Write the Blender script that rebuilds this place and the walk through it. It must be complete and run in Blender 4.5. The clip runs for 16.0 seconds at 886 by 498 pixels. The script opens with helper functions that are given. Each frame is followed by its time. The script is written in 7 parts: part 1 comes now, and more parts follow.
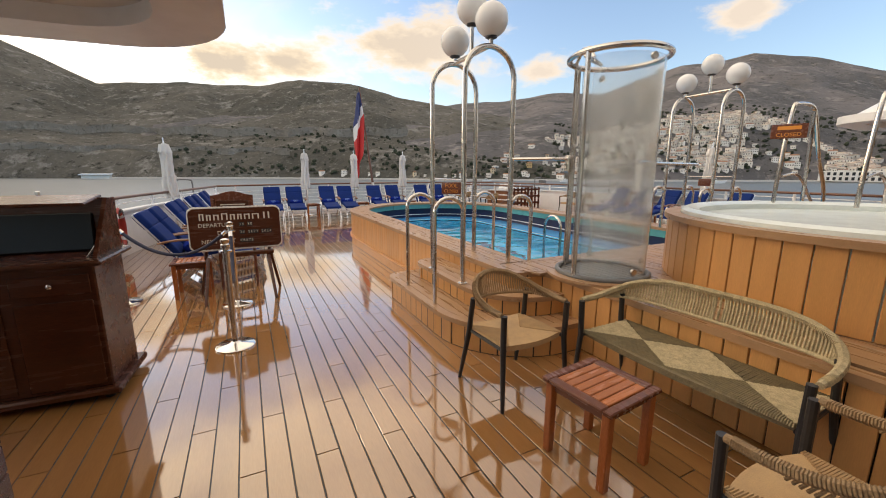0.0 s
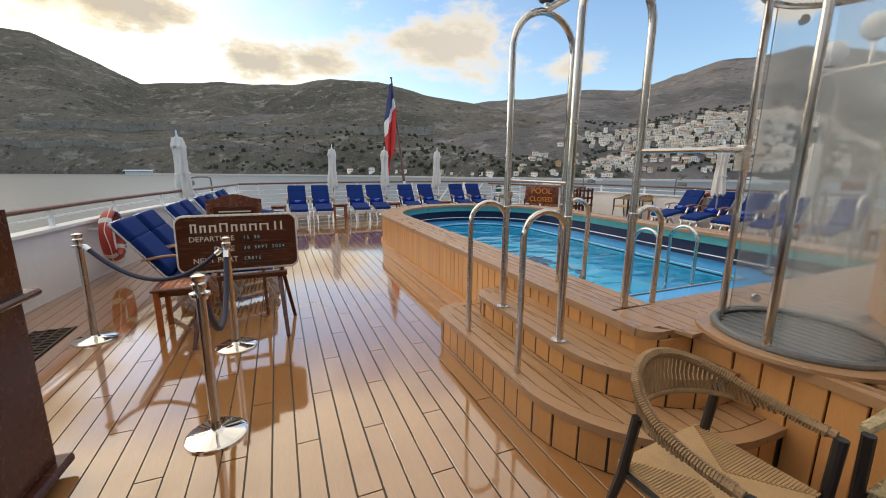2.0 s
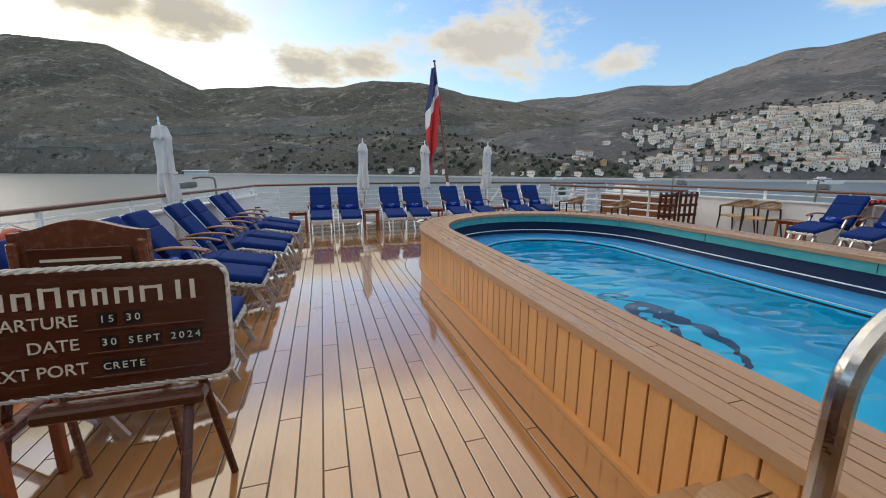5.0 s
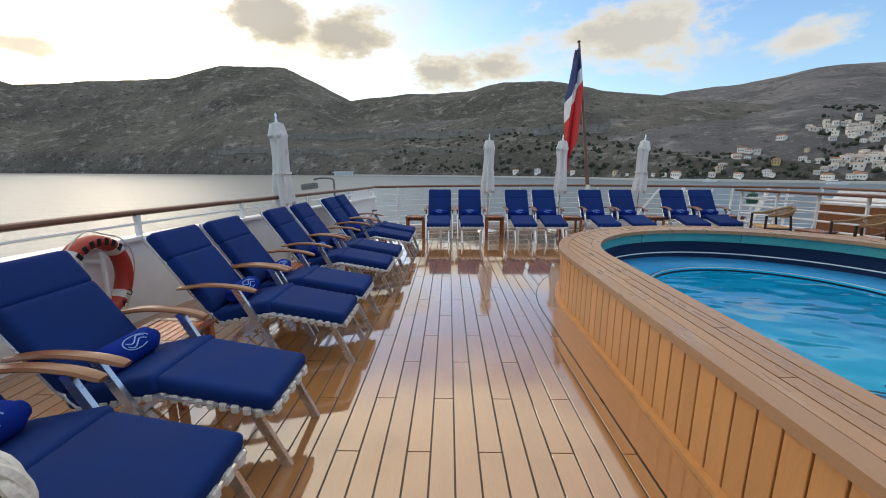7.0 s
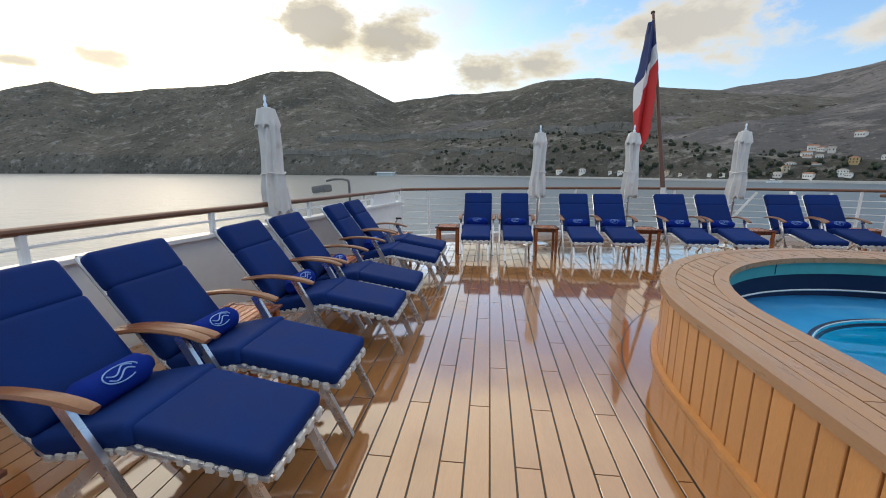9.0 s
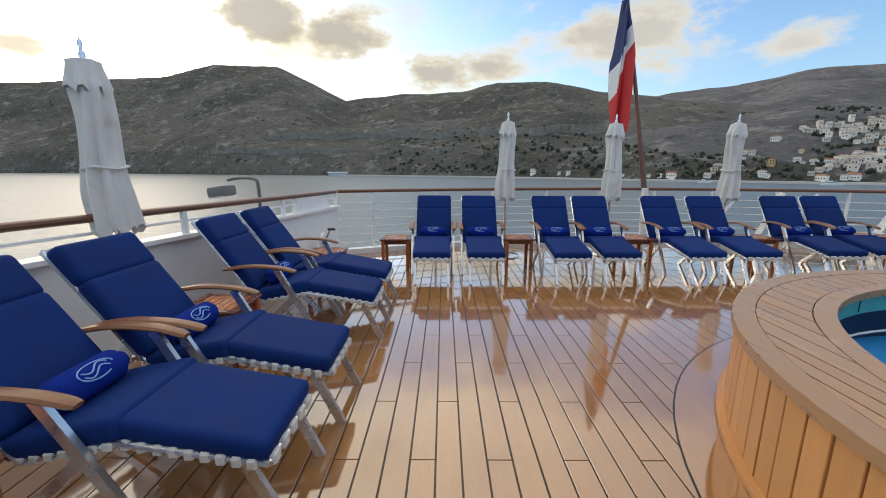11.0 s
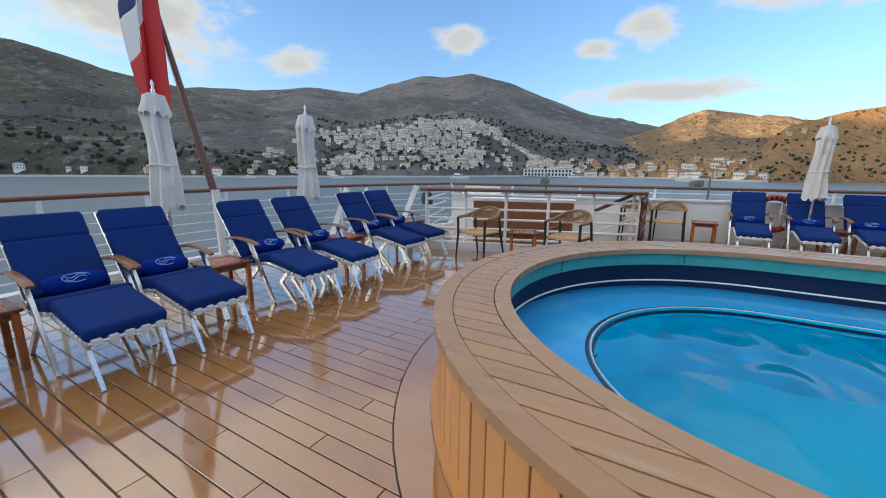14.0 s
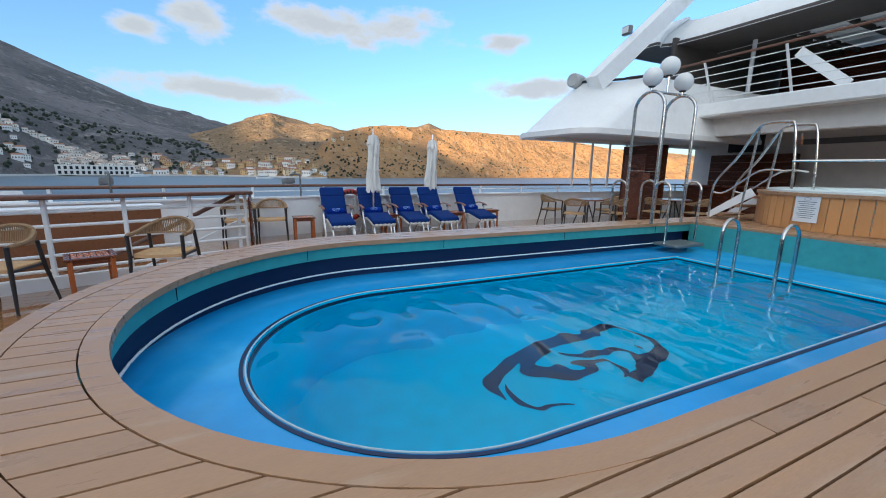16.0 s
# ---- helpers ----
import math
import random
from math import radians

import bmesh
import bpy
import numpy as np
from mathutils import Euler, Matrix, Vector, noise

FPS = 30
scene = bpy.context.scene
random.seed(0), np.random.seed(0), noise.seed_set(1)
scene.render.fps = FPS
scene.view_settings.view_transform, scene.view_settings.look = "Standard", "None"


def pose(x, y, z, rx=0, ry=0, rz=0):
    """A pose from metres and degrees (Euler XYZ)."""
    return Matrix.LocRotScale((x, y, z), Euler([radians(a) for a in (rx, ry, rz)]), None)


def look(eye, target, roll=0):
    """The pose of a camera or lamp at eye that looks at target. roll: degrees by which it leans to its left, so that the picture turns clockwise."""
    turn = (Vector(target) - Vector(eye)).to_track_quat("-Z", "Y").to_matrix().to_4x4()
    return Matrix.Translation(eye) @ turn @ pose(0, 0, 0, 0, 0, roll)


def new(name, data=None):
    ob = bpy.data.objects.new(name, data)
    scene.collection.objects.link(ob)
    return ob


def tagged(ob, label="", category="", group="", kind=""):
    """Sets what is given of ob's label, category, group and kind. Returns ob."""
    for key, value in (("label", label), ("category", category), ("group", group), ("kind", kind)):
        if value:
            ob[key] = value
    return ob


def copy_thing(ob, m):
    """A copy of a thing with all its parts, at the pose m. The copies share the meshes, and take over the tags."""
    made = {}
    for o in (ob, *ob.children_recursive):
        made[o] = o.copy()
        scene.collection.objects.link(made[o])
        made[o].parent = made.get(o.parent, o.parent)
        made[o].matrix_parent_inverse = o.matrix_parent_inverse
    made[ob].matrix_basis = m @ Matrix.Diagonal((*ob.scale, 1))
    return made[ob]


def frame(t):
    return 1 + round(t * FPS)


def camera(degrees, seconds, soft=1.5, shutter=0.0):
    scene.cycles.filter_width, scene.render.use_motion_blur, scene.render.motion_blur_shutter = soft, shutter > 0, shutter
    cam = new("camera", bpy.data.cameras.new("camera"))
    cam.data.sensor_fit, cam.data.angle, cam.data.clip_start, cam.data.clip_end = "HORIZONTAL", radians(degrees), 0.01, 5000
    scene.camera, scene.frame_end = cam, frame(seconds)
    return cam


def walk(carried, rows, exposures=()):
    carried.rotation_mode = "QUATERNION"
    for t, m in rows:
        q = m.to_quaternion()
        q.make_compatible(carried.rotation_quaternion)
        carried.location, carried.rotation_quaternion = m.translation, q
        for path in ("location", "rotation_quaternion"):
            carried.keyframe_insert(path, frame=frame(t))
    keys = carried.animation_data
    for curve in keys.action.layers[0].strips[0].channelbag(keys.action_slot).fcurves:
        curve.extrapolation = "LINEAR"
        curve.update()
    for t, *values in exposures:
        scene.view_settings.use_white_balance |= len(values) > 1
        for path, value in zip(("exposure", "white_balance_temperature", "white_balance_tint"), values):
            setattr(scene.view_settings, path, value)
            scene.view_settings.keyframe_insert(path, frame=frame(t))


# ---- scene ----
cam = camera(97.1, 16.0, soft=1.0)
PATH = [
    (0, (-0.922, -5.415, 1.55), (-0.049, -3.658, 1.16), 0.1),
    (0.5, (-0.857, -5.098, 1.55), (0.006, -3.337, 1.153), 0.1),
    (1, (-0.816, -4.759, 1.555), (-0.009, -2.973, 1.158), 0.2),
    (1.5, (-0.747, -4.394, 1.553), (0.029, -2.594, 1.155), 0.3),
    (2, (-0.695, -4.025, 1.547), (0.061, -2.217, 1.147), 0.4),
    (2.5, (-0.641, -3.617, 1.55), (0.096, -1.802, 1.149), 0.3),
    (3, (-0.579, -3.22, 1.557), (0.155, -1.403, 1.159), 0.6),
    (5.5, (-0.01, -1.35, 1.501), (0.462, 0.552, 1.098), 0.2),
    (6, (0.049, -0.991, 1.496), (0.376, 0.941, 1.094), 0.2),
    (6.5, (0.034, -0.619, 1.484), (0.16, 1.336, 1.085), 0.1),
    (7, (0.026, -0.228, 1.482), (-0.002, 1.732, 1.084), 0.1),
    (7.5, (0.018, 0.163, 1.484), (-0.131, 2.117, 1.085), 0.1),
    (8, (0.027, 0.558, 1.487), (-0.207, 2.504, 1.09), 0.0),
    (10.5, (0.03, 2.539, 1.416), (-0.122, 4.493, 1.019), 0.4),
    (11, (-0.028, 2.908, 1.414), (-0.032, 4.868, 1.018), 0.2),
    (11.5, (-0.048, 3.325, 1.419), (0.182, 5.273, 1.028), 0.1),
    (12, (-0.026, 3.674, 1.418), (0.447, 5.577, 1.024), 0.1),
    (12.5, (0.077, 3.968, 1.411), (0.889, 5.752, 1.011), 0.2),
    (13, (0.231, 4.235, 1.413), (1.355, 5.841, 1.014), 0.3),
    (13.5, (0.378, 4.487, 1.416), (1.796, 5.841, 1.02), 0.3),
    (14, (0.552, 4.627, 1.412), (2.237, 5.626, 1.01), 0.5),
    (14.5, (0.699, 4.727, 1.411), (2.576, 5.291, 1.012), 0.6),
    (15, (0.762, 4.806, 1.409), (2.723, 4.855, 1.016), 0.9),
    (15.5, (0.854, 4.862, 1.407), (2.761, 4.398, 1.02), 0.8),
    (16, (0.995, 4.908, 1.407), (2.773, 4.078, 1.019), 0.9),
]
walk(cam, [(t, look(eye, target, roll)) for t, eye, target, roll in PATH], exposures=[(0.0, 1.89, 8050, 12), (1.5, 1.86, 7550, 9), (3.0, 1.6, 6700, 5), (7.5, 1.63, 6600, 5), (12.5, 1.61, 6650, 5), (14.0, 1.58, 6050, 4), (15.0, 1.56, 5650, 3), (16.0, 1.53, 5550, 3)])

# ---------------------------------------------------------------- world, sun, exposure
SUN_AZ, SUN_EL = -41.0, 7.6          # degrees from +y towards +x, degrees up


def way(az, el):
    a, e = radians(az), radians(el)
    return Vector((math.sin(a) * math.cos(e), math.cos(a) * math.cos(e), math.sin(e)))


# az, el, half widths in az and el, of the evening clouds
CLOUDS = [(-22.5, 18.8, 9, 4.4), (-14.0, 17.2, 6.5, 5.0), (-1.5, 12.6, 8, 2.8), (6.5, 13.4, 5.5, 3.0), (24, 16.5, 13, 5.4),
          (-45.5, 11.2, 4, 1.7), (-52, 10.2, 3, 1.2), (39.5, 12.9, 5, 2.6), (61, 16.6, 5, 2.4), (85, 17.2, 5, 2.6),
          (79, 14.8, 3.5, 1.5), (102, 17.9, 14, 2.8), (127, 11.2, 9, 1.8), (88, 9.2, 12, 1.6), (-30, 24, 12, 4), (123, 16.8, 4, 1.6)]


def build_world():
    w = bpy.data.worlds.new("evening_sky")
    w.use_nodes = True
    scene.world = w
    n, l = w.node_tree.nodes, w.node_tree.links
    n.clear()
    out, bg = n.new("ShaderNodeOutputWorld"), n.new("ShaderNodeBackground")
    sky = n.new("ShaderNodeTexSky")
    sky.sky_type, sky.sun_disc = "NISHITA", False
    sky.sun_elevation, sky.sun_rotation = radians(SUN_EL), radians(SUN_AZ)
    sky.air_density, sky.dust_density, sky.ozone_density = 1.0, 1.4, 2.2
    tc, sep = n.new("ShaderNodeTexCoord"), n.new("ShaderNodeSeparateXYZ")

    def m(op, a, b=None, c=None):
        k = n.new("ShaderNodeMath")
        k.operation = op
        for i, v in enumerate((a, b, c)):
            if v is None:
                continue
            if isinstance(v, (int, float)):
                k.inputs[i].default_value = v
            else:
                l.new(v, k.inputs[i])
        return k.outputs[0]

    no = n.new("ShaderNodeTexNoise")
    no.inputs["Scale"].default_value, no.inputs["Detail"].default_value, no.inputs["Roughness"].default_value = 7, 8, 0.62
    mp = n.new("ShaderNodeMapping")
    mp.inputs["Scale"].default_value = (1, 1, 2.2)
    l.new(tc.outputs["Generated"], mp.inputs["Vector"])
    l.new(mp.outputs[0], no.inputs["Vector"])
    l.new(tc.outputs["Generated"], sep.inputs[0])
    az = m("MULTIPLY", m("ARCTAN2", sep.outputs[0], sep.outputs[1]), 57.2958)
    el = m("MULTIPLY", m("ARCSINE", sep.outputs[2]), 57.2958)
    best = None
    for a, e, wa, we in CLOUDS:
        u, v = m("DIVIDE", m("SUBTRACT", az, a), wa), m("DIVIDE", m("SUBTRACT", el, e), we)
        d = m("SUBTRACT", 1.0, m("SQRT", m("ADD", m("MULTIPLY", u, u), m("MULTIPLY", v, v))))
        best = d if best is None else m("MAXIMUM", best, d)
    thick = m("ADD", m("MULTIPLY", best, 1.7), m("MULTIPLY", m("SUBTRACT", no.outputs["Fac"], 0.50), 4.4))
    # a broken bright sheet higher up, added mostly above the view to light the deck
    high = n.new("ShaderNodeMapRange")
    high.inputs["From Min"].default_value, high.inputs["From Max"].default_value = 12, 34
    high.inputs["To Min"].default_value, high.inputs["To Max"].default_value = -1.4, 0.9
    l.new(el, high.inputs["Value"])
    sheet = n.new("ShaderNodeMapRange")
    sheet.interpolation_type = "SMOOTHSTEP"
    sheet.inputs["From Min"].default_value, sheet.inputs["From Max"].default_value, sheet.inputs["To Max"].default_value = 0.0, 1.0, 0.9
    l.new(m("ADD", high.outputs[0], m("MULTIPLY", m("SUBTRACT", no.outputs["Fac"], 0.5), 1.6)), sheet.inputs["Value"])
    cover = n.new("ShaderNodeMapRange")
    cover.interpolation_type = "SMOOTHSTEP"
    cover.inputs["From Min"].default_value, cover.inputs["From Max"].default_value, cover.inputs["To Max"].default_value = 0.0, 1.0, 0.95
    l.new(thick, cover.inputs["Value"])
    core = n.new("ShaderNodeMapRange")
    core.inputs["From Min"].default_value, core.inputs["From Max"].default_value = 0.15, 1.3
    l.new(thick, core.inputs["Value"])
    # clouds near the sun have golden rims and grey hearts, those far from it are pale
    sund = n.new("ShaderNodeVectorMath")
    sund.operation = "DOT_PRODUCT"
    sund.inputs[1].default_value = way(SUN_AZ, SUN_EL)
    l.new(tc.outputs["Generated"], sund.inputs[0])
    near = n.new("ShaderNodeMapRange")
    near.inputs["From Min"].default_value, near.inputs["From Max"].default_value = 0.2, 0.88
    l.new(sund.outputs["Value"], near.inputs["Value"])

    def mix(f, a, b):
        k = n.new("ShaderNodeMix")
        k.data_type = "RGBA"
        l.new(f, k.inputs["Factor"])
        for i, v in ((6, a), (7, b)):
            if isinstance(v, tuple):
                k.inputs[i].default_value = (*v, 1)
            else:
                l.new(v, k.inputs[i])
        return k.outputs[2]

    edge = mix(near.outputs[0], CLOUD_PALE, CLOUD_GOLD)
    heart = mix(near.outputs[0], CLOUD_PALE_HEART, CLOUD_HEART)
    # the wide milky glow of haze round the low sun
    glow = m("MULTIPLY", m("POWER", m("MAXIMUM", sund.outputs["Value"], 0.0), 14.0), GLOW)
    add = n.new("ShaderNodeMix")
    add.data_type, add.blend_type = "RGBA", "ADD"
    l.new(sky.outputs[0], add.inputs[6])
    gl = n.new("ShaderNodeCombineColor")
    for i, k in enumerate((1.0, 0.86, 0.55)):
        l.new(m("MULTIPLY", glow, k), gl.inputs[i])
    l.new(gl.outputs[0], add.inputs[7])
    add.inputs[0].default_value = 1.0
    tint = n.new("ShaderNodeMix")
    tint.data_type, tint.blend_type = "RGBA", "MULTIPLY"
    tint.inputs[0].default_value, tint.inputs[7].default_value = 1.0, (*SKY_TINT, 1)
    l.new(add.outputs[2], tint.inputs[6])
    # thin veil in the haze on the sun's side
    nv = n.new("ShaderNodeTexNoise")
    nv.inputs["Scale"].default_value, nv.inputs["Detail"].default_value, nv.inputs["Distortion"].default_value = 4.0, 7, 0.4
    l.new(mp.outputs[0], nv.inputs["Vector"])
    veil = n.new("ShaderNodeMapRange")
    veil.interpolation_type = "SMOOTHSTEP"
    veil.inputs["From Min"].default_value, veil.inputs["From Max"].default_value, veil.inputs["To Max"].default_value = 0.40, 0.68, 0.8
    l.new(nv.outputs["Fac"], veil.inputs["Value"])
    hazy = mix(m("MULTIPLY", veil.outputs[0], near.outputs[0]), tint.outputs[2], CLOUD_VEIL)
    l.new(mix(sheet.outputs[0], mix(cover.outputs[0], hazy, mix(core.outputs[0], edge, heart)), mix(near.outputs[0], FILL_SHEET_FAR, FILL_SHEET)), bg.inputs["Color"])
    bg.inputs["Strength"].default_value = SKY_STRENGTH
    l.new(bg.outputs[0], out.inputs[0])


CLOUD_PALE, CLOUD_PALE_HEART, CLOUD_GOLD, CLOUD_HEART = (1.98, 1.86, 1.72), (1.52, 1.42, 1.34), (2.5, 2.15, 1.5), (1.2, 1.08, 0.92)
GLOW, SKY_TINT, SKY_STRENGTH = 1.2, (0.77, 0.785, 0.92), 0.15
CLOUD_VEIL = (1.95, 1.75, 1.35)
# colours of the added overhead sheet, brighter towards the sun
FILL_SHEET, FILL_SHEET_FAR = (4.9, 4.4, 3.7), (2.0, 1.92, 1.88)
build_world()
sun = new("sun", bpy.data.lights.new("sun", "SUN"))
sun.data.energy, sun.data.angle, sun.data.color = 4.6, radians(0.6), (1.0, 0.62, 0.32)
sun.matrix_world = look(way(SUN_AZ, SUN_EL) * 100, (0, 0, 0))


# ---------------------------------------------------------------- materials
def material(name, color, rough=0.5, metal=0.0, vary=0.15, scale=4.0, grain=40.0, bump=0.05, stretch=(1, 1, 1), random_vary=0.0,
             spec=0.5, coat=0.0, second=None, second_at=(0.55, 0.75), second_scale=2.0, rough_vary=0.1, island=False, dist=0.02, coat_ior=1.5):
    mt = bpy.data.materials.new(name)
    mt.use_nodes = True
    n, l = mt.node_tree.nodes, mt.node_tree.links
    p = n["Principled BSDF"]
    tc, mp = n.new("ShaderNodeTexCoord"), n.new("ShaderNodeMapping")
    mp.inputs["Scale"].default_value = stretch
    l.new(tc.outputs["Object"], mp.inputs["Vector"])
    src = mp.outputs[0]
    oi = n.new("ShaderNodeObjectInfo")
    if random_vary:
        sh = n.new("ShaderNodeVectorMath")
        sh.operation = "MULTIPLY_ADD"
        cx = n.new("ShaderNodeCombineXYZ")
        for i in range(3):
            l.new(oi.outputs["Random"], cx.inputs[i])
        l.new(cx.outputs[0], sh.inputs[0])
        sh.inputs[1].default_value = (37, 53, 71)
        l.new(src, sh.inputs[2])
        src = sh.outputs[0]
    a, b = n.new("ShaderNodeTexNoise"), n.new("ShaderNodeTexNoise")
    a.inputs["Scale"].default_value, a.inputs["Detail"].default_value = scale, 5
    b.inputs["Scale"].default_value, b.inputs["Detail"].default_value = grain, 3
    for k in (a, b):
        l.new(src, k.inputs["Vector"])
    ad = n.new("ShaderNodeMath")
    ad.operation = "ADD"
    l.new(a.outputs["Fac"], ad.inputs[0])
    l.new(b.outputs["Fac"], ad.inputs[1])
    mr = n.new("ShaderNodeMapRange")
    mr.inputs["From Min"].default_value, mr.inputs["From Max"].default_value = 0.6, 1.4
    mr.inputs["To Min"].default_value, mr.inputs["To Max"].default_value = 1 - vary, 1 + vary
    l.new(ad.outputs[0], mr.inputs["Value"])
    val = mr.outputs[0]
    if random_vary:
        rr = n.new("ShaderNodeMapRange")
        rr.inputs["To Min"].default_value, rr.inputs["To Max"].default_value = 1 - random_vary, 1 + random_vary
        if island:
            ge = n.new("ShaderNodeNewGeometry")
            l.new(ge.outputs["Random Per Island"], rr.inputs["Value"])
        else:
            l.new(oi.outputs["Random"], rr.inputs["Value"])
        mm = n.new("ShaderNodeMath")
        mm.operation = "MULTIPLY"
        l.new(val, mm.inputs[0])
        l.new(rr.outputs[0], mm.inputs[1])
        val = mm.outputs[0]
    base = None
    if second:
        c = n.new("ShaderNodeTexNoise")
        c.inputs["Scale"].default_value, c.inputs["Detail"].default_value = second_scale, 6
        l.new(src, c.inputs["Vector"])
        r2 = n.new("ShaderNodeMapRange")
        r2.interpolation_type = "SMOOTHSTEP"
        r2.inputs["From Min"].default_value, r2.inputs["From Max"].default_value = second_at
        l.new(c.outputs["Fac"], r2.inputs["Value"])
        mx = n.new("ShaderNodeMix")
        mx.data_type = "RGBA"
        mx.inputs[6].default_value, mx.inputs[7].default_value = (*color, 1), (*second, 1)
        l.new(r2.outputs[0], mx.inputs["Factor"])
        base = mx.outputs[2]
    mu = n.new("ShaderNodeVectorMath")
    mu.operation = "SCALE"
    if base is None:
        mu.inputs[0].default_value = color
    else:
        l.new(base, mu.inputs[0])
    l.new(val, mu.inputs["Scale"])
    l.new(mu.outputs[0], p.inputs["Base Color"])
    ro = n.new("ShaderNodeMapRange")
    ro.inputs["From Min"].default_value, ro.inputs["From Max"].default_value = 0.3, 0.7
    ro.inputs["To Min"].default_value, ro.inputs["To Max"].default_value = max(0.0, rough - rough_vary * rough), min(1.0, rough + rough_vary * rough)
    l.new(a.outputs["Fac"], ro.inputs["Value"])
    l.new(ro.outputs[0], p.inputs["Roughness"])
    p.inputs["Metallic"].default_value = metal
    p.inputs["Specular IOR Level"].default_value = spec
    p.inputs["Coat Weight"].default_value, p.inputs["Coat Roughness"].default_value = coat, 0.05
    p.inputs["Coat IOR"].default_value = coat_ior
    if bump:
        bu = n.new("ShaderNodeBump")
        bu.inputs["Strength"].default_value, bu.inputs["Distance"].default_value = bump, dist
        l.new(b.outputs["Fac"], bu.inputs["Height"])
        l.new(bu.outputs[0], p.inputs["Normal"])
    return mt


def plain(name, color, rough=0.5, metal=0.0, emit=0.0, trans=0.0, ior=1.45, alpha=1.0):
    mt = bpy.data.materials.new(name)
    mt.use_nodes = True
    p = mt.node_tree.nodes["Principled BSDF"]
    p.inputs["Base Color"].default_value = (*color, 1)
    p.inputs["Roughness"].default_value, p.inputs["Metallic"].default_value = rough, metal
    p.inputs["Transmission Weight"].default_value, p.inputs["IOR"].default_value = trans, ior
    if emit:
        p.inputs["Emission Color"].default_value, p.inputs["Emission Strength"].default_value = (*color, 1), emit
    p.inputs["Alpha"].default_value = alpha
    return mt


DECK_C = (0.37, 0.178, 0.066)
M_deck = material("wet_deck_plank", DECK_C, 0.07, vary=0.10, scale=2.0, grain=30, bump=0.015, stretch=(6, 0.6, 6), random_vary=0.07, spec=0.5, coat=1.0, coat_ior=2.0, rough_vary=0.5, dist=0.004)
M_deck_rest = material("wet_deck_planks", DECK_C, 0.07, vary=0.10, scale=2.0, grain=30, bump=0.015, stretch=(6, 0.6, 6), random_vary=0.07, spec=0.5, coat=1.0, coat_ior=2.0, island=True, rough_vary=0.5, dist=0.004)
M_teak = material("rim_plank", (0.40, 0.230, 0.120), 0.34, vary=0.12, scale=3, grain=45, bump=0.06, stretch=(6, 0.8, 6), random_vary=0.07, rough_vary=0.35, dist=0.006, second=(0.45, 0.31, 0.20), second_at=(0.56, 0.8))
M_board = material("side_board", (0.60, 0.30, 0.108), 0.36, vary=0.10, scale=2.5, grain=40, bump=0.05, stretch=(6, 6, 0.7), random_vary=0.08, dist=0.006)
M_caulk = material("black_caulk", (0.016, 0.012, 0.010), 0.3, bump=0.02, spec=0.5)
M_mahog = material("varnished_mahogany", (0.080, 0.024, 0.011), 0.24, vary=0.3, scale=3, grain=24, bump=0.02, stretch=(1, 8, 8), rough_vary=0.3, coat=0.08, spec=0.35)
M_tabwood = material("oiled_teak", (0.155, 0.050, 0.026), 0.25, vary=0.25, scale=4, grain=30, bump=0.04, stretch=(8, 1, 8), random_vary=0.1, rough_vary=0.3)
M_tabslat = material("orange_teak_slat", (0.42, 0.135, 0.042), 0.25, vary=0.22, scale=4, grain=30, bump=0.04, stretch=(1.5, 8, 8), random_vary=0.1, rough_vary=0.3)
M_tableg = material("table_leg_teak", (0.38, 0.108, 0.032), 0.25, vary=0.22, scale=4, grain=30, bump=0.04, stretch=(8, 8, 1.5), random_vary=0.1)
M_arm = material("armrest_teak", (0.21, 0.085, 0.034), 0.3, vary=0.25, scale=4, grain=30, bump=0.03, stretch=(8, 1.5, 8))
M_cap = material("cap_rail_wood", (0.15, 0.065, 0.038), 0.35, vary=0.2, scale=3, grain=25, bump=0.04)
M_white = material("white_ship_paint", (0.85, 0.86, 0.86), 0.32, vary=0.05, scale=1.2, grain=9, bump=0.03, second=(0.66, 0.65, 0.62), second_at=(0.6, 0.85), second_scale=1.1)
M_deckhead = material("deckhead_paint", (0.72, 0.70, 0.67), 0.5, vary=0.08, scale=0.8, grain=6, bump=0.03)
M_steel = material("brushed_steel", (0.62, 0.60, 0.57), 0.2, 1.0, vary=0.1, scale=6, grain=80, bump=0.03, rough_vary=0.5)
M_chrome = material("polished_chrome", (0.75, 0.74, 0.72), 0.07, 1.0, vary=0.05, bump=0.0)
M_alu = material("aluminium_bar", (0.72, 0.74, 0.77), 0.28, 0.9, vary=0.08, scale=6, grain=60, bump=0.02)
M_blue = material("navy_cushion", (0.006, 0.028, 0.150), 0.75, spec=0.12, vary=0.22, scale=5, grain=260, bump=0.16, random_vary=0.08, dist=0.003)
M_towel = material("royal_blue_towel", (0.006, 0.026, 0.24), 0.95, spec=0.1, vary=0.2, scale=12, grain=300, bump=0.5, dist=0.006)
M_emblem = plain("embroidery", (0.25, 0.42, 0.75), 0.7)
M_web = material("white_webbing", (0.62, 0.62, 0.60), 0.6, vary=0.15, scale=9, grain=120, bump=0.1)
M_black = material("black_powder_coat", (0.018, 0.018, 0.02), 0.4, vary=0.2, bump=0.05)
M_rope = material("natural_rope", (0.31, 0.20, 0.105), 0.75, vary=0.3, scale=20, grain=160, bump=0.5, dist=0.004)
M_seagrass = material("seagrass_weave", (0.47, 0.38, 0.23), 0.8, vary=0.4, scale=30, grain=140, bump=0.5, dist=0.005)
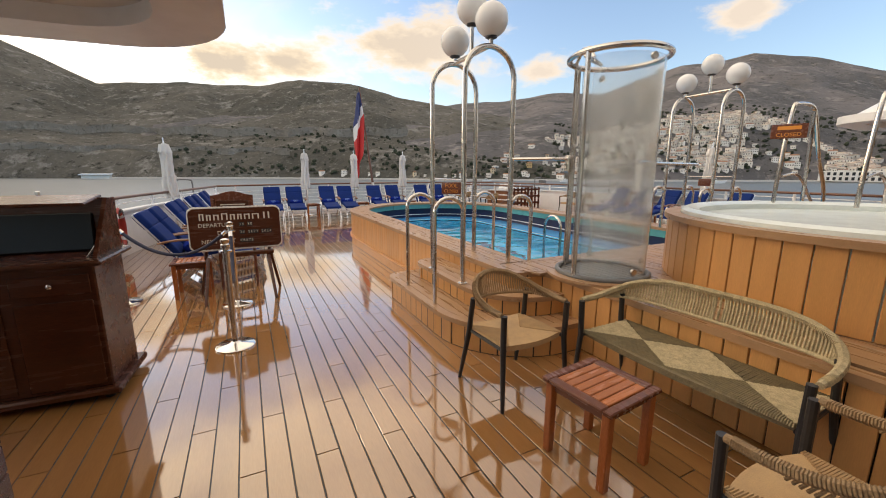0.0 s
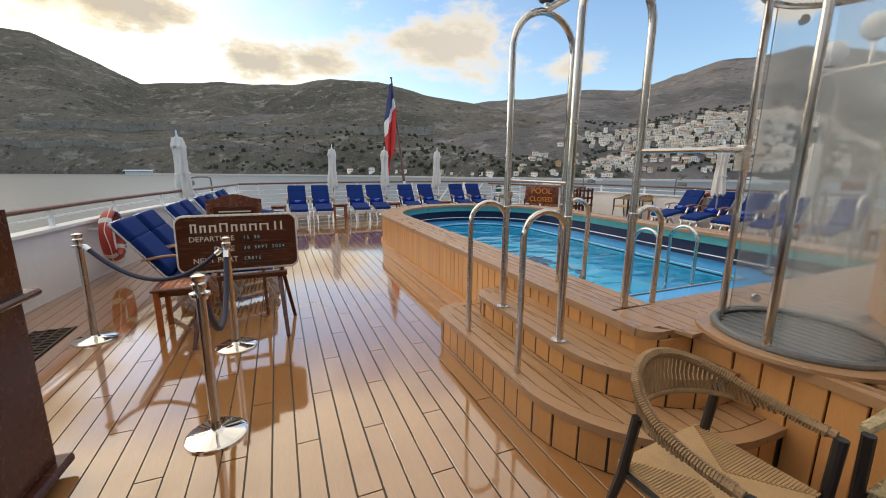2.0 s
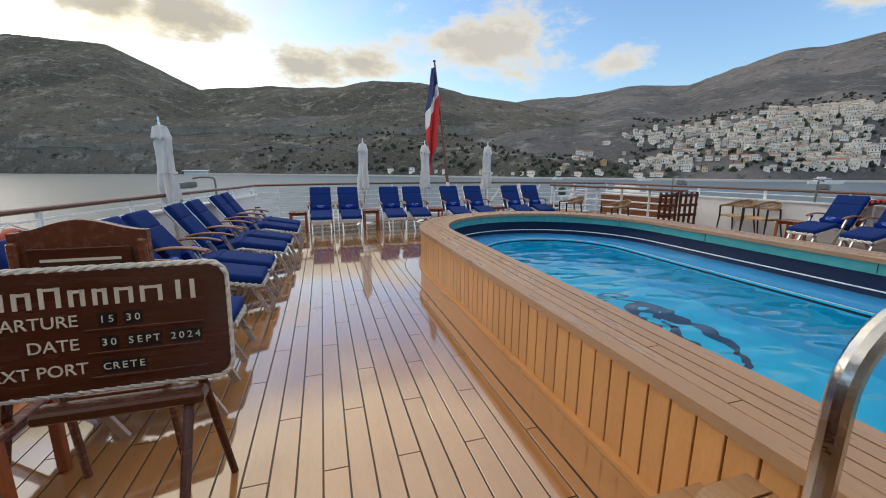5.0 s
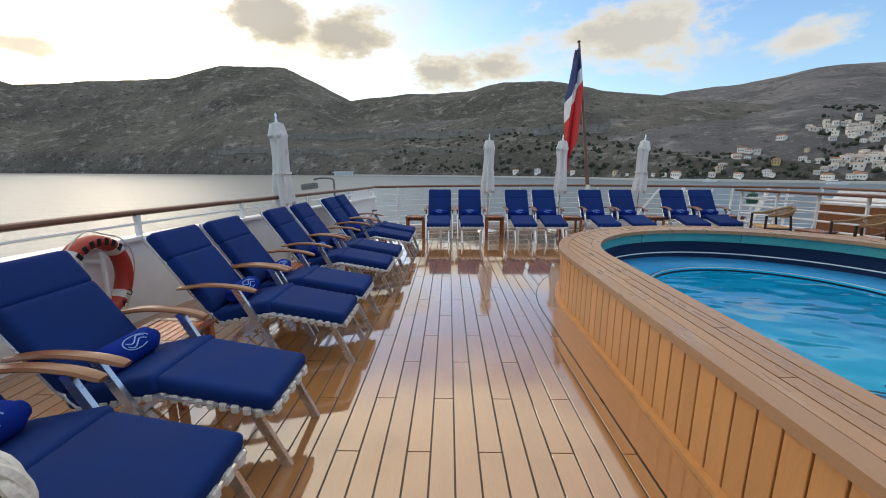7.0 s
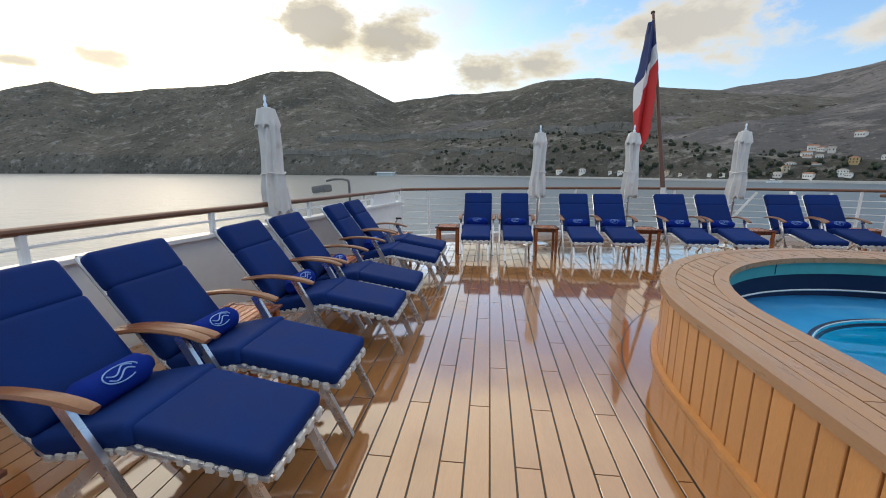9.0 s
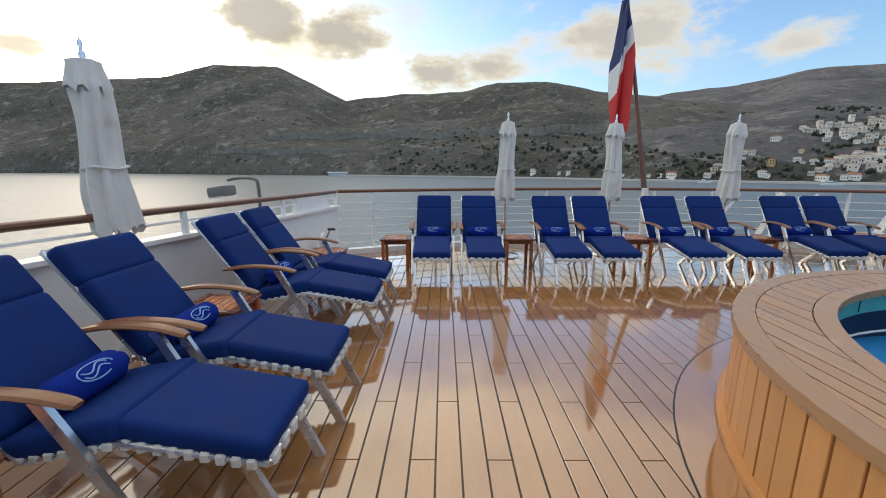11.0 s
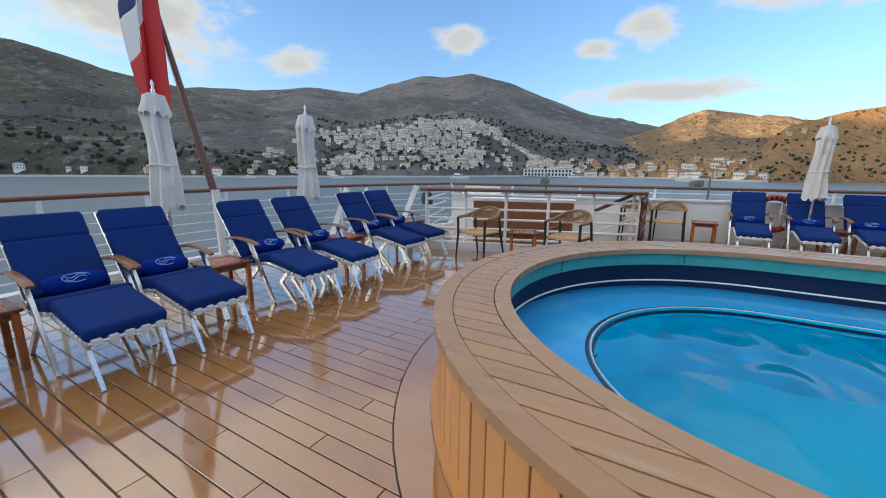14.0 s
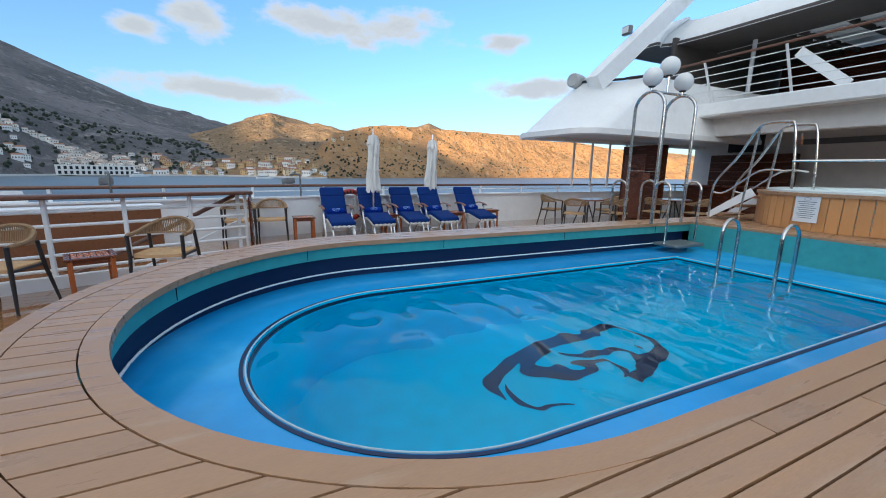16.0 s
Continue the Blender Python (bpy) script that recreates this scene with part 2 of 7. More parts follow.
M_seagrass_dark = material("seagrass_weave_dark", (0.20, 0.155, 0.085), 0.8, vary=0.4, scale=30, grain=140, bump=0.5, dist=0.005)
# one dark base colour for roof underside, side roofs, beams and side walls
M_roofdark = material("dark_roof", (0.085, 0.075, 0.068), 0.6, vary=0.2)
M_seat = material("woven_tan_seat", (0.50, 0.32, 0.16), 0.75, vary=0.2, scale=14, grain=220, bump=0.4, dist=0.003)
M_canvas = material("white_canvas", (0.72, 0.72, 0.70), 0.8, vary=0.10, scale=6, grain=150, bump=0.15, second=(0.55, 0.54, 0.5), second_at=(0.6, 0.8), second_scale=5)
M_globe = plain("opal_glass", (0.82, 0.82, 0.80), 0.25)
M_red = material("flag_red", (0.55, 0.03, 0.03), 0.7, vary=0.1, scale=4, grain=100, bump=0.1)
M_ring = material("lifebuoy_red", (0.40, 0.035, 0.022), 0.5, vary=0.15, scale=4, grain=60, bump=0.05)
M_flagblue = material("flag_blue", (0.012, 0.03, 0.13), 0.7, vary=0.1)
M_flagwhite = material("flag_white", (0.7, 0.7, 0.7), 0.7, vary=0.05)
M_pole = material("varnished_flagstaff", (0.11, 0.045, 0.03), 0.3, vary=0.2, stretch=(6, 6, 1))
M_navyrope = material("navy_barrier_rope", (0.012, 0.018, 0.05), 0.6, vary=0.3, scale=40, grain=90, bump=0.6, dist=0.008)
M_whiterope = material("white_rope", (0.68, 0.66, 0.60), 0.7, vary=0.2, scale=30, grain=120, bump=0.4, dist=0.006)
M_letters = plain("cream_letter_paint", (0.72, 0.66, 0.55), 0.5)
M_orange = plain("orange_letter_paint", (0.75, 0.28, 0.05), 0.5)
M_dark = plain("dark_recess", (0.012, 0.012, 0.014), 0.35)
M_screen = plain("black_screen", (0.006, 0.006, 0.008), 0.45)
M_poolblue = material("pool_blue_paint", (0.045, 0.36, 0.80), 0.16, vary=0.08, scale=1.2, grain=8, bump=0.01, second=(0.12, 0.50, 0.88), second_at=(0.5, 0.75), second_scale=0.9, rough_vary=0.5)
M_bead = plain("pale_edge_bead", (0.55, 0.72, 0.80), 0.35)
M_greystep = material("grey_step_paint", (0.12, 0.14, 0.15), 0.4, vary=0.2, scale=3, grain=40)
M_pooldeep = material("pool_floor_paint", (0.012, 0.66, 0.97), 0.4, vary=0.10, scale=1.0, grain=6, bump=0.0)
M_poolwall = material("pool_teal_wall", (0.075, 0.34, 0.33), 0.35, vary=0.15, scale=1.5, grain=10, bump=0.03)
M_navy = plain("navy_mark_and_shade", (0.008, 0.02, 0.07), 0.4)
M_jac = material("spa_shell", (0.72, 0.80, 0.80), 0.2, vary=0.05)
M_paper = plain("notice_paper", (0.82, 0.84, 0.85), 0.5)
M_ink = plain("grey_ink", (0.2, 0.22, 0.26), 0.6)
M_greydark = material("dark_grey_fitting", (0.16, 0.16, 0.16), 0.45, vary=0.2)
M_grey = material("grey_fitting_paint", (0.42, 0.43, 0.43), 0.45, vary=0.15)
M_glassdark = plain("dark_window_glass", (0.03, 0.035, 0.04), 0.06)
M_acrylic = plain("clear_acrylic", (0.93, 0.95, 0.95), 0.055, trans=0.86, ior=1.30)
M_cloth = plain("blue_cloth", (0.03, 0.13, 0.28), 0.85)


def water_material(name, deep, bump, scale, rough=0.02, clear=False, ior=1.33):
    mt = bpy.data.materials.new(name)
    mt.use_nodes = True
    n, l = mt.node_tree.nodes, mt.node_tree.links
    p = n["Principled BSDF"]
    p.inputs["Base Color"].default_value = (*deep, 1)
    p.inputs["Roughness"].default_value, p.inputs["IOR"].default_value = rough, ior
    p.inputs["Transmission Weight"].default_value = 1.0 if clear else 0.0
    tc, mp = n.new("ShaderNodeTexCoord"), n.new("ShaderNodeMapping")
    l.new(tc.outputs["Object"], mp.inputs["Vector"])
    mp.inputs["Scale"].default_value = (1, 1.7, 1) if clear else (1, 1, 1)
    a, b = n.new("ShaderNodeTexNoise"), n.new("ShaderNodeTexNoise")
    a.inputs["Scale"].default_value, a.inputs["Detail"].default_value, a.inputs["Distortion"].default_value = scale, 0.0 if clear else 2, 0.4
    b.inputs["Scale"].default_value, b.inputs["Detail"].default_value = scale * 0.3, 1
    ad = n.new("ShaderNodeMath")
    ad.operation = "ADD"
    for i, k in enumerate((a, b)):
        l.new(mp.outputs[0], k.inputs["Vector"])
        l.new(k.outputs["Fac"], ad.inputs[i])
    bu = n.new("ShaderNodeBump")
    bu.inputs["Strength"].default_value, bu.inputs["Distance"].default_value = 1.0, bump
    l.new(ad.outputs[0], bu.inputs["Height"])
    l.new(bu.outputs[0], p.inputs["Normal"])
    return mt


M_water = water_material("pool_water", (0.93, 1.0, 1.0), 0.029, 2.3, clear=True)
M_sea = water_material("sea_water", (0.05, 0.08, 0.10), 0.20, 0.50, rough=0.36, ior=2.1)


# ---------------------------------------------------------------- mesh tools
class Geo:
    """Gathers corners and faces for one mesh."""

    def __init__(self):
        self.v, self.f = [], []

    def add(self, verts, faces, m=None):
        k = len(self.v)
        self.v += [tuple(m @ Vector(p)) if m else tuple(p) for p in verts]
        self.f += [tuple(i + k for i in q) for q in faces]
        return self

    def box(self, c, s, bevel=0.0, m=None, seg=1):
        bm = bmesh.new()
        bmesh.ops.create_cube(bm, size=1.0, matrix=Matrix.Translation(c) @ Matrix.Diagonal((*s, 1)))
        if bevel:
            bmesh.ops.bevel(bm, geom=bm.edges[:], offset=min(bevel, min(s) * 0.45), segments=seg, profile=0.6, affect="EDGES")
        return self.bm(bm, m)

    def bm(self, bm, m=None):
        bm.verts.index_update()
        self.add([v.co[:] for v in bm.verts], [[v.index for v in f.verts] for f in bm.faces], m)
        bm.free()
        return self

    def tube(self, pts, r, seg=10, closed=False, cap=True, flat=1.0, m=None):
        pts = [Vector(p) for p in pts]
        n, verts, up = len(pts), [], None
        for i, p in enumerate(pts):
            a = pts[(i - 1) % n] if (closed or i) else p
            b = pts[(i + 1) % n] if (closed or i < n - 1) else p
            t = (b - a).normalized()
            if up is None:
                up = Vector((0, 0, 1)) if abs(t.z) < 0.9 else Vector((0, 1, 0))
            side = t.cross(up)
            side = side.normalized() if side.length > 1e-6 else t.orthogonal().normalized()
            up = side.cross(t).normalized()
            rr = r[i] if isinstance(r, (list, tuple)) else r
            verts += [p + side * math.cos(q) * rr + up * math.sin(q) * rr * flat for q in (2 * math.pi * j / seg for j in range(seg))]
        faces = [(i * seg + j, i * seg + (j + 1) % seg, (i + 1) % n * seg + (j + 1) % seg, (i + 1) % n * seg + j)
                 for i in range(n if closed else n - 1) for j in range(seg)]
        if cap and not closed:
            faces += [tuple(range(seg))[::-1], tuple(range((n - 1) * seg, n * seg))]
        return self.add(verts, faces, m)

    def lathe(self, prof, seg=20, c=(0, 0, 0), m=None):
        verts = [(c[0] + r * math.cos(2 * math.pi * j / seg), c[1] + r * math.sin(2 * math.pi * j / seg), c[2] + z) for r, z in prof for j in range(seg)]
        faces = [(i * seg + j, i * seg + (j + 1) % seg, (i + 1) * seg + (j + 1) % seg, (i + 1) * seg + j) for i in range(len(prof) - 1) for j in range(seg)]
        faces += [tuple(range(seg))[::-1], tuple(range((len(prof) - 1) * seg, len(prof) * seg))]
        return self.add(verts, faces, m)

    def prism(self, poly, z0, z1, m=None):
        n = len(poly)
        verts = [(x, y, z0) for x, y in poly] + [(x, y, z1) for x, y in poly]
        return self.add(verts, [tuple(range(n))[::-1], tuple(range(n, 2 * n))] + [(i, (i + 1) % n, n + (i + 1) % n, n + i) for i in range(n)], m)

    def band(self, outer, inner, z0, z1, closed=False):
        """A flat strip between two lines of equal length, with thickness."""
        n = len(outer)
        verts = [(*p, z) for z in (z0, z1) for line in (outer, inner) for p in line]
        faces = []
        for i in range(n if closed else n - 1):
            j = (i + 1) % n
            faces += [(2 * n + i, 2 * n + j, 3 * n + j, 3 * n + i), (j, i, n + i, n + j), (i, j, 2 * n + j, 2 * n + i), (n + j, n + i, 3 * n + i, 3 * n + j)]
        if not closed:
            faces += [(0, 2 * n, 3 * n, n), (n - 1, 2 * n - 1, 4 * n - 1, 3 * n - 1)]
        return self.add(verts, faces)

    def mesh(self, name, mat, sharp=35):
        me = bpy.data.meshes.new(name)
        me.from_pydata(self.v, [], self.f)
        me.validate()
        bm = bmesh.new()
        bm.from_mesh(me)
        bmesh.ops.recalc_face_normals(bm, faces=bm.faces[:])
        bm.to_mesh(me)
        bm.free()
        me.polygons.foreach_set("use_smooth", [True] * len(me.polygons))
        me.set_sharp_from_angle(angle=radians(sharp))
        me.materials.append(mat)
        return me

    def obj(self, name, mat, parent=None, label="", sharp=35):
        ob = new(name, self.mesh(name, mat, sharp))
        ob.parent = parent
        if label:
            ob["label"] = label
        return ob


def thing(name, label, category, at=(0, 0, 0), rz=0.0, group="", kind=""):
    ob = new(name)
    ob.empty_display_size = 0.1
    ob.matrix_world = pose(*at, 0, 0, rz)
    return tagged(ob, label, category, group, kind)


def text_mesh(name, body, size, mat, parent, m, extrude=0.002, spread=1.0, label="", align="LEFT"):
    cu = bpy.data.curves.new(name, "FONT")
    cu.body, cu.size, cu.extrude, cu.align_x, cu.align_y, cu.space_character, cu.resolution_u = body, size, extrude, align, "CENTER", spread, 3
    tmp = new(name, cu)
    bpy.context.view_layer.update()
    me = bpy.data.meshes.new_from_object(tmp.evaluated_get(bpy.context.evaluated_depsgraph_get()))
    bpy.data.objects.remove(tmp)
    me.materials.clear()
    me.materials.append(mat)
    ob = new(name, me)
    ob.parent, ob.matrix_basis = parent, m
    if label:
        ob["label"] = label
    return ob


def arc(c, r, a0, a1, n=24):
    return [(c[0] + r * math.cos(radians(a0 + (a1 - a0) * i / n)), c[1] + r * math.sin(radians(a0 + (a1 - a0) * i / n))) for i in range(n + 1)]


def smooth_line(pts, n=8):
    """Catmull-Rom through points of any size."""
    pts = [Vector(p) for p in pts]
    out = []
    for i in range(len(pts) - 1):
        a, b, c, d = pts[max(0, i - 1)], pts[i], pts[i + 1], pts[min(len(pts) - 1, i + 2)]
        for k in range(n):
            t = k / n
            out.append(0.5 * (2 * b + (c - a) * t + (2 * a - 5 * b + 4 * c - d) * t * t + (3 * b - a - 3 * c + d) * t ** 3))
    return out + [pts[-1]]


# ---------------------------------------------------------------- the plan
CX = 3.6                       # the ship's centre line
PY, RO, RI = 3.78, 2.32, 1.87  # centre of the pool's round end, outer and inner radius
RIM, WATER, LEDGE, FLOOR_P = 0.60, 0.13, 0.16, -1.42
P_FRONT = -2.11                # forward end of the water
PLANK = 0.1275
PLAT = 0.60                    # platform of shower and spa
JC, JR, JZ = (3.75, -4.25), 1.62, 1.17

# half breadth of the deck by y
SIDE = [(-14, 7.45), (-6, 7.35), (-2, 7.2), (1, 7.0), (3, 6.8), (4.6, 6.52), (6.2, 6.12), (8, 5.72), (9.4, 5.45)]


def half(y):
    return float(np.interp(y, [p[0] for p in SIDE], [p[1] for p in SIDE]))


def stern(x):
    """y of the stern rail."""
    return 10.75 - 1.3 * (abs(x - CX) / 5.45) ** 2.0


STERN = [(x, stern(x)) for x in np.linspace(CX - 5.4, CX + 5.4, 41)]
side_sb = [(CX - half(y), y) for y in np.linspace(-12, 9.4, 60)]
side_ps = [(CX + half(y), y) for y in np.linspace(-12, 9.4, 60)]
outline = side_sb + STERN[1:-1] + side_ps[::-1]

# ---------------------------------------------------------------- deck bed, hull, sea
g = Geo()
ys = list(np.linspace(-12, 9.4, 60)) + list(np.linspace(9.45, 10.72, 20))
HOLE = (CX - RI - 0.04, CX + RI + 0.04, P_FRONT - 0.02, PY + RI - 0.5)


def reach(y):
    return half(y) * 1.01 if y <= 9.4 else 5.45 * math.sqrt(max(0.0, (10.75 - y) / 1.3))


for ya, yb in zip(ys[:-1], ys[1:]):
    ha, hb = reach(ya), reach(yb)
    spans = [(CX - ha, CX + ha, CX - hb, CX + hb)]
    if HOLE[2] < (ya + yb) / 2 < HOLE[3]:
        spans = [(CX - ha, HOLE[0], CX - hb, HOLE[0]), (HOLE[1], CX + ha, HOLE[1], CX + hb)]
    for a, b, c, d in spans:
        for z, flip in ((-0.006, 1), (-0.3, -1)):
            g.add([(a, ya, z), (b, ya, z), (d, yb, z), (c, yb, z)], [(0, 1, 2, 3)[::flip]])
deck = g.obj("floor", M_caulk)
tagged(deck, "wet caulked deck of tan planks", "deck", kind="structure")
g = Geo()
hull = [(CX + (x - CX) * 1.02, y + (0.1 if y > 9.3 else 0)) for x, y in outline]
hull_low = [(CX + (x - CX) * 0.93, y - (0.6 if y > 9.3 else 0)) for x, y in outline]
k = len(hull)
g.add([(*p, -0.05) for p in hull] + [(*p, -8.6) for p in hull_low], [(i, (i + 1) % k, k + (i + 1) % k, k + i) for i in range(k)])
tagged(g.obj("hull", M_white), "white steel hull below the deck", "hull", kind="structure")

SEA = -8.5
g = Geo()
ring = [0, 12, 40, 120, 400, 1200, 4600]
n = 72
g.add([(r * math.cos(2 * math.pi * j / n) + CX, r * math.sin(2 * math.pi * j / n), SEA) for r in ring[1:] for j in range(n)] + [(CX, 0, SEA)],
      [(i * n + j, i * n + (j + 1) % n, (i + 1) * n + (j + 1) % n, (i + 1) * n + j) for i in range(len(ring) - 2) for j in range(n)]
      + [(len(ring[1:]) * n, j, (j + 1) % n) for j in range(n)])
tagged(g.obj("water_sea", M_sea), "calm rippled bay water at evening", "sea", kind="structure")


# ---------------------------------------------------------------- hills round the bay
def hill_material(name, low, high, scrub, rock, s):
    mt = bpy.data.materials.new(name)
    mt.use_nodes = True
    n, l = mt.node_tree.nodes, mt.node_tree.links
    p = n["Principled BSDF"]
    p.inputs["Roughness"].default_value, p.inputs["Specular IOR Level"].default_value = 0.95, 0.1
    tc = n.new("ShaderNodeTexCoord")

    def noi(scale, detail=6, rough=0.6, dist=0.0):
        k = n.new("ShaderNodeTexNoise")
        k.inputs["Scale"].default_value, k.inputs["Detail"].default_value = scale, detail
        k.inputs["Roughness"].default_value, k.inputs["Distortion"].default_value = rough, dist
        l.new(tc.outputs["Object"], k.inputs["Vector"])
        return k.outputs["Fac"]

    def step(v, a, b):
        k = n.new("ShaderNodeMapRange")
        k.interpolation_type = "SMOOTHSTEP"
        k.inputs["From Min"].default_value, k.inputs["From Max"].default_value = a, b
        l.new(v, k.inputs["Value"])
        return k.outputs[0]

    def mix(f, a, b):
        k = n.new("ShaderNodeMix")
        k.data_type = "RGBA"
        l.new(f, k.inputs["Factor"])
        for i, v in ((6, a), (7, b)):
            if isinstance(v, tuple):
                k.inputs[i].default_value = (*v, 1)
            else:
                l.new(v, k.inputs[i])
        return k.outputs[2]

    c = mix(step(noi(0.004 * s, 5), 0.38, 0.62), low, high)
    c = mix(step(noi(0.030 * s, 8, 0.74), 0.52, 0.66), c, rock)
    c = mix(step(noi(0.16 * s, 5, 0.8), 0.56, 0.68), c, rock)
    c = mix(step(noi(0.07 * s, 5, 0.75), 0.54, 0.66), c, scrub)
    l.new(c, p.inputs["Base Color"])
    b = n.new("ShaderNodeBump")
    b.inputs["Strength"].default_value, b.inputs["Distance"].default_value = 1.0, 22
    l.new(noi(0.02 * s, 9, 0.7), b.inputs["Height"])
    l.new(b.outputs[0], p.inputs["Normal"])
    return mt


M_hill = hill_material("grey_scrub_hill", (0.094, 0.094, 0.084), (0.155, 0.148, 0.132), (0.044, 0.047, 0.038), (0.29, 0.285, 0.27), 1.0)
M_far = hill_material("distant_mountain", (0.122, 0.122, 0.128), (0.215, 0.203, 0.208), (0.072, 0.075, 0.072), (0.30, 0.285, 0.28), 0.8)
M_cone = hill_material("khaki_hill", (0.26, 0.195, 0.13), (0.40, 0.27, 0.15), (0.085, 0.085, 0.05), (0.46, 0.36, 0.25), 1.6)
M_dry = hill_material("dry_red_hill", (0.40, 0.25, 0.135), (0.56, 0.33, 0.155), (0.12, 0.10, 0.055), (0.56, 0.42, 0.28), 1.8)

NEAR = [(-128, 5), (-80, 7), (-54, 7.1), (-50, 8.6), (-46.8, 7.8), (-40, 9.1), (-34, 10.2), (-29, 12.0), (-25, 12.4), (-21.5, 12.5), (-17, 10.6), (-13.5, 9.0),
        (-5.6, 10.2), (2, 10.5), (7.4, 11.5), (13.8, 11.4), (20, 10), (26, 9.2), (30, 8.2), (37, 7.1), (42, 5.5), (48, 3.2), (55, 0.6), (60, -1.6)]
FARM = [(16, 7.0), (24, 8.4), (29, 9.1), (35, 9.35), (41, 10.1), (47.5, 9.8), (52, 11), (56, 12.2), (59, 12.1), (63, 12.5), (68, 11.4), (72, 9.7),
        (78.6, 7.2), (82.5, 6.4), (88, 4.6), (94, 3), (104, 0.5)]
PORT = [(66, -1.3), (74, 1.6), (79, 3.0), (84.8, 4.6), (88, 5.8), (91.5, 7.1), (95, 6.3), (99.8, 5.4), (104, 5.0), (109, 5.4), (112.6, 6.6), (115, 5.6), (120, 3.5), (130, 1), (140, -1)]
HEAD = [(95.5, 0.3), (97.5, 3.2), (99, 4.6), (103, 5.6), (106, 6.0), (112, 5.9), (120, 5.4), (125.5, 5.0), (137, 3.4), (150, 2), (170, 0.5)]


def ground_height(az, t, knots, d0, d1, seed):
    """Height over the sea at the share t of the way from shore to ridge."""
    e = float(np.interp(az, [k[0] for k in knots], [k[1] for k in knots]))
    top = math.tan(radians(e)) * d1 + 10
    a = radians(az)
    d = d0 + (d1 - d0) * t
    p = Vector((math.sin(a) * d, math.cos(a) * d, seed))
    rough = noise.fractal(p * 0.012, 0.9, 2.1, 6) * 10 + noise.fractal(p * 0.0035, 0.9, 2.0, 4) * 22
    prof = 0.10 * min(1, t * 12) * (1 if top > 30 else 0) + (t ** 1.15) * 0.9 if t <= 1 else 1 - 0.6 * (t - 1)
    return max(-6.0, top * prof + rough * min(1, t * 2.0) * (0.22 if abs(t - 1) < 0.12 else 1.0)) - (4.0 if t <= 0 else 0)


def shore(az):
    return float(np.interp(az, [-130, -55, -29, -6, 26, 41, 55, 72, 86, 97, 120, 137, 170], [1500, 1500, 830, 600, 430, 430, 440, 560, 560, 470, 700, 1100, 1500]))


def range_of_hills(name, label, knots, ridge, mat, seed, step=0.35, rows=46):
    az = np.arange(knots[0][0], knots[-1][0] + 0.01, step)
    ts = [0, 0.012] + [i / rows for i in range(1, rows)] + [1.0, 1.08, 1.3]
    g = Geo()
    verts = []
    for a in az:
        d0 = shore(a)
        for t in ts:
            d = d0 + (ridge(a) - d0) * t
            verts.append((math.sin(radians(a)) * d, math.cos(radians(a)) * d, SEA + ground_height(a, t, knots, d0, ridge(a), seed)))
    m = len(ts)
    g.add(verts, [(i * m + j, i * m + j + 1, (i + 1) * m + j + 1, (i + 1) * m + j) for i in range(len(az) - 1) for j in range(m - 1)])
    return tagged(g.obj(name, mat, sharp=180), label, "hills", kind="structure")


def ridge_near(a):
    return float(np.interp(a, [-128, -50, -20, 10, 40, 60], [2300, 2000, 1500, 1150, 900, 620]))


def ridge_far(a):
    return float(np.interp(a, [16, 40, 60, 80, 104], [2500, 2400, 2100, 2000, 1500]))


def ridge_port(a):
    return float(np.interp(a, [66, 90, 110, 140], [750, 1150, 1500, 1800]))


def ridge_head(a):
    return float(np.interp(a, [95, 110, 125, 150, 170], [620, 820, 1020, 1550, 1900]))


range_of_hills("hills_stern", "grey rocky hills with dark scrub above the bay", NEAR, ridge_near, M_hill, 3.0)
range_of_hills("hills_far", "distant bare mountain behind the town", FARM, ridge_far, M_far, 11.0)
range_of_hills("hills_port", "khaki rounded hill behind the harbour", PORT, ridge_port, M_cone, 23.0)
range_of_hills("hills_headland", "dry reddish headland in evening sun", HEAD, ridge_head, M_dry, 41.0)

# unseen ridge behind the grey hills, added to shade the distant mountain
SHADING = [(-20, 5.0), (-17.5, 8.5), (-14, 8.6), (-10, 8.9), (-5, 9.8), (2, 10.1), (8, 10.9), (14, 10.6), (20, 9.3), (26, 8.4), (34, 7.0)]
range_of_hills("hills_behind", "unseen ridge added to shade the distant mountain", SHADING, lambda a: 4400.0, M_far, 31.0, step=0.8, rows=14)

# second unseen ridge, past the camera's clip, added to block the low sun
SHADING_FAR = [(-33, 2.0), (-31.5, 10.7), (-20, 10.9), (-18, 6.0)]
range_of_hills("hills_beyond", "unseen far ridge added to keep the sun off the mountain", SHADING_FAR, lambda a: 9000.0, M_far, 37.0, step=0.8, rows=14)


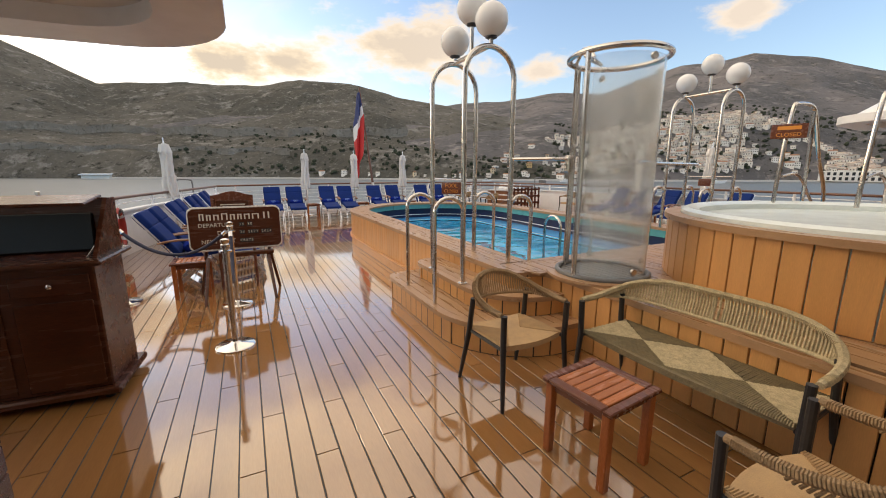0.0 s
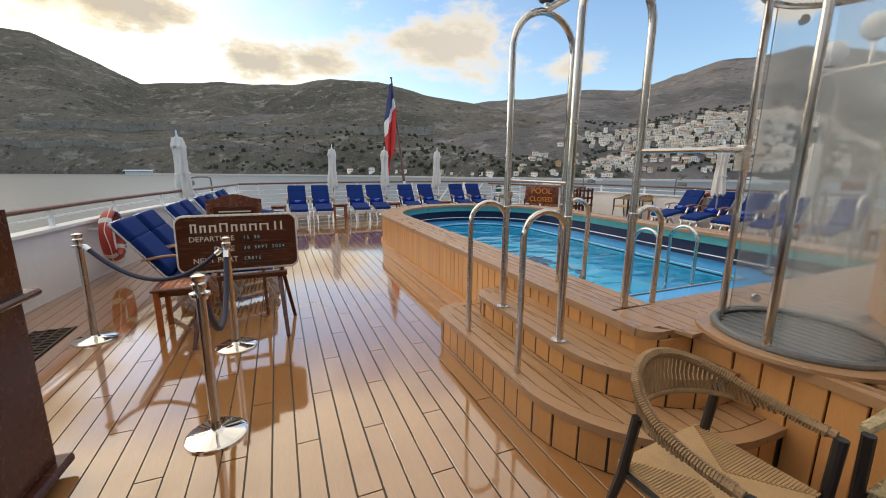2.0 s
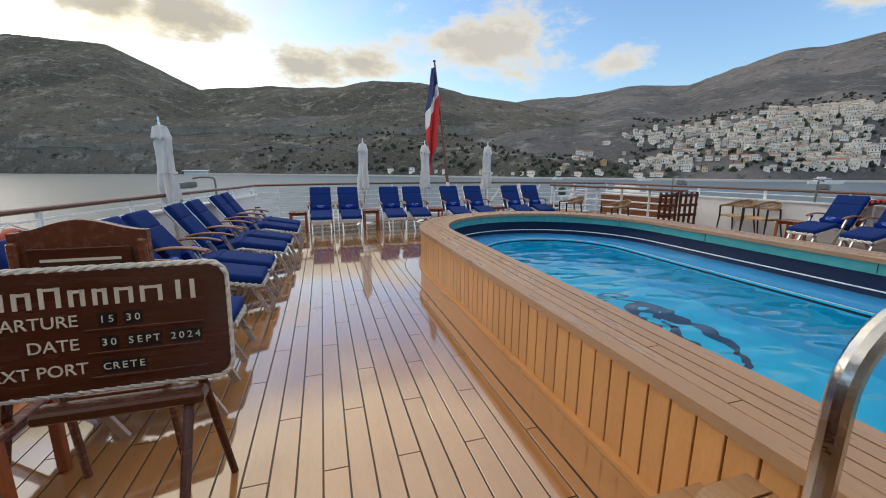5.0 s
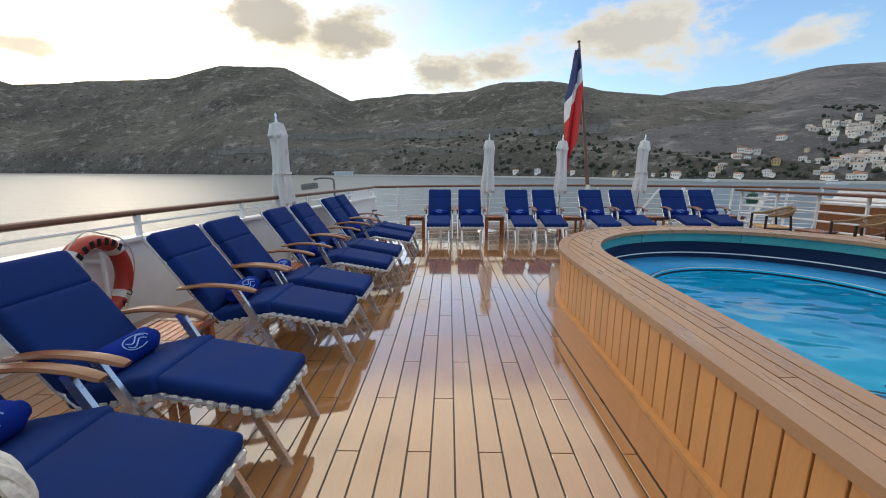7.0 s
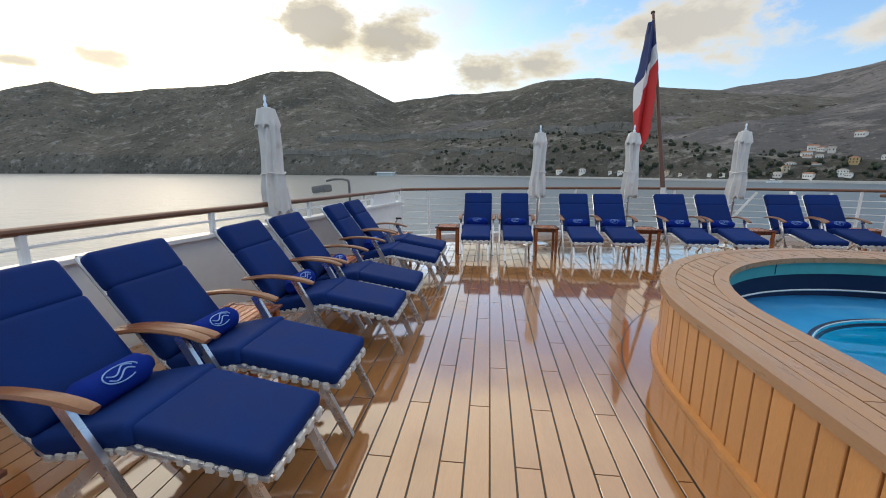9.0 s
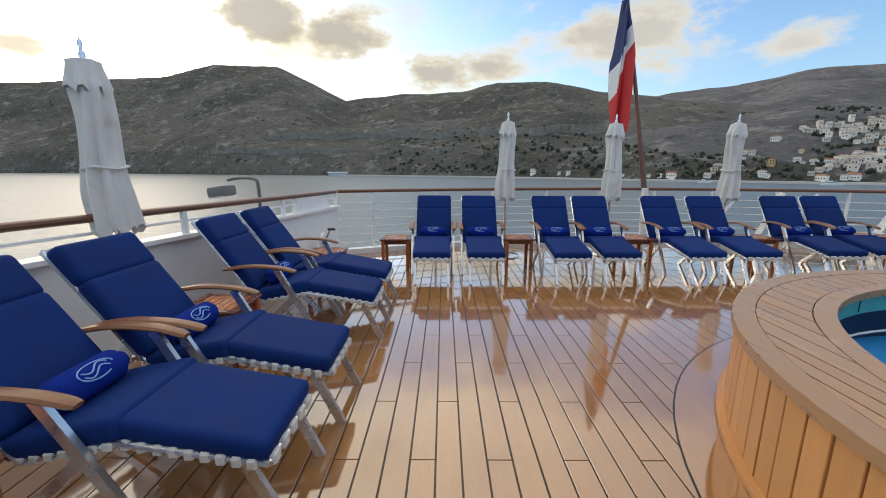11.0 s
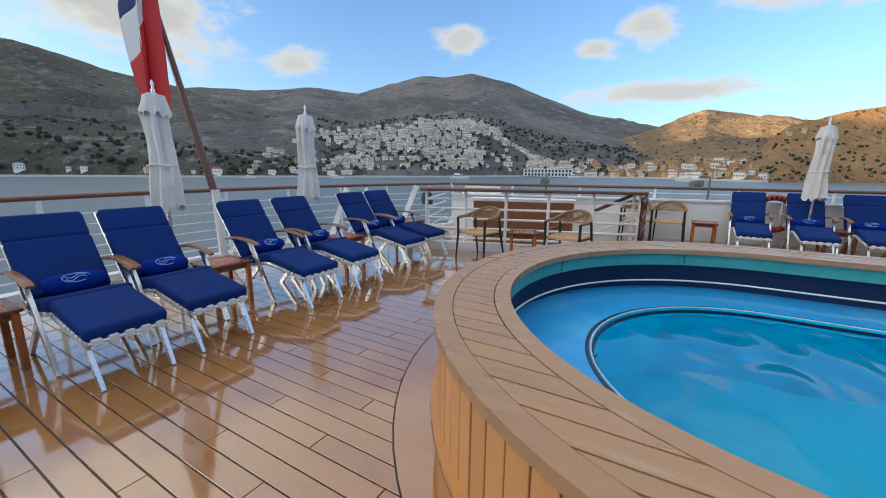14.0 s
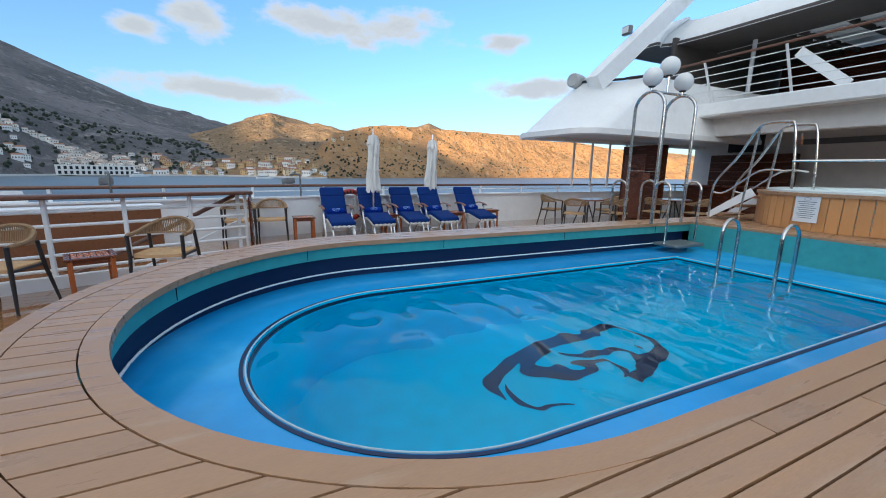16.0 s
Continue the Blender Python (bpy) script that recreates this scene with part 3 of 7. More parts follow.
def hillside_band(az0, az1, e0, e1, width, knots, ridge, seed, mat):
    """A pale terrace or road that runs along a hillside near a given height angle."""
    top, bot = [], []
    for a in np.arange(az0, az1, 0.5):
        want = e0 + (e1 - e0) * (a - az0) / (az1 - az0) + 0.15 * math.sin(a * 0.9)
        d0, d1 = shore(a), ridge(a)
        best = min((i / 200 for i in range(4, 180)), key=lambda t: abs(math.degrees(math.atan2(ground_height(a, t, knots, d0, d1, seed) - 10, d0 + (d1 - d0) * t)) - want))
        for line, dz in ((bot, -width / 2), (top, width / 2)):
            d = d0 + (d1 - d0) * best
            line.append((math.sin(radians(a)) * (d - 7 + dz * 0.1), math.cos(radians(a)) * (d - 7 + dz * 0.1), SEA + ground_height(a, best, knots, d0, d1, seed) + dz))
    k = len(top)
    g = Geo().add(bot + top, [(i, i + 1, k + i + 1, k + i) for i in range(k - 1)])
    return tagged(g.obj("terrace", mat, sharp=180), "pale rock terrace cut along the hillside", "terrace", kind="structure")


M_pale = hill_material("pale_cut_rock", (0.30, 0.28, 0.25), (0.34, 0.32, 0.29), (0.16, 0.155, 0.13), (0.42, 0.40, 0.37), 1.6)
hillside_band(-24, 22, 3.9, 5.2, 19, NEAR, ridge_near, 3.0, M_pale)
hillside_band(-30, 6, 2.2, 2.6, 9, NEAR, ridge_near, 3.0, M_pale)

# ---------------------------------------------------------------- pool
def pool_line(r, y0, n=40, both=True):
    """Outline at the distance r from the pool's centre line: up one side, round the end, down the other."""
    a = [(CX - r, y) for y in np.linspace(y0, PY, 24)]
    b = arc((CX, PY), r, 180, 0, n)[1:-1]
    return a + b + [(CX + r, y) for y in np.linspace(PY, y0, 24)]


pool = thing("swimming_pool", "raised ship's pool with tan planked rim and blue basin", "pool", (0, 0, 0))
core = Geo()
core.band(pool_line(RO - 0.035, -2.46), pool_line(RI + 0.17, -2.46), -0.004, RIM - 0.034)
core.obj("carcass", M_caulk, pool)
g = Geo()
lo, li = pool_line(RO + 0.015, -2.40), pool_line(RO - 0.095, -2.40)
g.band(lo, li, RIM - 0.055, RIM)
g.obj("outer_nosing", M_teak, pool)
g = Geo().band(pool_line(RI + 0.09, P_FRONT), pool_line(RI - 0.012, P_FRONT), RIM - 0.05, RIM)
g.obj("inner_nosing", M_teak, pool)
g = Geo().band(pool_line(RO + 0.03, -0.7), pool_line(RO - 0.03, -0.7), 0.0, 0.035)
g.obj("skirting", M_board, pool)
# basin
L1, RL, FWD = LEDGE, 1.28, -0.92
RG = RI + 0.13                 # back of the overflow gutter
inner = pool_line(RG, P_FRONT)
k = len(inner)
Geo().band(pool_line(RI + 0.10, P_FRONT), pool_line(RI + 0.02, P_FRONT), 0.425, RIM - 0.04).obj("basin_wall", M_poolwall, pool, "teal upper basin wall")
for q in range(4):
    a = radians(22 + 45 * q)
    Geo().box((0, 0, 0.45), (0.006, 0.006, 0.11), m=pose(CX + (RI + 0.018) * math.cos(a), PY + (RI + 0.018) * math.sin(a), 0.045, 0, 0, math.degrees(a) + 90)).obj("wall_seam", M_dark, pool)
for q in range(3):
    for sx in (-1, 1):
        Geo().box((CX + sx * (RI + 0.018), 2.8 - 2.0 * q, 0.495), (0.006, 0.006, 0.11)).obj("wall_seam", M_dark, pool)
# the recess's shade is put into its colour: navy in place of teal
Geo().add([(*p, 0.445) for p in inner] + [(*p, L1) for p in inner], [(i, (i + 1) % k, k + (i + 1) % k, k + i) for i in range(k)]).obj("gutter_back", M_navy, pool, "recessed overflow gutter with its shade painted navy")
g = Geo()
led = pool_line(RL, FWD)
g.add([(*p, L1) for p in inner] + [(*p, L1) for p in led], [(i, (i + 1) % k, k + (i + 1) % k, k + i) for i in range(k)])
g.obj("basin_ledge", M_poolblue, pool, "bright blue wet ledge round the water")
g = Geo()
g.add([(*p, L1) for p in led] + [(*p, FLOOR_P) for p in led], [(i, (i + 1) % k, k + (i + 1) % k, k + i) for i in range(k)])
g.add([(*p, FLOOR_P) for p in led], [tuple(range(k))])
g.obj("basin_floor", M_pooldeep, pool, "turquoise pool floor")
Geo().band(pool_line(RL + 0.046, FWD - 0.046), pool_line(RL + 0.022, FWD - 0.022), L1 + 0.001, L1 + 0.005, closed=True).obj("edge_groove", M_navy, pool, "dark groove round the ledge")
Geo().tube([(*p, L1 + 0.004) for p in pool_line(RL + 0.008, FWD - 0.008)], 0.006, 6, closed=True).obj("edge_bead", M_bead, pool, "pale bead along the ledge")
Geo().band(pool_line(RL - 0.001, FWD), pool_line(RL - 0.016, FWD + 0.015), WATER - 0.05, WATER + 0.012, closed=True).obj("edge_line", M_navy, pool, "navy line at the water's edge")
Geo().tube([(*p, 0.248) for p in pool_line(RI + 0.045, P_FRONT + 0.02)], 0.009, 8).obj("gutter_pipe", M_white, pool, "white pipe along the gutter")
for sx in (-1, 1):
    Geo().box((CX + sx * 1.70 - (0.1 if sx > 0 else 0), -1.74 if sx < 0 else -1.43, L1 + 0.115), (0.42, 0.70, 0.05), 0.012).obj("pool_step", M_greystep, pool, "grey step board under the arches")
# forward end wall and rim
Geo().box((CX, P_FRONT + 0.012, (RIM - 0.04 + FLOOR_P) / 2), (2 * RI, 0.04, RIM - 0.04 - FLOOR_P)).obj("end_wall", M_poolwall, pool)
Geo().box((CX, P_FRONT - 0.02, RIM - 0.024), (2 * RI - 0.02, 0.11, 0.048), 0.008).obj("end_nosing", M_teak, pool)


def stroke(knots, c, z, mat, parent):
    """A painted stroke through knots (x, y, width), smooth between them."""
    ks = [knots[0]] + list(knots) + [knots[-1]]
    line = []
    for i in range(1, len(ks) - 2):
        for j in range(12):
            t = j / 12
            line.append(tuple(0.5 * ((2 * ks[i][q]) + (ks[i + 1][q] - ks[i - 1][q]) * t + (2 * ks[i - 1][q] - 5 * ks[i][q] + 4 * ks[i + 1][q] - ks[i + 2][q]) * t * t
                                     + (3 * ks[i][q] - ks[i - 1][q] - 3 * ks[i + 1][q] + ks[i + 2][q]) * t ** 3) for q in range(3)))
    line.append(knots[-1])
    vs = []
    for i, (x, y, w) in enumerate(line):
        p, q = line[max(0, i - 1)], line[min(len(line) - 1, i + 1)]
        d = Vector((q[0] - p[0], q[1] - p[1])).normalized()
        vs += [(c[0] + x - d.y * w / 2, c[1] + y + d.x * w / 2, z), (c[0] + x + d.y * w / 2, c[1] + y - d.x * w / 2, z)]
    Geo().add(vs, [(2 * i, 2 * i + 2, 2 * i + 3, 2 * i + 1) for i in range(len(line) - 1)]).obj("emblem_stroke", mat, parent, "navy crescent painted on the pool floor")


EMBLEM = (CX, 2.05)
stroke([(0.07, 0.97, 0.01), (0.29, 0.98, 0.10), (0.42, 0.90, 0.09), (0.53, 0.66, 0.11), (0.63, 0.27, 0.19), (0.67, -0.16, 0.22), (0.66, -0.49, 0.18), (0.63, -0.76, 0.13),
        (0.50, -1.01, 0.07), (0.31, -1.14, 0.12), (0.08, -1.04, 0.13), (-0.05, -0.81, 0.14), (-0.17, -0.56, 0.15), (-0.24, -0.35, 0.15)], EMBLEM, FLOOR_P + 0.006, M_navy, pool)
stroke([(0.36, 0.77, 0.01), (0.19, 0.84, 0.09), (0.01, 0.84, 0.12), (-0.11, 0.76, 0.08), (-0.16, 0.60, 0.04), (-0.20, 0.45, 0.01)], EMBLEM, FLOOR_P + 0.008, M_navy, pool)
stroke([(0.60, 0.17, 0.25), (0.51, 0.37, 0.21), (0.37, 0.42, 0.23), (0.24, 0.26, 0.13), (0.15, 0.09, 0.12), (0.13, -0.19, 0.10), (0.06, -0.38, 0.07), (-0.07, -0.42, 0.08), (-0.18, -0.31, 0.02)], EMBLEM, FLOOR_P + 0.010, M_navy, pool)
stroke([(0.43, 0.02, 0.05), (0.33, -0.17, 0.11), (0.27, -0.44, 0.13), (0.19, -0.69, 0.14), (0.06, -0.74, 0.11), (-0.12, -0.60, 0.08)], EMBLEM, FLOOR_P + 0.012, M_navy, pool)
water = Geo()
water.add([(*p, WATER) for p in pool_line(RL + 0.001, FWD)], [tuple(range(len(inner)))])
wat = water.obj("water_pool", M_water)
if wat.data.polygons[0].normal.z < 0:
    wat.data.flip_normals()
wat.visible_shadow = False
tagged(wat, "clear rippled blue pool water", "water", kind="structure")

# ---------------------------------------------------------------- steps up to the pool, platform and spa


def step_line(x, y0, y1, r, x1):
    """Along x from y0 down to y1 with rounded corners, then across to x1."""
    a = arc((x + 0.22, y0 - 0.22), 0.22, 90, 180, 8)
    b = arc((x + r, y1 + r), r, 180, 270, 14)
    return [(x1 - 0.02, y0)] + a + b + [(x1, y1)]


steps = thing("pool_steps", "two curved tan planked steps beside the pool", "steps", (0, 0, 0))
STEP = [(0.60, -0.72, -3.05, 0.85, 0.26), (0.92, -0.88, -2.80, 0.62, 0.44)]
for x, y0, y1, r, z in STEP:
    line = step_line(x, y0, y1, r, 1.75)
    Geo().prism([(1.75, y0)] + line[1:-1] + [(1.75, y1)], -0.004, z - 0.03).obj("step_core", M_caulk, steps)
    ins = step_line(x + 0.07, y0 - 0.07, y1 + 0.07, r - 0.07, 1.75)
    out = step_line(x - 0.015, y0 + 0.015, y1 - 0.015, r + 0.015, 1.75)
    Geo().band(out, ins, z - 0.045, z).obj("step_nosing", M_teak, steps)
plat = thing("platform", "tan planked platform carrying shower and spa", "platform", (0, 0, 0))
PX = 1.62
edge = [(1.285, -2.395)] + arc((1.395, -2.395), 0.11, 180, 270, 6) + [(1.46, -2.505)] + arc((1.46, -2.665), 0.16, 90, 0, 6) + [(PX, -2.7), (PX, -6.4)]
Geo().prism([(x + 0.03, y) for x, y in edge] + [(CX * 2 - PX, -6.4), (CX * 2 - 1.29, P_FRONT), (1.32, P_FRONT)], -0.004, PLAT - 0.03).obj("platform_core", M_caulk, plat)
Geo().band([(x - 0.015, y) for x, y in edge], [(x + 0.09, y + (0.03 if y > -2.3 else 0)) for x, y in edge], PLAT - 0.05, PLAT).obj("platform_nosing", M_teak, plat)

spa = thing("spa_tub", "round raised spa clad in tan vertical boards", "spa", (JC[0], JC[1], PLAT))
Geo().lathe([(JR - 0.03, -0.02), (JR - 0.03, JZ - PLAT - 0.03), (JR - 0.28, JZ - PLAT - 0.03), (JR - 0.28, 0.1), (0.02, 0.1)], 64).obj("tub_core", M_jac, spa)
out, inn = arc((0, 0), JR + 0.03, 0, 360, 72)[:-1], arc((0, 0), JR - 0.24, 0, 360, 72)[:-1]
Geo().band(out, arc((0, 0), JR - 0.10, 0, 360, 72)[:-1], JZ - PLAT - 0.05, JZ - PLAT, closed=True).obj("tub_rim", M_teak, spa)
Geo().lathe([(JR - 0.105, JZ - PLAT - 0.03), (JR - 0.105, JZ - PLAT + 0.03), (JR - 0.16, JZ - PLAT + 0.05), (JR - 0.26, JZ - PLAT + 0.02), (JR - 0.27, JZ - PLAT - 0.05)], 72).obj("shell_lip", M_jac, spa, "pale moulded lip of the spa shell")
Geo().lathe([(JR - 0.27, JZ - PLAT - 0.03), (0.01, JZ - PLAT - 0.029)], 64).obj("spa_water", M_jac, spa, "pale still spa water")

# ---------------------------------------------------------------- bulwarks and rails
RAIL = 1.06


def inset(line, d):
    out = []
    for i, p in enumerate(line):
        a, b = Vector(line[max(0, i - 1)]), Vector(line[min(len(line) - 1, i + 1)])
        t = (b - a).normalized()
        out.append(tuple(Vector(p) + Vector((t.y, -t.x)) * d))
    return out


def tidy(ob, label, category, kind="structure"):
    return tagged(ob, label, category, kind=kind)


for side, line, sgn in (("starboard", side_sb, 1), ("port", side_ps, -1)):
    h = 0.80
    tidy(Geo().band(line, inset(line, 0.07 * sgn), -0.02, h).obj("wall_" + side, M_white), "white steel bulwark along the deck edge", "bulwark")
    tidy(Geo().band(inset(line, -0.05 * sgn), inset(line, 0.13 * sgn), h, h + 0.035).obj("trim_" + side, M_white), "white flanged top of the bulwark", "trim")
    rail = thing("side_rail", "varnished wood handrail on white posts above the bulwark", "rail", group="deck rails")
    mid = inset(line, 0.03 * sgn)
    Geo().tube([(*p, RAIL) for p in mid], 0.042, 10, flat=0.75).obj("cap_rail", M_cap, rail, "varnished wood cap rail")
    Geo().tube([(*p, 0.95) for p in mid], 0.014, 6).obj("lower_bar", M_white, rail)
    for p in mid[3::4]:
        Geo().box((*p, 0.93), (0.05, 0.05, 0.26), 0.008).obj("post", M_white, rail)
    # slanted plate that ends the bulwark at the stern corner
    a, b = Vector(line[-5]), Vector(line[-1])
    d = (b - a).normalized()
    Geo().add([(*(p + Vector((d.y, -d.x)) * (o * sgn)), z) for o in (0.0, 0.06) for p, z in ((a, 0.0), (a + d * 1.62, 0.0), (a + d * 1.14, 1.02), (a + d * 0.3, 1.02))],
              [(0, 1, 2, 3), (7, 6, 5, 4), (0, 4, 5, 1), (1, 5, 6, 2), (2, 6, 7, 3), (3, 7, 4, 0)]).obj("end_plate", M_white, rail, "slanted white plate")
srail = thing("stern_rail", "curved stern rail with wood cap and white wires", "rail", group="deck rails")
Geo().tube([(*p, RAIL) for p in STERN], 0.042, 10, flat=0.75).obj("cap_rail", M_cap, srail, "varnished wood cap rail")
for i in range(6):
    Geo().tube([(*p, 0.18 + 0.135 * i) for p in STERN], 0.009, 6).obj("wire", M_white, srail)
for p in STERN[2:-1:4]:
    Geo().box((p[0], p[1], 0.54), (0.05, 0.03, 1.0), 0.006).obj("post", M_white, srail)
Geo().band(STERN, [(x, y - 0.16) for x, y in STERN], -0.01, 0.09).obj("curb", M_white, srail, "white steel curb")


# ---------------------------------------------------------------- sun loungers
def bar(g, a, b, w=0.045, t=0.026):
    """A flat bar from a to b, lying in the y-z plane: w across it in y-z, t in x."""
    a, b = Vector(a), Vector(b)
    d = (b - a).normalized()
    s = Vector((1, 0, 0))
    u = d.cross(s).normalized()
    vs = [p + s * i * t / 2 + u * j * w / 2 for p in (a, b) for i, j in ((-1, -1), (1, -1), (1, 1), (-1, 1))]
    return g.add(vs, [(3, 2, 1, 0), (4, 5, 6, 7)] + [(i, (i + 1) % 4, 4 + (i + 1) % 4, 4 + i) for i in range(4)])


def cushion(g, c, s, tilt, bev=0.03):
    return g.box((0, 0, 0), (s[0], s[1], s[2] + 0.02), 0.042, pose(*c, tilt), seg=4)


def sun_lounger():
    """Feet end towards -y, the feet stand at y = 0."""
    th = thing("sun_lounger", "folding aluminium sun lounger with navy blue cushions", "lounger", group="sun loungers")
    W = 0.52
    g = cushion(Geo(), (0, 0.27, 0.412), (0.48, 0.58, 0.075), 10)
    g.obj("leg_cushion", M_blue, th, "navy blue leg cushion")
    cushion(Geo(), (0, 0.755, 0.424), (W, 0.47, 0.085), -12).obj("seat_cushion", M_blue, th, "navy blue seat cushion")
    cushion(Geo(), (0, 1.11, 0.625), (W, 0.50, 0.085), 55).obj("back_cushion", M_blue, th, "navy blue back cushion")
    cushion(Geo(), (0, 1.313, 0.91), (W, 0.24, 0.09), 55).obj("head_cushion", M_blue, th, "navy blue head cushion")
    for s in (-1, 1):
        x = s * 0.25
        g = Geo().tube([(s * 0.225, -0.01, 0.315), (s * 0.24, 0.54, 0.412), (x, 0.90, 0.335), (x, 1.02, 0.45), (x, 1.41, 0.995)], 0.014, 8)
        g.obj("side_rail", M_alu, th)
        bar(Geo(), (s * 0.212, 0.10, 0.34), (s * 0.205, -0.06, 0.0)).obj("front_leg", M_alu, th)
        g = bar(Geo(), (s * 0.29, 0.76, 0.63), (s * 0.285, 0.42, 0.0))
        g.obj("main_leg", M_alu, th)
        bar(Geo(), (s * 0.27, 0.66, 0.36), (s * 0.27, 1.04, 0.0)).obj("rear_leg", M_alu, th)
        pts = smooth_line([(s * 0.295, 0.60, 0.605), (s * 0.30, 0.74, 0.640), (s * 0.30, 0.96, 0.652), (s * 0.29, 1.18, 0.62)], 4)
        Geo().tube(pts, [0.026, 0.034] + [0.036] * (len(pts) - 4) + [0.032, 0.024], 8, flat=0.45).obj("armrest", M_arm, th, "curved teak armrest")
    g = Geo()
    for i in range(9):
        y = 0.05 + i * 0.058
        z = 0.322 + 0.172 * (y - 0.03)
        g.box((0, y, z - 0.012), (0.475, 0.034, 0.006), 0)
        for s in (-1, 1):
            g.box((s * 0.232, y, z - 0.004), (0.032, 0.040, 0.046), 0.008)
    for i in range(7):
        y = 0.57 + i * 0.056
        g.box((0, y, 0.398 - 0.19 * (y - 0.57)), (0.50, 0.036, 0.006), 0)
        for s in (-1, 1):
            g.box((s * 0.247, y, 0.405 - 0.19 * (y - 0.57)), (0.03, 0.038, 0.036), 0.006)
    for i in range(5):
        x = -0.18 + i * 0.09
        g.box((x, -0.012, 0.315), (0.058, 0.034, 0.052), 0.008)
    g.obj("webbing", M_web, th, "white woven webbing")
    Geo().tube([(-0.225, -0.01, 0.315), (0.225, -0.01, 0.315)], 0.014, 8).obj("foot_bar", M_alu, th)
    Geo().tube([(-0.25, 1.41, 0.995), (0.25, 1.41, 0.995)], 0.014, 8).obj("head_bar", M_alu, th)
    return th


def towel_roll():
    th = thing("towel_roll", "rolled royal blue towel with pale emblem lying on the lounger", "towel", group="towel rolls")
    n = 16
    pts = [(-0.19 + 0.38 * i / n, 0, 0) for i in range(n + 1)]
    rr = [0.03 + 0.045 * min(1, math.sin(math.pi * min(max(i / n, 0.03), 0.97)) * 2.4) for i in range(n + 1)]
    rl = Geo().tube(pts, rr, 14).obj("roll", M_towel, th)
    def wrap(u, v):
        """A point of the roll's skin, u along it and v round it."""
        a = 0.75 + v / 0.076
        return (u, -0.076 * math.cos(a), 0.076 * math.sin(a))

    ringp = [wrap(0.082 * math.cos(a), 0.040 * math.sin(a)) for a in (2 * math.pi * i / 28 for i in range(25))]
    Geo().tube(ringp, 0.0032, 5).obj("emblem", M_emblem, rl, "pale blue stitched ring")
    for q in (-0.010, 0.012):
        wave = [wrap(-0.062 + 0.124 * i / 16, q + 0.016 * math.sin(math.pi * (i / 8 - 1))) for i in range(17)]
        Geo().tube(wave, 0.0036, 5).obj("emblem", M_emblem, rl, "pale blue stitched wave")
    return th


lounger, roll = sun_lounger(), towel_roll()
STERN_ROW = [(-0.18, 7.69, 0), (0.51, 7.70, 0), (1.60, 7.70, 0), (2.23, 7.72, 0), (3.33, 7.76, 0), (4.06, 7.79, 0), (5.20, 7.86, -4), (5.90, 7.92, -4)]
SIDE_ROW = [(-0.84, 0.98, 90), (-0.84, 1.70, 90), (-0.78, 2.79, 90), (-0.77, 3.44, 90), (-0.70, 4.43, 90), (-0.66, 5.10, 90), (-0.62, 6.25, 90), (-0.62, 6.95, 90)]
PORT_ROW = [(8.72, 3.45, -90), (8.74, 2.62, -90), (8.76, 1.85, -90), (8.78, 1.12, -90), (8.82, 0.10, -90)]
first = True
for i, (x, y, rz) in enumerate(STERN_ROW + SIDE_ROW + PORT_ROW):
    m = pose(x, y, 0, 0, 0, rz)
    r = m @ pose(0, 0.855, 0.53)
    if first:
        lounger.matrix_world, roll.matrix_world, first = m, r, False
        continue
    copy_thing(lounger, m)
    if i not in (15,):
        copy_thing(roll, r)


# ---------------------------------------------------------------- side tables
def side_table():
    th = thing("side_table", "slatted reddish teak side table standing on the deck", "table", group="side tables")
    S, H = 0.43, 0.45
    for s in (-1, 1):
        Geo().box((0, s * (S / 2 - 0.025), H - 0.013), (S, 0.05, 0.026), 0.006).obj("top_rail", M_tabwood, th)
        Geo().box((s * (S / 2 - 0.03), 0, H - 0.012), (0.06, S - 0.102, 0.024), 0.006).obj("end_rail", M_tabwood, th)
        Geo().box((s * (S / 2 - 0.05), 0, H - 0.055), (0.02, S - 0.10, 0.05), 0.003).obj("apron", M_tabwood, th)
        Geo().box((0, s * (S / 2 - 0.05), H - 0.055), (S - 0.10, 0.02, 0.05), 0.003).obj("apron", M_tabwood, th)
        for q in (-1, 1):
            Geo().box((s * (S / 2 - 0.04), q * (S / 2 - 0.04), (H - 0.03) / 2), (0.045, 0.045, H - 0.03), 0.005).obj("leg", M_tableg, th)
    for i in range(6):
        Geo().box((0, -0.133 + i * 0.0532, H - 0.012), (S - 0.124, 0.049, 0.02), 0.004).obj("slat", M_tabslat, th)
    return th


table = side_table()
TABLES = [(0.68, -4.08, 6), (-0.72, 8.56, 0), (1.06, 8.62, 0), (2.79, 8.64, 0), (4.66, 8.72, 0), (6.58, 8.95, -5), (-1.82, 2.15, 90), (-1.75, 3.87, 90), (-1.68, 5.66, 90),
          (-1.62, 0.32, 90), (9.55, 4.12, 0), (9.55, 2.23, 0), (9.58, 0.62, 0), (6.47, 6.66, 20), (-1.45, 7.55, 90), (9.9, -0.55, 0)]
for i, (x, y, r) in enumerate(TABLES):
    if i:
        copy_thing(table, pose(x, y, 0, 0, 0, r))
    else:
        table.matrix_world = pose(x, y, 0, 0, 0, r)


# ---------------------------------------------------------------- rope chairs and bench
def kind_stuff(ob):
    """Marks a joined weave of countless cords."""
    return tagged(ob, kind="stuff")


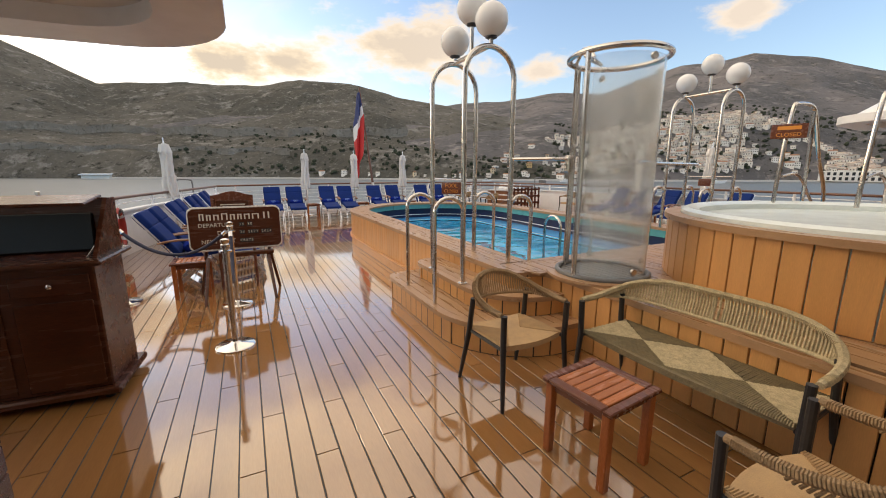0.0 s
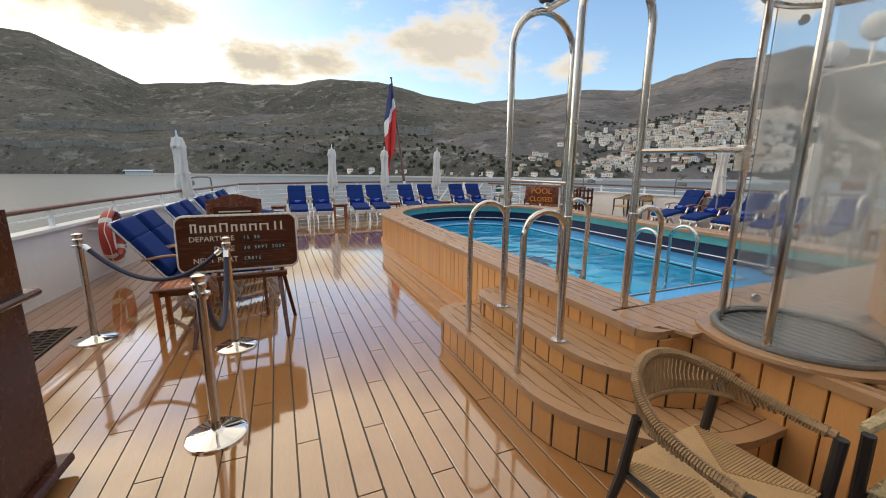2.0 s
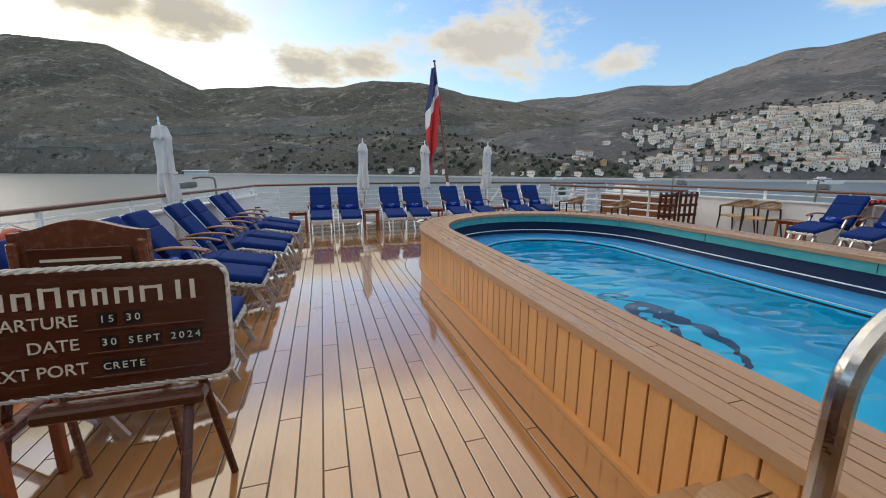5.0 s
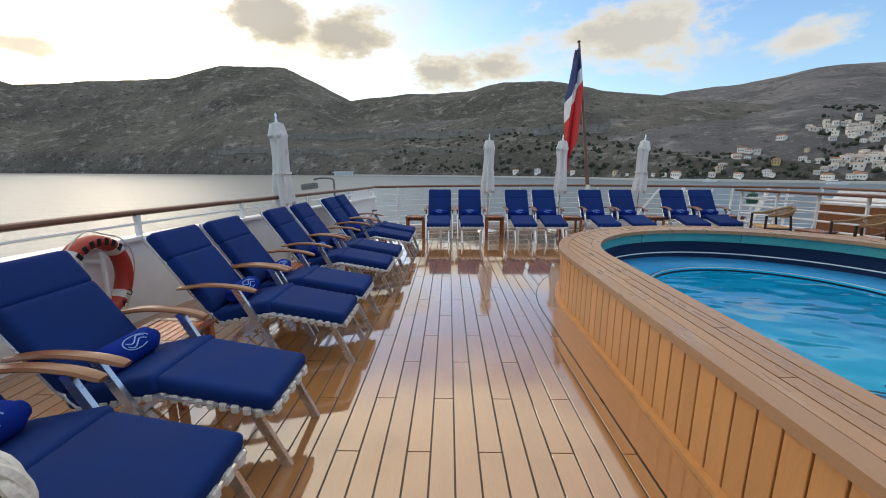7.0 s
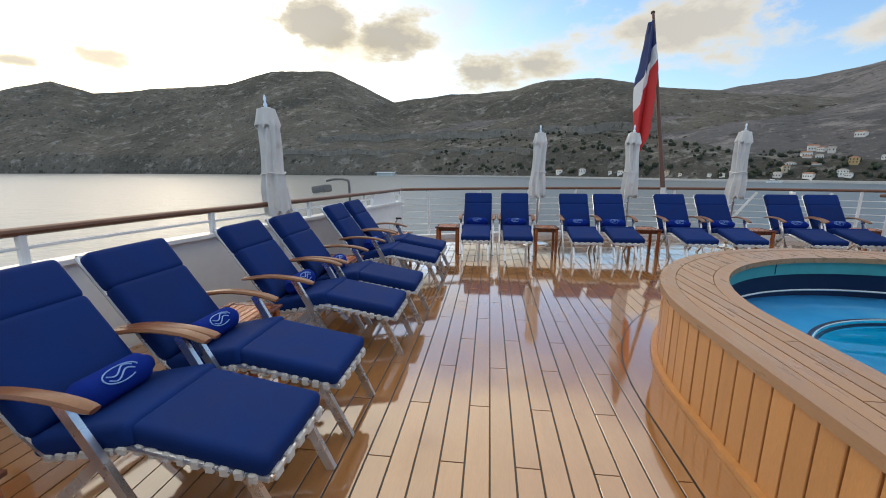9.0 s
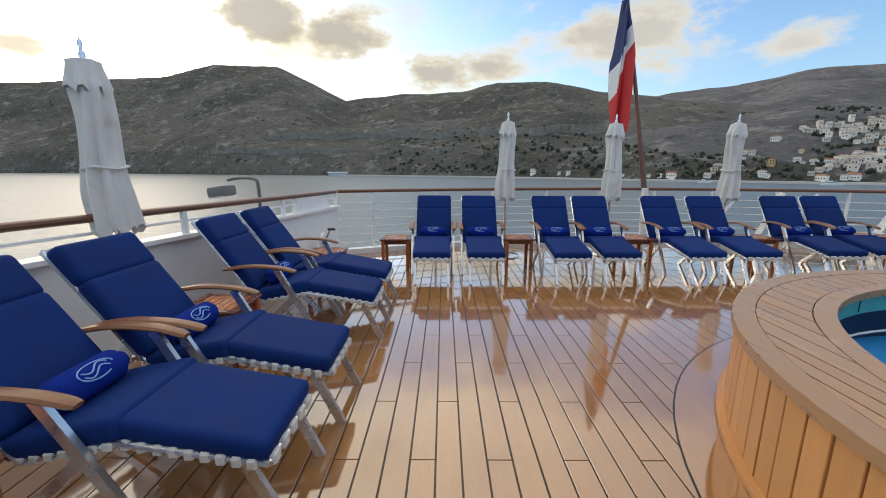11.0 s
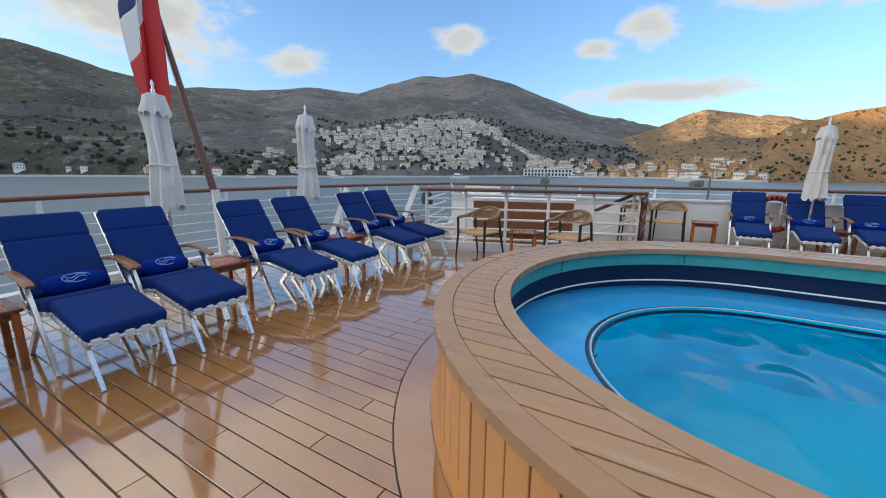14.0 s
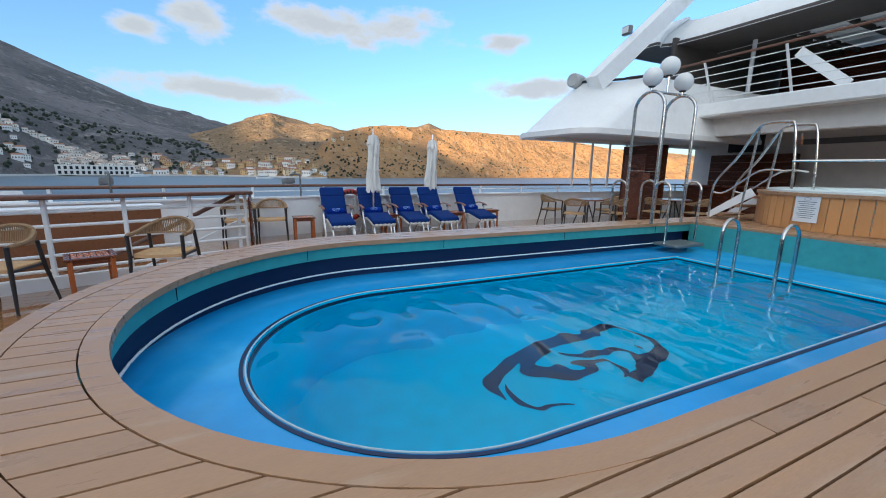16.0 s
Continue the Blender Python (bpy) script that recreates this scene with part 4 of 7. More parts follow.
def rope_seat(width, name, label, category, rope, seatmat, strands, group=""):
    """Faces -y; seat height 0.44, arms 0.65, back 0.80."""
    th = thing(name, label, category, group=group)
    hw = width / 2
    for s in (-1, 1):
        Geo().tube([(s * hw * 1.0, -0.245, 0.655), (s * (hw - 0.005), -0.24, 0.40), (s * (hw + 0.01), -0.27, 0.0)], [0.021, 0.02, 0.013], 10).obj("front_leg", M_black, th)
        Geo().tube([(s * (hw - 0.03), 0.14, 0.66), (s * (hw - 0.02), 0.17, 0.40), (s * (hw + 0.0), 0.26, 0.0)], [0.019, 0.02, 0.013], 10).obj("back_leg", M_black, th)
        Geo().tube([(s * (hw - 0.02), -0.24, 0.41), (s * (hw - 0.03), 0.16, 0.41)], 0.014, 8).obj("side_bar", M_black, th)
    # seat pad with rounded front and a weave meeting in a cross
    n = 14
    poly = [(-hw + 0.03, 0.20), (-hw + 0.02, -0.20)] + [(-hw + 0.02 + (2 * hw - 0.04) * i / n, -0.22 - 0.045 * math.sin(math.pi * i / n)) for i in range(n + 1)] + [(hw - 0.02, -0.20), (hw - 0.03, 0.20)]
    Geo().prism(poly, 0.40, 0.437).obj("seat", seatmat, th, "woven seat")
    seat_ = th.children[-1]
    # cords lying on the seat: side fans on a chair, diamonds on a bench
    if width < 0.8:
        g = Geo()
        m = 40
        for q in (-1, 1):
            for i in range(m):
                t = (i + 0.5) / m
                y = -0.235 + 0.43 * t
                reach = (1 - abs(2 * t - 1)) * (hw - 0.05) * 0.75 + 0.02
                g.tube([(q * (hw - 0.028), y, 0.438), (q * (hw - 0.03 - reach), y, 0.4385)], 0.0048, 5)
        kind_stuff(g.obj("seat_weave", seatmat, seat_, "cords woven into side fans"))
    else:
        lo, hi, mid = -0.232, 0.205, -0.0135
        hd, ex = (hi - lo) / 2, hw - 0.03
        g, rr = Geo(), random.Random(3)
        for i in range(44):
            v = (i + 0.5) / 44 * 2 - 1
            y = mid + v * hd
            for x0, x1 in ((-(1 - abs(v)) * 0.5 * ex, (1 - abs(v)) * 0.5 * ex), (ex * (0.5 + 0.5 * abs(v)), ex), (-ex, -ex * (0.5 + 0.5 * abs(v)))):
                g.tube([(x0 + rr.uniform(-.01, .01), y, 0.439), ((x0 + x1) / 2, y + rr.uniform(-.002, .002), 0.443), (x1 + rr.uniform(-.01, .01), y, 0.439)], 0.0056, 5)
        kind_stuff(g.obj("light_weave", M_seagrass, seat_, "pale cords forming diamonds"))
        g = Geo()
        for i in range(112):
            u = (i + 0.5) / 112 * 2 - 1
            inn = abs(1 - 2 * abs(u))
            for q in (-1, 1):
                g.tube([(u * ex, mid + q * (hd + 0.012), 0.425), (u * ex, mid + q * hd, 0.441), (u * ex + rr.uniform(-.003, .003), mid + q * hd * min(inn + 0.02, 0.97), 0.440)], 0.0058, 5)
        kind_stuff(g.obj("dark_weave", M_seagrass_dark, seat_, "darker cords between the diamonds"))
    # top hoop from arm to arm and lower back hoop
    K = 48

    def hoop(t, low):
        a = math.pi * t
        cx, sx = math.cos(a), math.sin(a)
        if width > 0.8:
            cx = math.copysign(abs(cx) ** 0.55, cx)
        x = -cx * hw * 1.03
        y = -0.23 + 0.50 * sx ** (0.55 if width < 0.8 else 0.42)
        z = (0.655 + 0.145 * sx ** 1.3) if not low else (0.645 - 0.02 * sx)
        return Vector((x, y if not low else y - 0.03 * sx, z))
    top = [hoop(i / K, False) for i in range(K + 1)]
    low = [hoop(i / K, True) for i in range(K + 1)]
    hoop_ = Geo().tube(top, 0.017, 8).obj("top_hoop", rope, th, "rope-wound back hoop")
    Geo().tube(low[7:-7], 0.011, 8).obj("lower_hoop", rope, th)
    ts_ = [i / 400 for i in range(401)]
    run = [0.0]
    for i in range(400):
        run.append(run[-1] + (hoop(ts_[i + 1], False) - hoop(ts_[i], False)).length)

    def even(u):
        """The hoop's parameter at the share u of its length."""
        return float(np.interp(u * run[-1], run, ts_))

    g = Geo()
    for i in range(strands * 4):
        t = even(0.012 + 0.976 * (i + 0.5) / (strands * 4))
        a = hoop(t, False)
        d = (hoop(min(1, t + 0.01), False) - hoop(max(0, t - 0.01), False)).normalized()
        u = d.orthogonal().normalized()
        w = d.cross(u)
        g.tube([a + (u * math.cos(q) + w * math.sin(q)) * 0.0185 for q in (k * math.pi / 3 for k in range(6))], 0.0055, 4, closed=True)
    for i in range(strands * 2 + 1):
        u = 0.02 + 0.96 * i / (strands * 2)
        t = even(u)
        a, b = hoop(t, False), hoop(t, True)
        if 0.12 < u < 0.88:
            mid = (a + b) / 2 + Vector((0, 0.012, 0))
            g.tube([a + Vector((0, 0, 0.014)), mid, b - Vector((0, 0, 0.008))], 0.0062 if width < 0.8 else 0.0078, 5)
    kind_stuff(g.obj("back_cord", rope, hoop_, "wound back cords"))
    return th


chair = rope_seat(0.56, "rope_armchair", "black-legged armchair with tan rope back and woven seat", "armchair", M_rope, M_seat, 34, "rope armchairs")
CHAIRS = [(0.72, -3.24, 4), (0.75, -5.03, 176), (6.22, 7.28, -105), (6.52, 5.95, -105), (9.55, 4.72, -95), (8.62, -2.35, 40), (9.05, -3.9, 150), (9.75, -2.5, -60), (8.3, -3.4, 100), (9.55, 5.3, -90),
          (7.62, -5.6, 90), (8.3, -4.92, 5)]
for i, (x, y, r) in enumerate(CHAIRS):
    if i:
        copy_thing(chair, pose(x, y, 0, 0, 0, r))
    else:
        chair.matrix_world = pose(x, y, 0, 0, 0, r)
bench = rope_seat(1.26, "rope_bench", "black-framed two-seat bench with seagrass rope back and woven seat", "bench", M_seagrass, M_seagrass_dark, 52)
bench.matrix_world = pose(1.40, -4.11, 0, 0, 0, -88)
cafe = thing("cafe_table", "dark round dining table beside the port bulwark", "table", (9.05, -3.1, 0), group="cafe tables")
Geo().lathe([(0.02, 0.70), (0.45, 0.71), (0.46, 0.725), (0.45, 0.745), (0.02, 0.745)], 28).obj("tabletop", M_tabwood, cafe)
for a in range(4):
    Geo().tube([(0.30 * math.cos(a * 1.571 + 0.7), 0.30 * math.sin(a * 1.571 + 0.7), 0), (0.05 * math.cos(a * 1.571 + 0.7), 0.05 * math.sin(a * 1.571 + 0.7), 0.71)], 0.016, 8).obj("leg", M_black, cafe)
copy_thing(cafe, pose(8.3, -5.62, 0, 0, 0, 20))


# ---------------------------------------------------------------- closed parasols
def parasol():
    th = thing("parasol", "closed off-white canvas parasol on a round steel foot", "parasol", group="closed parasols")
    Geo().lathe([(0.25, 0.0), (0.25, 0.018), (0.235, 0.03), (0.05, 0.04), (0.035, 0.05), (0.035, 0.22), (0.03, 0.23), (0.012, 0.23)], 28).obj("foot", M_chrome, th, "polished round foot plate")
    Geo().tube([(0, 0, 0.03), (0, 0, 2.20)], 0.019, 10).obj("pole", M_alu, th)
    Geo().lathe([(0.012, 2.14), (0.022, 2.20), (0.010, 2.23), (0.017, 2.275), (0.004, 2.31)], 12).obj("finial", M_alu, th)
    n, rows = 40, 26
    vs = []
    rnd = random.Random(4)
    ph = [rnd.uniform(0, 6.28) for _ in range(6)]
    for i in range(rows + 1):
        t = i / rows
        z = 2.17 - 1.18 * t
        r = 0.05 + 0.075 * min(1, t * 7) - 0.022 * math.sin(math.pi * min(1, t * 1.25)) + 0.035 * max(0, t - 0.6)
        for j in range(n):
            a = 2 * math.pi * j / n
            fold = 1 + 0.20 * math.sin(8 * a + ph[0] + 1.6 * t) * min(1, t * 5) + 0.10 * math.sin(5 * a + ph[1] - 3 * t) + 0.06 * math.sin(3 * a + ph[2] + 9 * t)
            dz = 0.0
            if t > 0.9:
                dz = -0.08 * (0.5 + 0.5 * math.sin(8 * a + ph[3])) * (t - 0.9) * 10
            vs.append((r * fold * math.cos(a) + 0.012 * math.sin(6 * t), r * fold * math.sin(a) + 0.012 * math.cos(5 * t), z + dz))
    f = [(i * n + j, i * n + (j + 1) % n, (i + 1) * n + (j + 1) % n, (i + 1) * n + j) for i in range(rows) for j in range(n)]
    f.append(tuple(range(n))[::-1])
    Geo().add(vs, f).obj("canopy", M_canvas, th, "furled canvas canopy with loose folds", sharp=70)
    can = th.children[-1]
    flap = []
    for i in range(9):
        for j in range(n):
            a = 2 * math.pi * j / n
            t = i / 8
            r = 0.100 + 0.026 * t + 0.022 * math.sin(8 * a + ph[4]) * t
            flap.append((r * math.cos(a), r * math.sin(a), 2.17 - 0.02 - 0.20 * t - 0.03 * math.sin(8 * a + ph[5]) * t))
    Geo().add(flap, [(i * n + j, i * n + (j + 1) % n, (i + 1) * n + (j + 1) % n, (i + 1) * n + j) for i in range(8) for j in range(n)]).obj("vent_flap", M_canvas, can, "draped top flap", sharp=70)
    Geo().tube([(0.135 * math.cos(a), 0.135 * math.sin(a), 1.42 + 0.01 * math.sin(3 * a)) for a in (2 * math.pi * k / 24 for k in range(24))], 0.011, 6, closed=True).obj("tie_strap", M_canvas, can)
    return th


par = parasol()
PARASOLS = [(-2.48, 5.86, -3, 10), (0.98, 9.35, 0, 0), (2.74, 9.50, 1.5, 60), (4.64, 9.48, -2, 130), (9.72, 2.60, 2, 200), (10.2, 1.0, 2, 250)]
for i, (x, y, tilt, rz) in enumerate(PARASOLS):
    m = pose(x, y, 0, 0, tilt * 0.7, rz)
    if i:
        copy_thing(par, m)
    else:
        par.matrix_world = m

# ---------------------------------------------------------------- flag and staff
staff = thing("flagstaff", "varnished wooden flagstaff leaning aft over the stern rail", "flagstaff", (3.66, 10.17, 0))
Geo().tube([(0, -0.06, 0.0), (0, 0.0, 1.1)], 0.055, 12).obj("socket", M_white, staff, "white steel socket")
Geo().tube([(0, 0.0, 1.0), (0, 1.55, 4.98)], [0.05, 0.03], 12).obj("pole", M_pole, staff)
Geo().lathe([(0.01, 0.0), (0.045, 0.02), (0.045, 0.05), (0.01, 0.07)], 14, m=pose(0, 1.56, 4.97, -21)).obj("truck", M_dark, staff)
Geo().tube([(0.12, 0.02, 0.05), (0.45, 0.12, 0.6), (0.05, 0.05, 1.0)], 0.025, 8).obj("brace", M_white, staff)


def flag_piece(name, mat, a0, a1, z_of, label):
    """A strip of the hanging cloth between the shares a0 and a1 of its width."""
    n, rows = 14, 40
    vs = []
    for i in range(rows + 1):
        t = i / rows
        for j in range(n + 1):
            s = a0 + (a1 - a0) * j / n
            z0, z1 = z_of(s)
            z = z0 + (z1 - z0) * t
            y = 11.42 - (4.7 - z) * 0.30 + 0.09 * math.sin(9 * s + 1.4 * z)
            width = 0.09 + 0.27 * min(1, (4.75 - z) / 1.3) - 0.12 * max(0, (2.4 - z) / 2)
            x = 3.60 - s * width - 0.10 * max(0, (3.6 - z)) + 0.035 * math.sin(17 * s + 2.1 * z)
            vs.append((x, y, z))
    o = Geo().add(vs, [(i * (n + 1) + j, i * (n + 1) + j + 1, (i + 1) * (n + 1) + j + 1, (i + 1) * (n + 1) + j) for i in range(rows) for j in range(n)]).obj(name, mat, ensign, label, sharp=180)
    so = o.modifiers.new("cloth", "SOLIDIFY")
    so.thickness = 0.006
    return o


ensign = thing("flag", "limp red, white and dark blue ensign hanging from the staff", "flag", (0, 0, 0))
flag_piece("canton", M_flagblue, 0.0, 1.0, lambda s: (4.72, 4.20 - 0.95 * s), "dark blue upper part")
flag_piece("white_band", M_flagwhite, 0.0, 1.0, lambda s: (4.20 - 0.95 * s, 3.85 - 1.15 * s), "white band")
flag_piece("red_field", M_red, 0.0, 1.0, lambda s: (3.85 - 1.15 * s, 2.55 - 1.7 * s), "red field")

# ---------------------------------------------------------------- barrier posts and ropes
POSTS = [(-1.13, -1.63), (-1.13, -0.36), (-2.33, 0.27)]
post0 = thing("barrier_post", "polished chrome barrier post on a round foot", "barrier post", (*POSTS[0], 0), group="barrier posts")
Geo().lathe([(0.165, 0.0), (0.165, 0.012), (0.15, 0.022), (0.05, 0.034), (0.028, 0.05)], 36).obj("foot", M_chrome, post0)
Geo().lathe([(0.026, 0.04), (0.026, 0.90), (0.036, 0.905), (0.036, 0.93), (0.028, 0.94), (0.036, 0.955), (0.036, 0.975), (0.012, 0.985)], 20).obj("tube", M_steel, post0)
Geo().lathe([(0.03, 0.86), (0.052, 0.865), (0.052, 0.88), (0.03, 0.885)], 20).obj("collar", M_chrome, post0)
for p in POSTS[1:]:
    copy_thing(post0, pose(*p, 0))
for (a, b), sag in (((POSTS[2], POSTS[1]), 0.28), ((POSTS[1], POSTS[0]), 0.42)):
    th = thing("barrier_rope", "navy twisted rope slung between two barrier posts", "rope", group="barrier ropes")
    A, B = Vector((*a, 0.87)), Vector((*b, 0.87))
    d = (B - A).normalized() * 0.055
    pts = []
    for i in range(25):
        t = i / 24
        p = (A + d).lerp(B - d, t)
        p.z -= sag * (1 - (2 * t - 1) ** 2)
        pts.append(p)
    Geo().tube(pts, 0.019, 10).obj("cord", M_navyrope, th)
    for e in (0, -1):
        Geo().tube([pts[e], pts[1 if e == 0 else -2] * 0.75 + pts[e] * 0.25], 0.024, 10).obj("ferrule", M_chrome, th)

# ---------------------------------------------------------------- departure board on its easel
easel = thing("departure_board", "mahogany departure board edged with white rope on an easel", "sign", (-1.08, 0.20, 0), rz=0)
BW, BH, BZ = 1.03, 0.51, 0.80
tilt = pose(0, 0, BZ, 90 - 6)
face = tilt @ pose(0, 0.035, 0)


def rounded(w, h, r, n=6):
    out = []
    for cx, cy, a in ((w / 2 - r, h / 2 - r, 0), (-w / 2 + r, h / 2 - r, 90), (-w / 2 + r, -h / 2 + r, 180), (w / 2 - r, -h / 2 + r, 270)):
        out += arc((cx, cy), r, a, a + 90, n)
    return out


Geo().prism(rounded(BW, BH, 0.07), -0.014, 0.014, face).obj("panel", M_mahog, easel)
brd = easel.children[-1]
edge_line = rounded(BW + 0.012, BH + 0.012, 0.075, 10)
rope_pts = []
for i in range(len(edge_line)):
    a, b = Vector(edge_line[i]), Vector(edge_line[(i + 1) % len(edge_line)])
    k = max(1, int((b - a).length / 0.012))
    rope_pts += [a.lerp(b, q / k) for q in range(k)]
for phase in (0, 2.094, 4.189):
    tw = [face @ Vector((p.x + 0.0, p.y + 0.008 * math.cos(i * 0.55 + phase), 0.008 * math.sin(i * 0.55 + phase))) for i, p in enumerate(rope_pts)]
    Geo().tube(tw, 0.0095, 6, closed=True).obj("rope_strand", M_whiterope, brd, "white twisted rope edging")
# the ship's name as plain bars, one for each letter
x = -0.40
for w, h in ((0.055, 0.085), (0.055, 0.07), (0.065, 0.07), (0.075, 0.085), (0.06, 0.07), (0.055, 0.07), (0.07, 0.07), (0.085, 0.07)):
    for k in (0, 1):
        Geo().box((x + (0.008 if k == 0 else w - 0.012), 0.185 - (0.085 - h) / 2, 0.016), (0.016, h, 0.004), 0, tilt).obj("name_bar", M_letters, brd)
    Geo().box((x + w / 2, 0.185 - (0.085 - h) / 2 + (h / 2 - 0.008), 0.016), (w * 0.7, 0.012, 0.004), 0, tilt).obj("name_bar", M_letters, brd)
    x += w + 0.022
for k in (0, 1):
    Geo().box((x + 0.035 + 0.055 * k, 0.185, 0.016), (0.018, 0.085, 0.004), 0, tilt).obj("numeral_bar", M_letters, brd)
for word, ly, lx, val in (("DEPARTURE", 0.08, -0.42, "15 30"), ("DATE", -0.02, -0.22, "30 SEPT 2024"), ("NEXT PORT", -0.125, -0.40, "CRETE")):
    text_mesh("lettering", word, 0.070, M_letters, brd, tilt @ pose(lx, ly, 0.0165))
    n = len(val)
    for q, part_ in enumerate(val.split(" ")):
        off = len(" ".join(val.split(" ")[:q])) + (1 if q else 0)
        Geo().box((0.03 + (off + len(part_) / 2) * 0.0315, ly, 0.016), (len(part_) * 0.0315, 0.052, 0.004), 0, tilt).obj("slide_tile", M_dark, brd, "black letter tiles")
        for r, ch in enumerate(part_):
            text_mesh("tile_letter", ch, 0.043, M_letters, brd, tilt @ pose(0.03 + (off + r + 0.5) * 0.0315, ly, 0.019), align="CENTER")
    Geo().box((0.20, ly - 0.045, 0.015), (0.44, 0.012, 0.010), 0.002, tilt).obj("groove_bead", M_mahog, brd)
for s in (-1, 1):
    Geo().tube([(s * 0.34, -0.08, 0.48), (s * 0.38, -0.50, 0.0)], [0.022, 0.018], 10).obj("front_leg", M_mahog, easel)
    Geo().tube([(s * 0.30, 0.06, 0.90), (s * 0.46, 0.04, 0.0)], [0.022, 0.017], 10).obj("back_leg", M_mahog, easel)
Geo().box((0.10, -0.07, 0.515), (0.62, 0.10, 0.055), 0.012).obj("ledge", M_mahog, easel, "wooden ledge that carries the panel")

nb = thing("notice_board", "wooden notice board with a scrolled top behind the easel", "sign", (-1.10, 0.29, 0))
prof = [(-0.24, 0.0), (0.24, 0.0), (0.24, 0.34)] + [(0.24 - 0.48 * i / 16, 0.345 + 0.05 * math.sin(math.pi * i / 16) ** 2) for i in range(17)] + [(-0.24, 0.34)]
Geo().prism(prof, -0.02, 0.02, pose(0, 0, 0.90, 90)).obj("panel", M_tabwood, nb)
Geo().box((0, -0.026, 1.06), (0.36, 0.01, 0.24), 0.003).obj("inset", M_mahog, nb)
for i in range(4):
    Geo().box((0, -0.033, 1.13 - 0.045 * i), (0.28 - 0.05 * (i % 2), 0.003, 0.012)).obj("line_of_writing", M_letters, nb)
for s in (-1, 1):
    Geo().box((s * 0.222, -0.03, 1.06), (0.035, 0.03, 0.30), 0.008).obj("stile", M_tabwood, nb)
    Geo().tube([(s * 0.20, 0.0, 0.92), (s * 0.21, 0.12, 0.0)], 0.018, 8).obj("leg", M_tabwood, nb)
Geo().box((0, 0.06, 0.45), (0.40, 0.03, 0.04), 0.005).obj("stretcher", M_tabwood, nb)

# ---------------------------------------------------------------- host desk and low cabinet
desk = thing("host_desk", "mahogany host desk with a raised lid and black screen", "desk", (-2.30, -1.90, 0), rz=-4)
Geo().box((0, 0, 0.52), (0.92, 0.50, 0.86), 0.01).obj("body", M_mahog, desk)
Geo().box((0, 0, 0.07), (1.02, 0.60, 0.05), 0.012).obj("plinth", M_mahog, desk)
Geo().box((0, 0, 0.965), (1.03, 0.60, 0.035), 0.012).obj("top_ledge", M_mahog, desk)
for s in (-1, 1):
    Geo().add([(s * 0.46 - 0.012, -0.22, 0.98), (s * 0.46 - 0.012, 0.24, 0.98), (s * 0.46 - 0.012, 0.24, 1.36), (s * 0.46 - 0.012, 0.10, 1.36),
               (s * 0.46 + 0.012, -0.22, 0.98), (s * 0.46 + 0.012, 0.24, 0.98), (s * 0.46 + 0.012, 0.24, 1.36), (s * 0.46 + 0.012, 0.10, 1.36)],
              [(0, 1, 2, 3), (7, 6, 5, 4), (0, 4, 5, 1), (1, 5, 6, 2), (2, 6, 7, 3), (3, 7, 4, 0)]).obj("cheek", M_mahog, desk)
    for q in (-1, 1):
        Geo().lathe([(0.0, 0.0), (0.028, 0.006), (0.03, 0.03), (0.012, 0.05)], 12, (s * 0.42, q * 0.22, 0)).obj("castor", M_dark, desk)
Geo().box((0, 0.19, 1.17), (0.90, 0.02, 0.38), 0.004).obj("back_panel", M_mahog, desk)
Geo().box((0, 0.06, 1.365), (0.95, 0.30, 0.022), 0.008, pose(0, 0, 0, 8)).obj("lid", M_mahog, desk)
Geo().box((0.0, 0.0, 1.13), (0.70, 0.03, 0.27), 0.008, pose(0, 0, 0, -8)).obj("screen", M_screen, desk, "black flat screen")
for x in (-0.23, 0.23):
    Geo().box((x, -0.255, 0.83), (0.40, 0.014, 0.13), 0.004).obj("drawer", M_mahog, desk)
    dw = desk.children[-1]
    Geo().lathe([(0.004, 0.0), (0.014, 0.012), (0.016, 0.022), (0.006, 0.03)], 12, m=pose(x, -0.262, 0.83, 90)).obj("knob", M_steel, dw)
    Geo().box((x, -0.255, 0.42), (0.40, 0.012, 0.60), 0.004).obj("door", M_mahog, desk)
Geo().tube([(0.40, -0.15, 0.985), (0.46, -0.02, 1.12)], 0.006, 6).obj("pen", M_alu, desk)
Geo().lathe([(0.006, 0.0), (0.014, 0.01), (0.014, 0.03), (0.006, 0.035)], 10, (0.12, 0.06, 1.38)).obj("lid_catch", M_alu, desk)
low = thing("service_cabinet", "low reddish wood cabinet with horizontal boards", "cabinet", (-2.42, -3.50, 0), rz=3)
Geo().box((0, 0, 0.44), (0.80, 0.80, 0.86), 0.008).obj("body", M_mahog, low)
Geo().box((0, 0, 0.89), (0.88, 0.88, 0.035), 0.01).obj("top", M_mahog, low)
for i in range(6):
    Geo().box((0.402, 0, 0.10 + 0.145 * i), (0.016, 0.78, 0.135), 0.004).obj("board", M_mahog, low)


# ---------------------------------------------------------------- lamp arches by the pool
def hoop_points(a, b, top, r=0.16, n=8):
    """Up at a, over in an arch, down at b; a and b are (x, y, z)."""
    a, b = Vector(a), Vector(b)
    d = Vector((b.x - a.x, b.y - a.y, 0))
    L = d.length
    d.normalize()
    R = L / 2
    pts = [a, Vector((a.x, a.y, top - R))]
    for i in range(1, n * 2):
        q = math.pi * i / (2 * n)
        pts.append(Vector((a.x, a.y, top - R)) + d * (R - R * math.cos(q)) + Vector((0, 0, R * math.sin(q))))
    return pts + [Vector((b.x, b.y, top - R)), b]


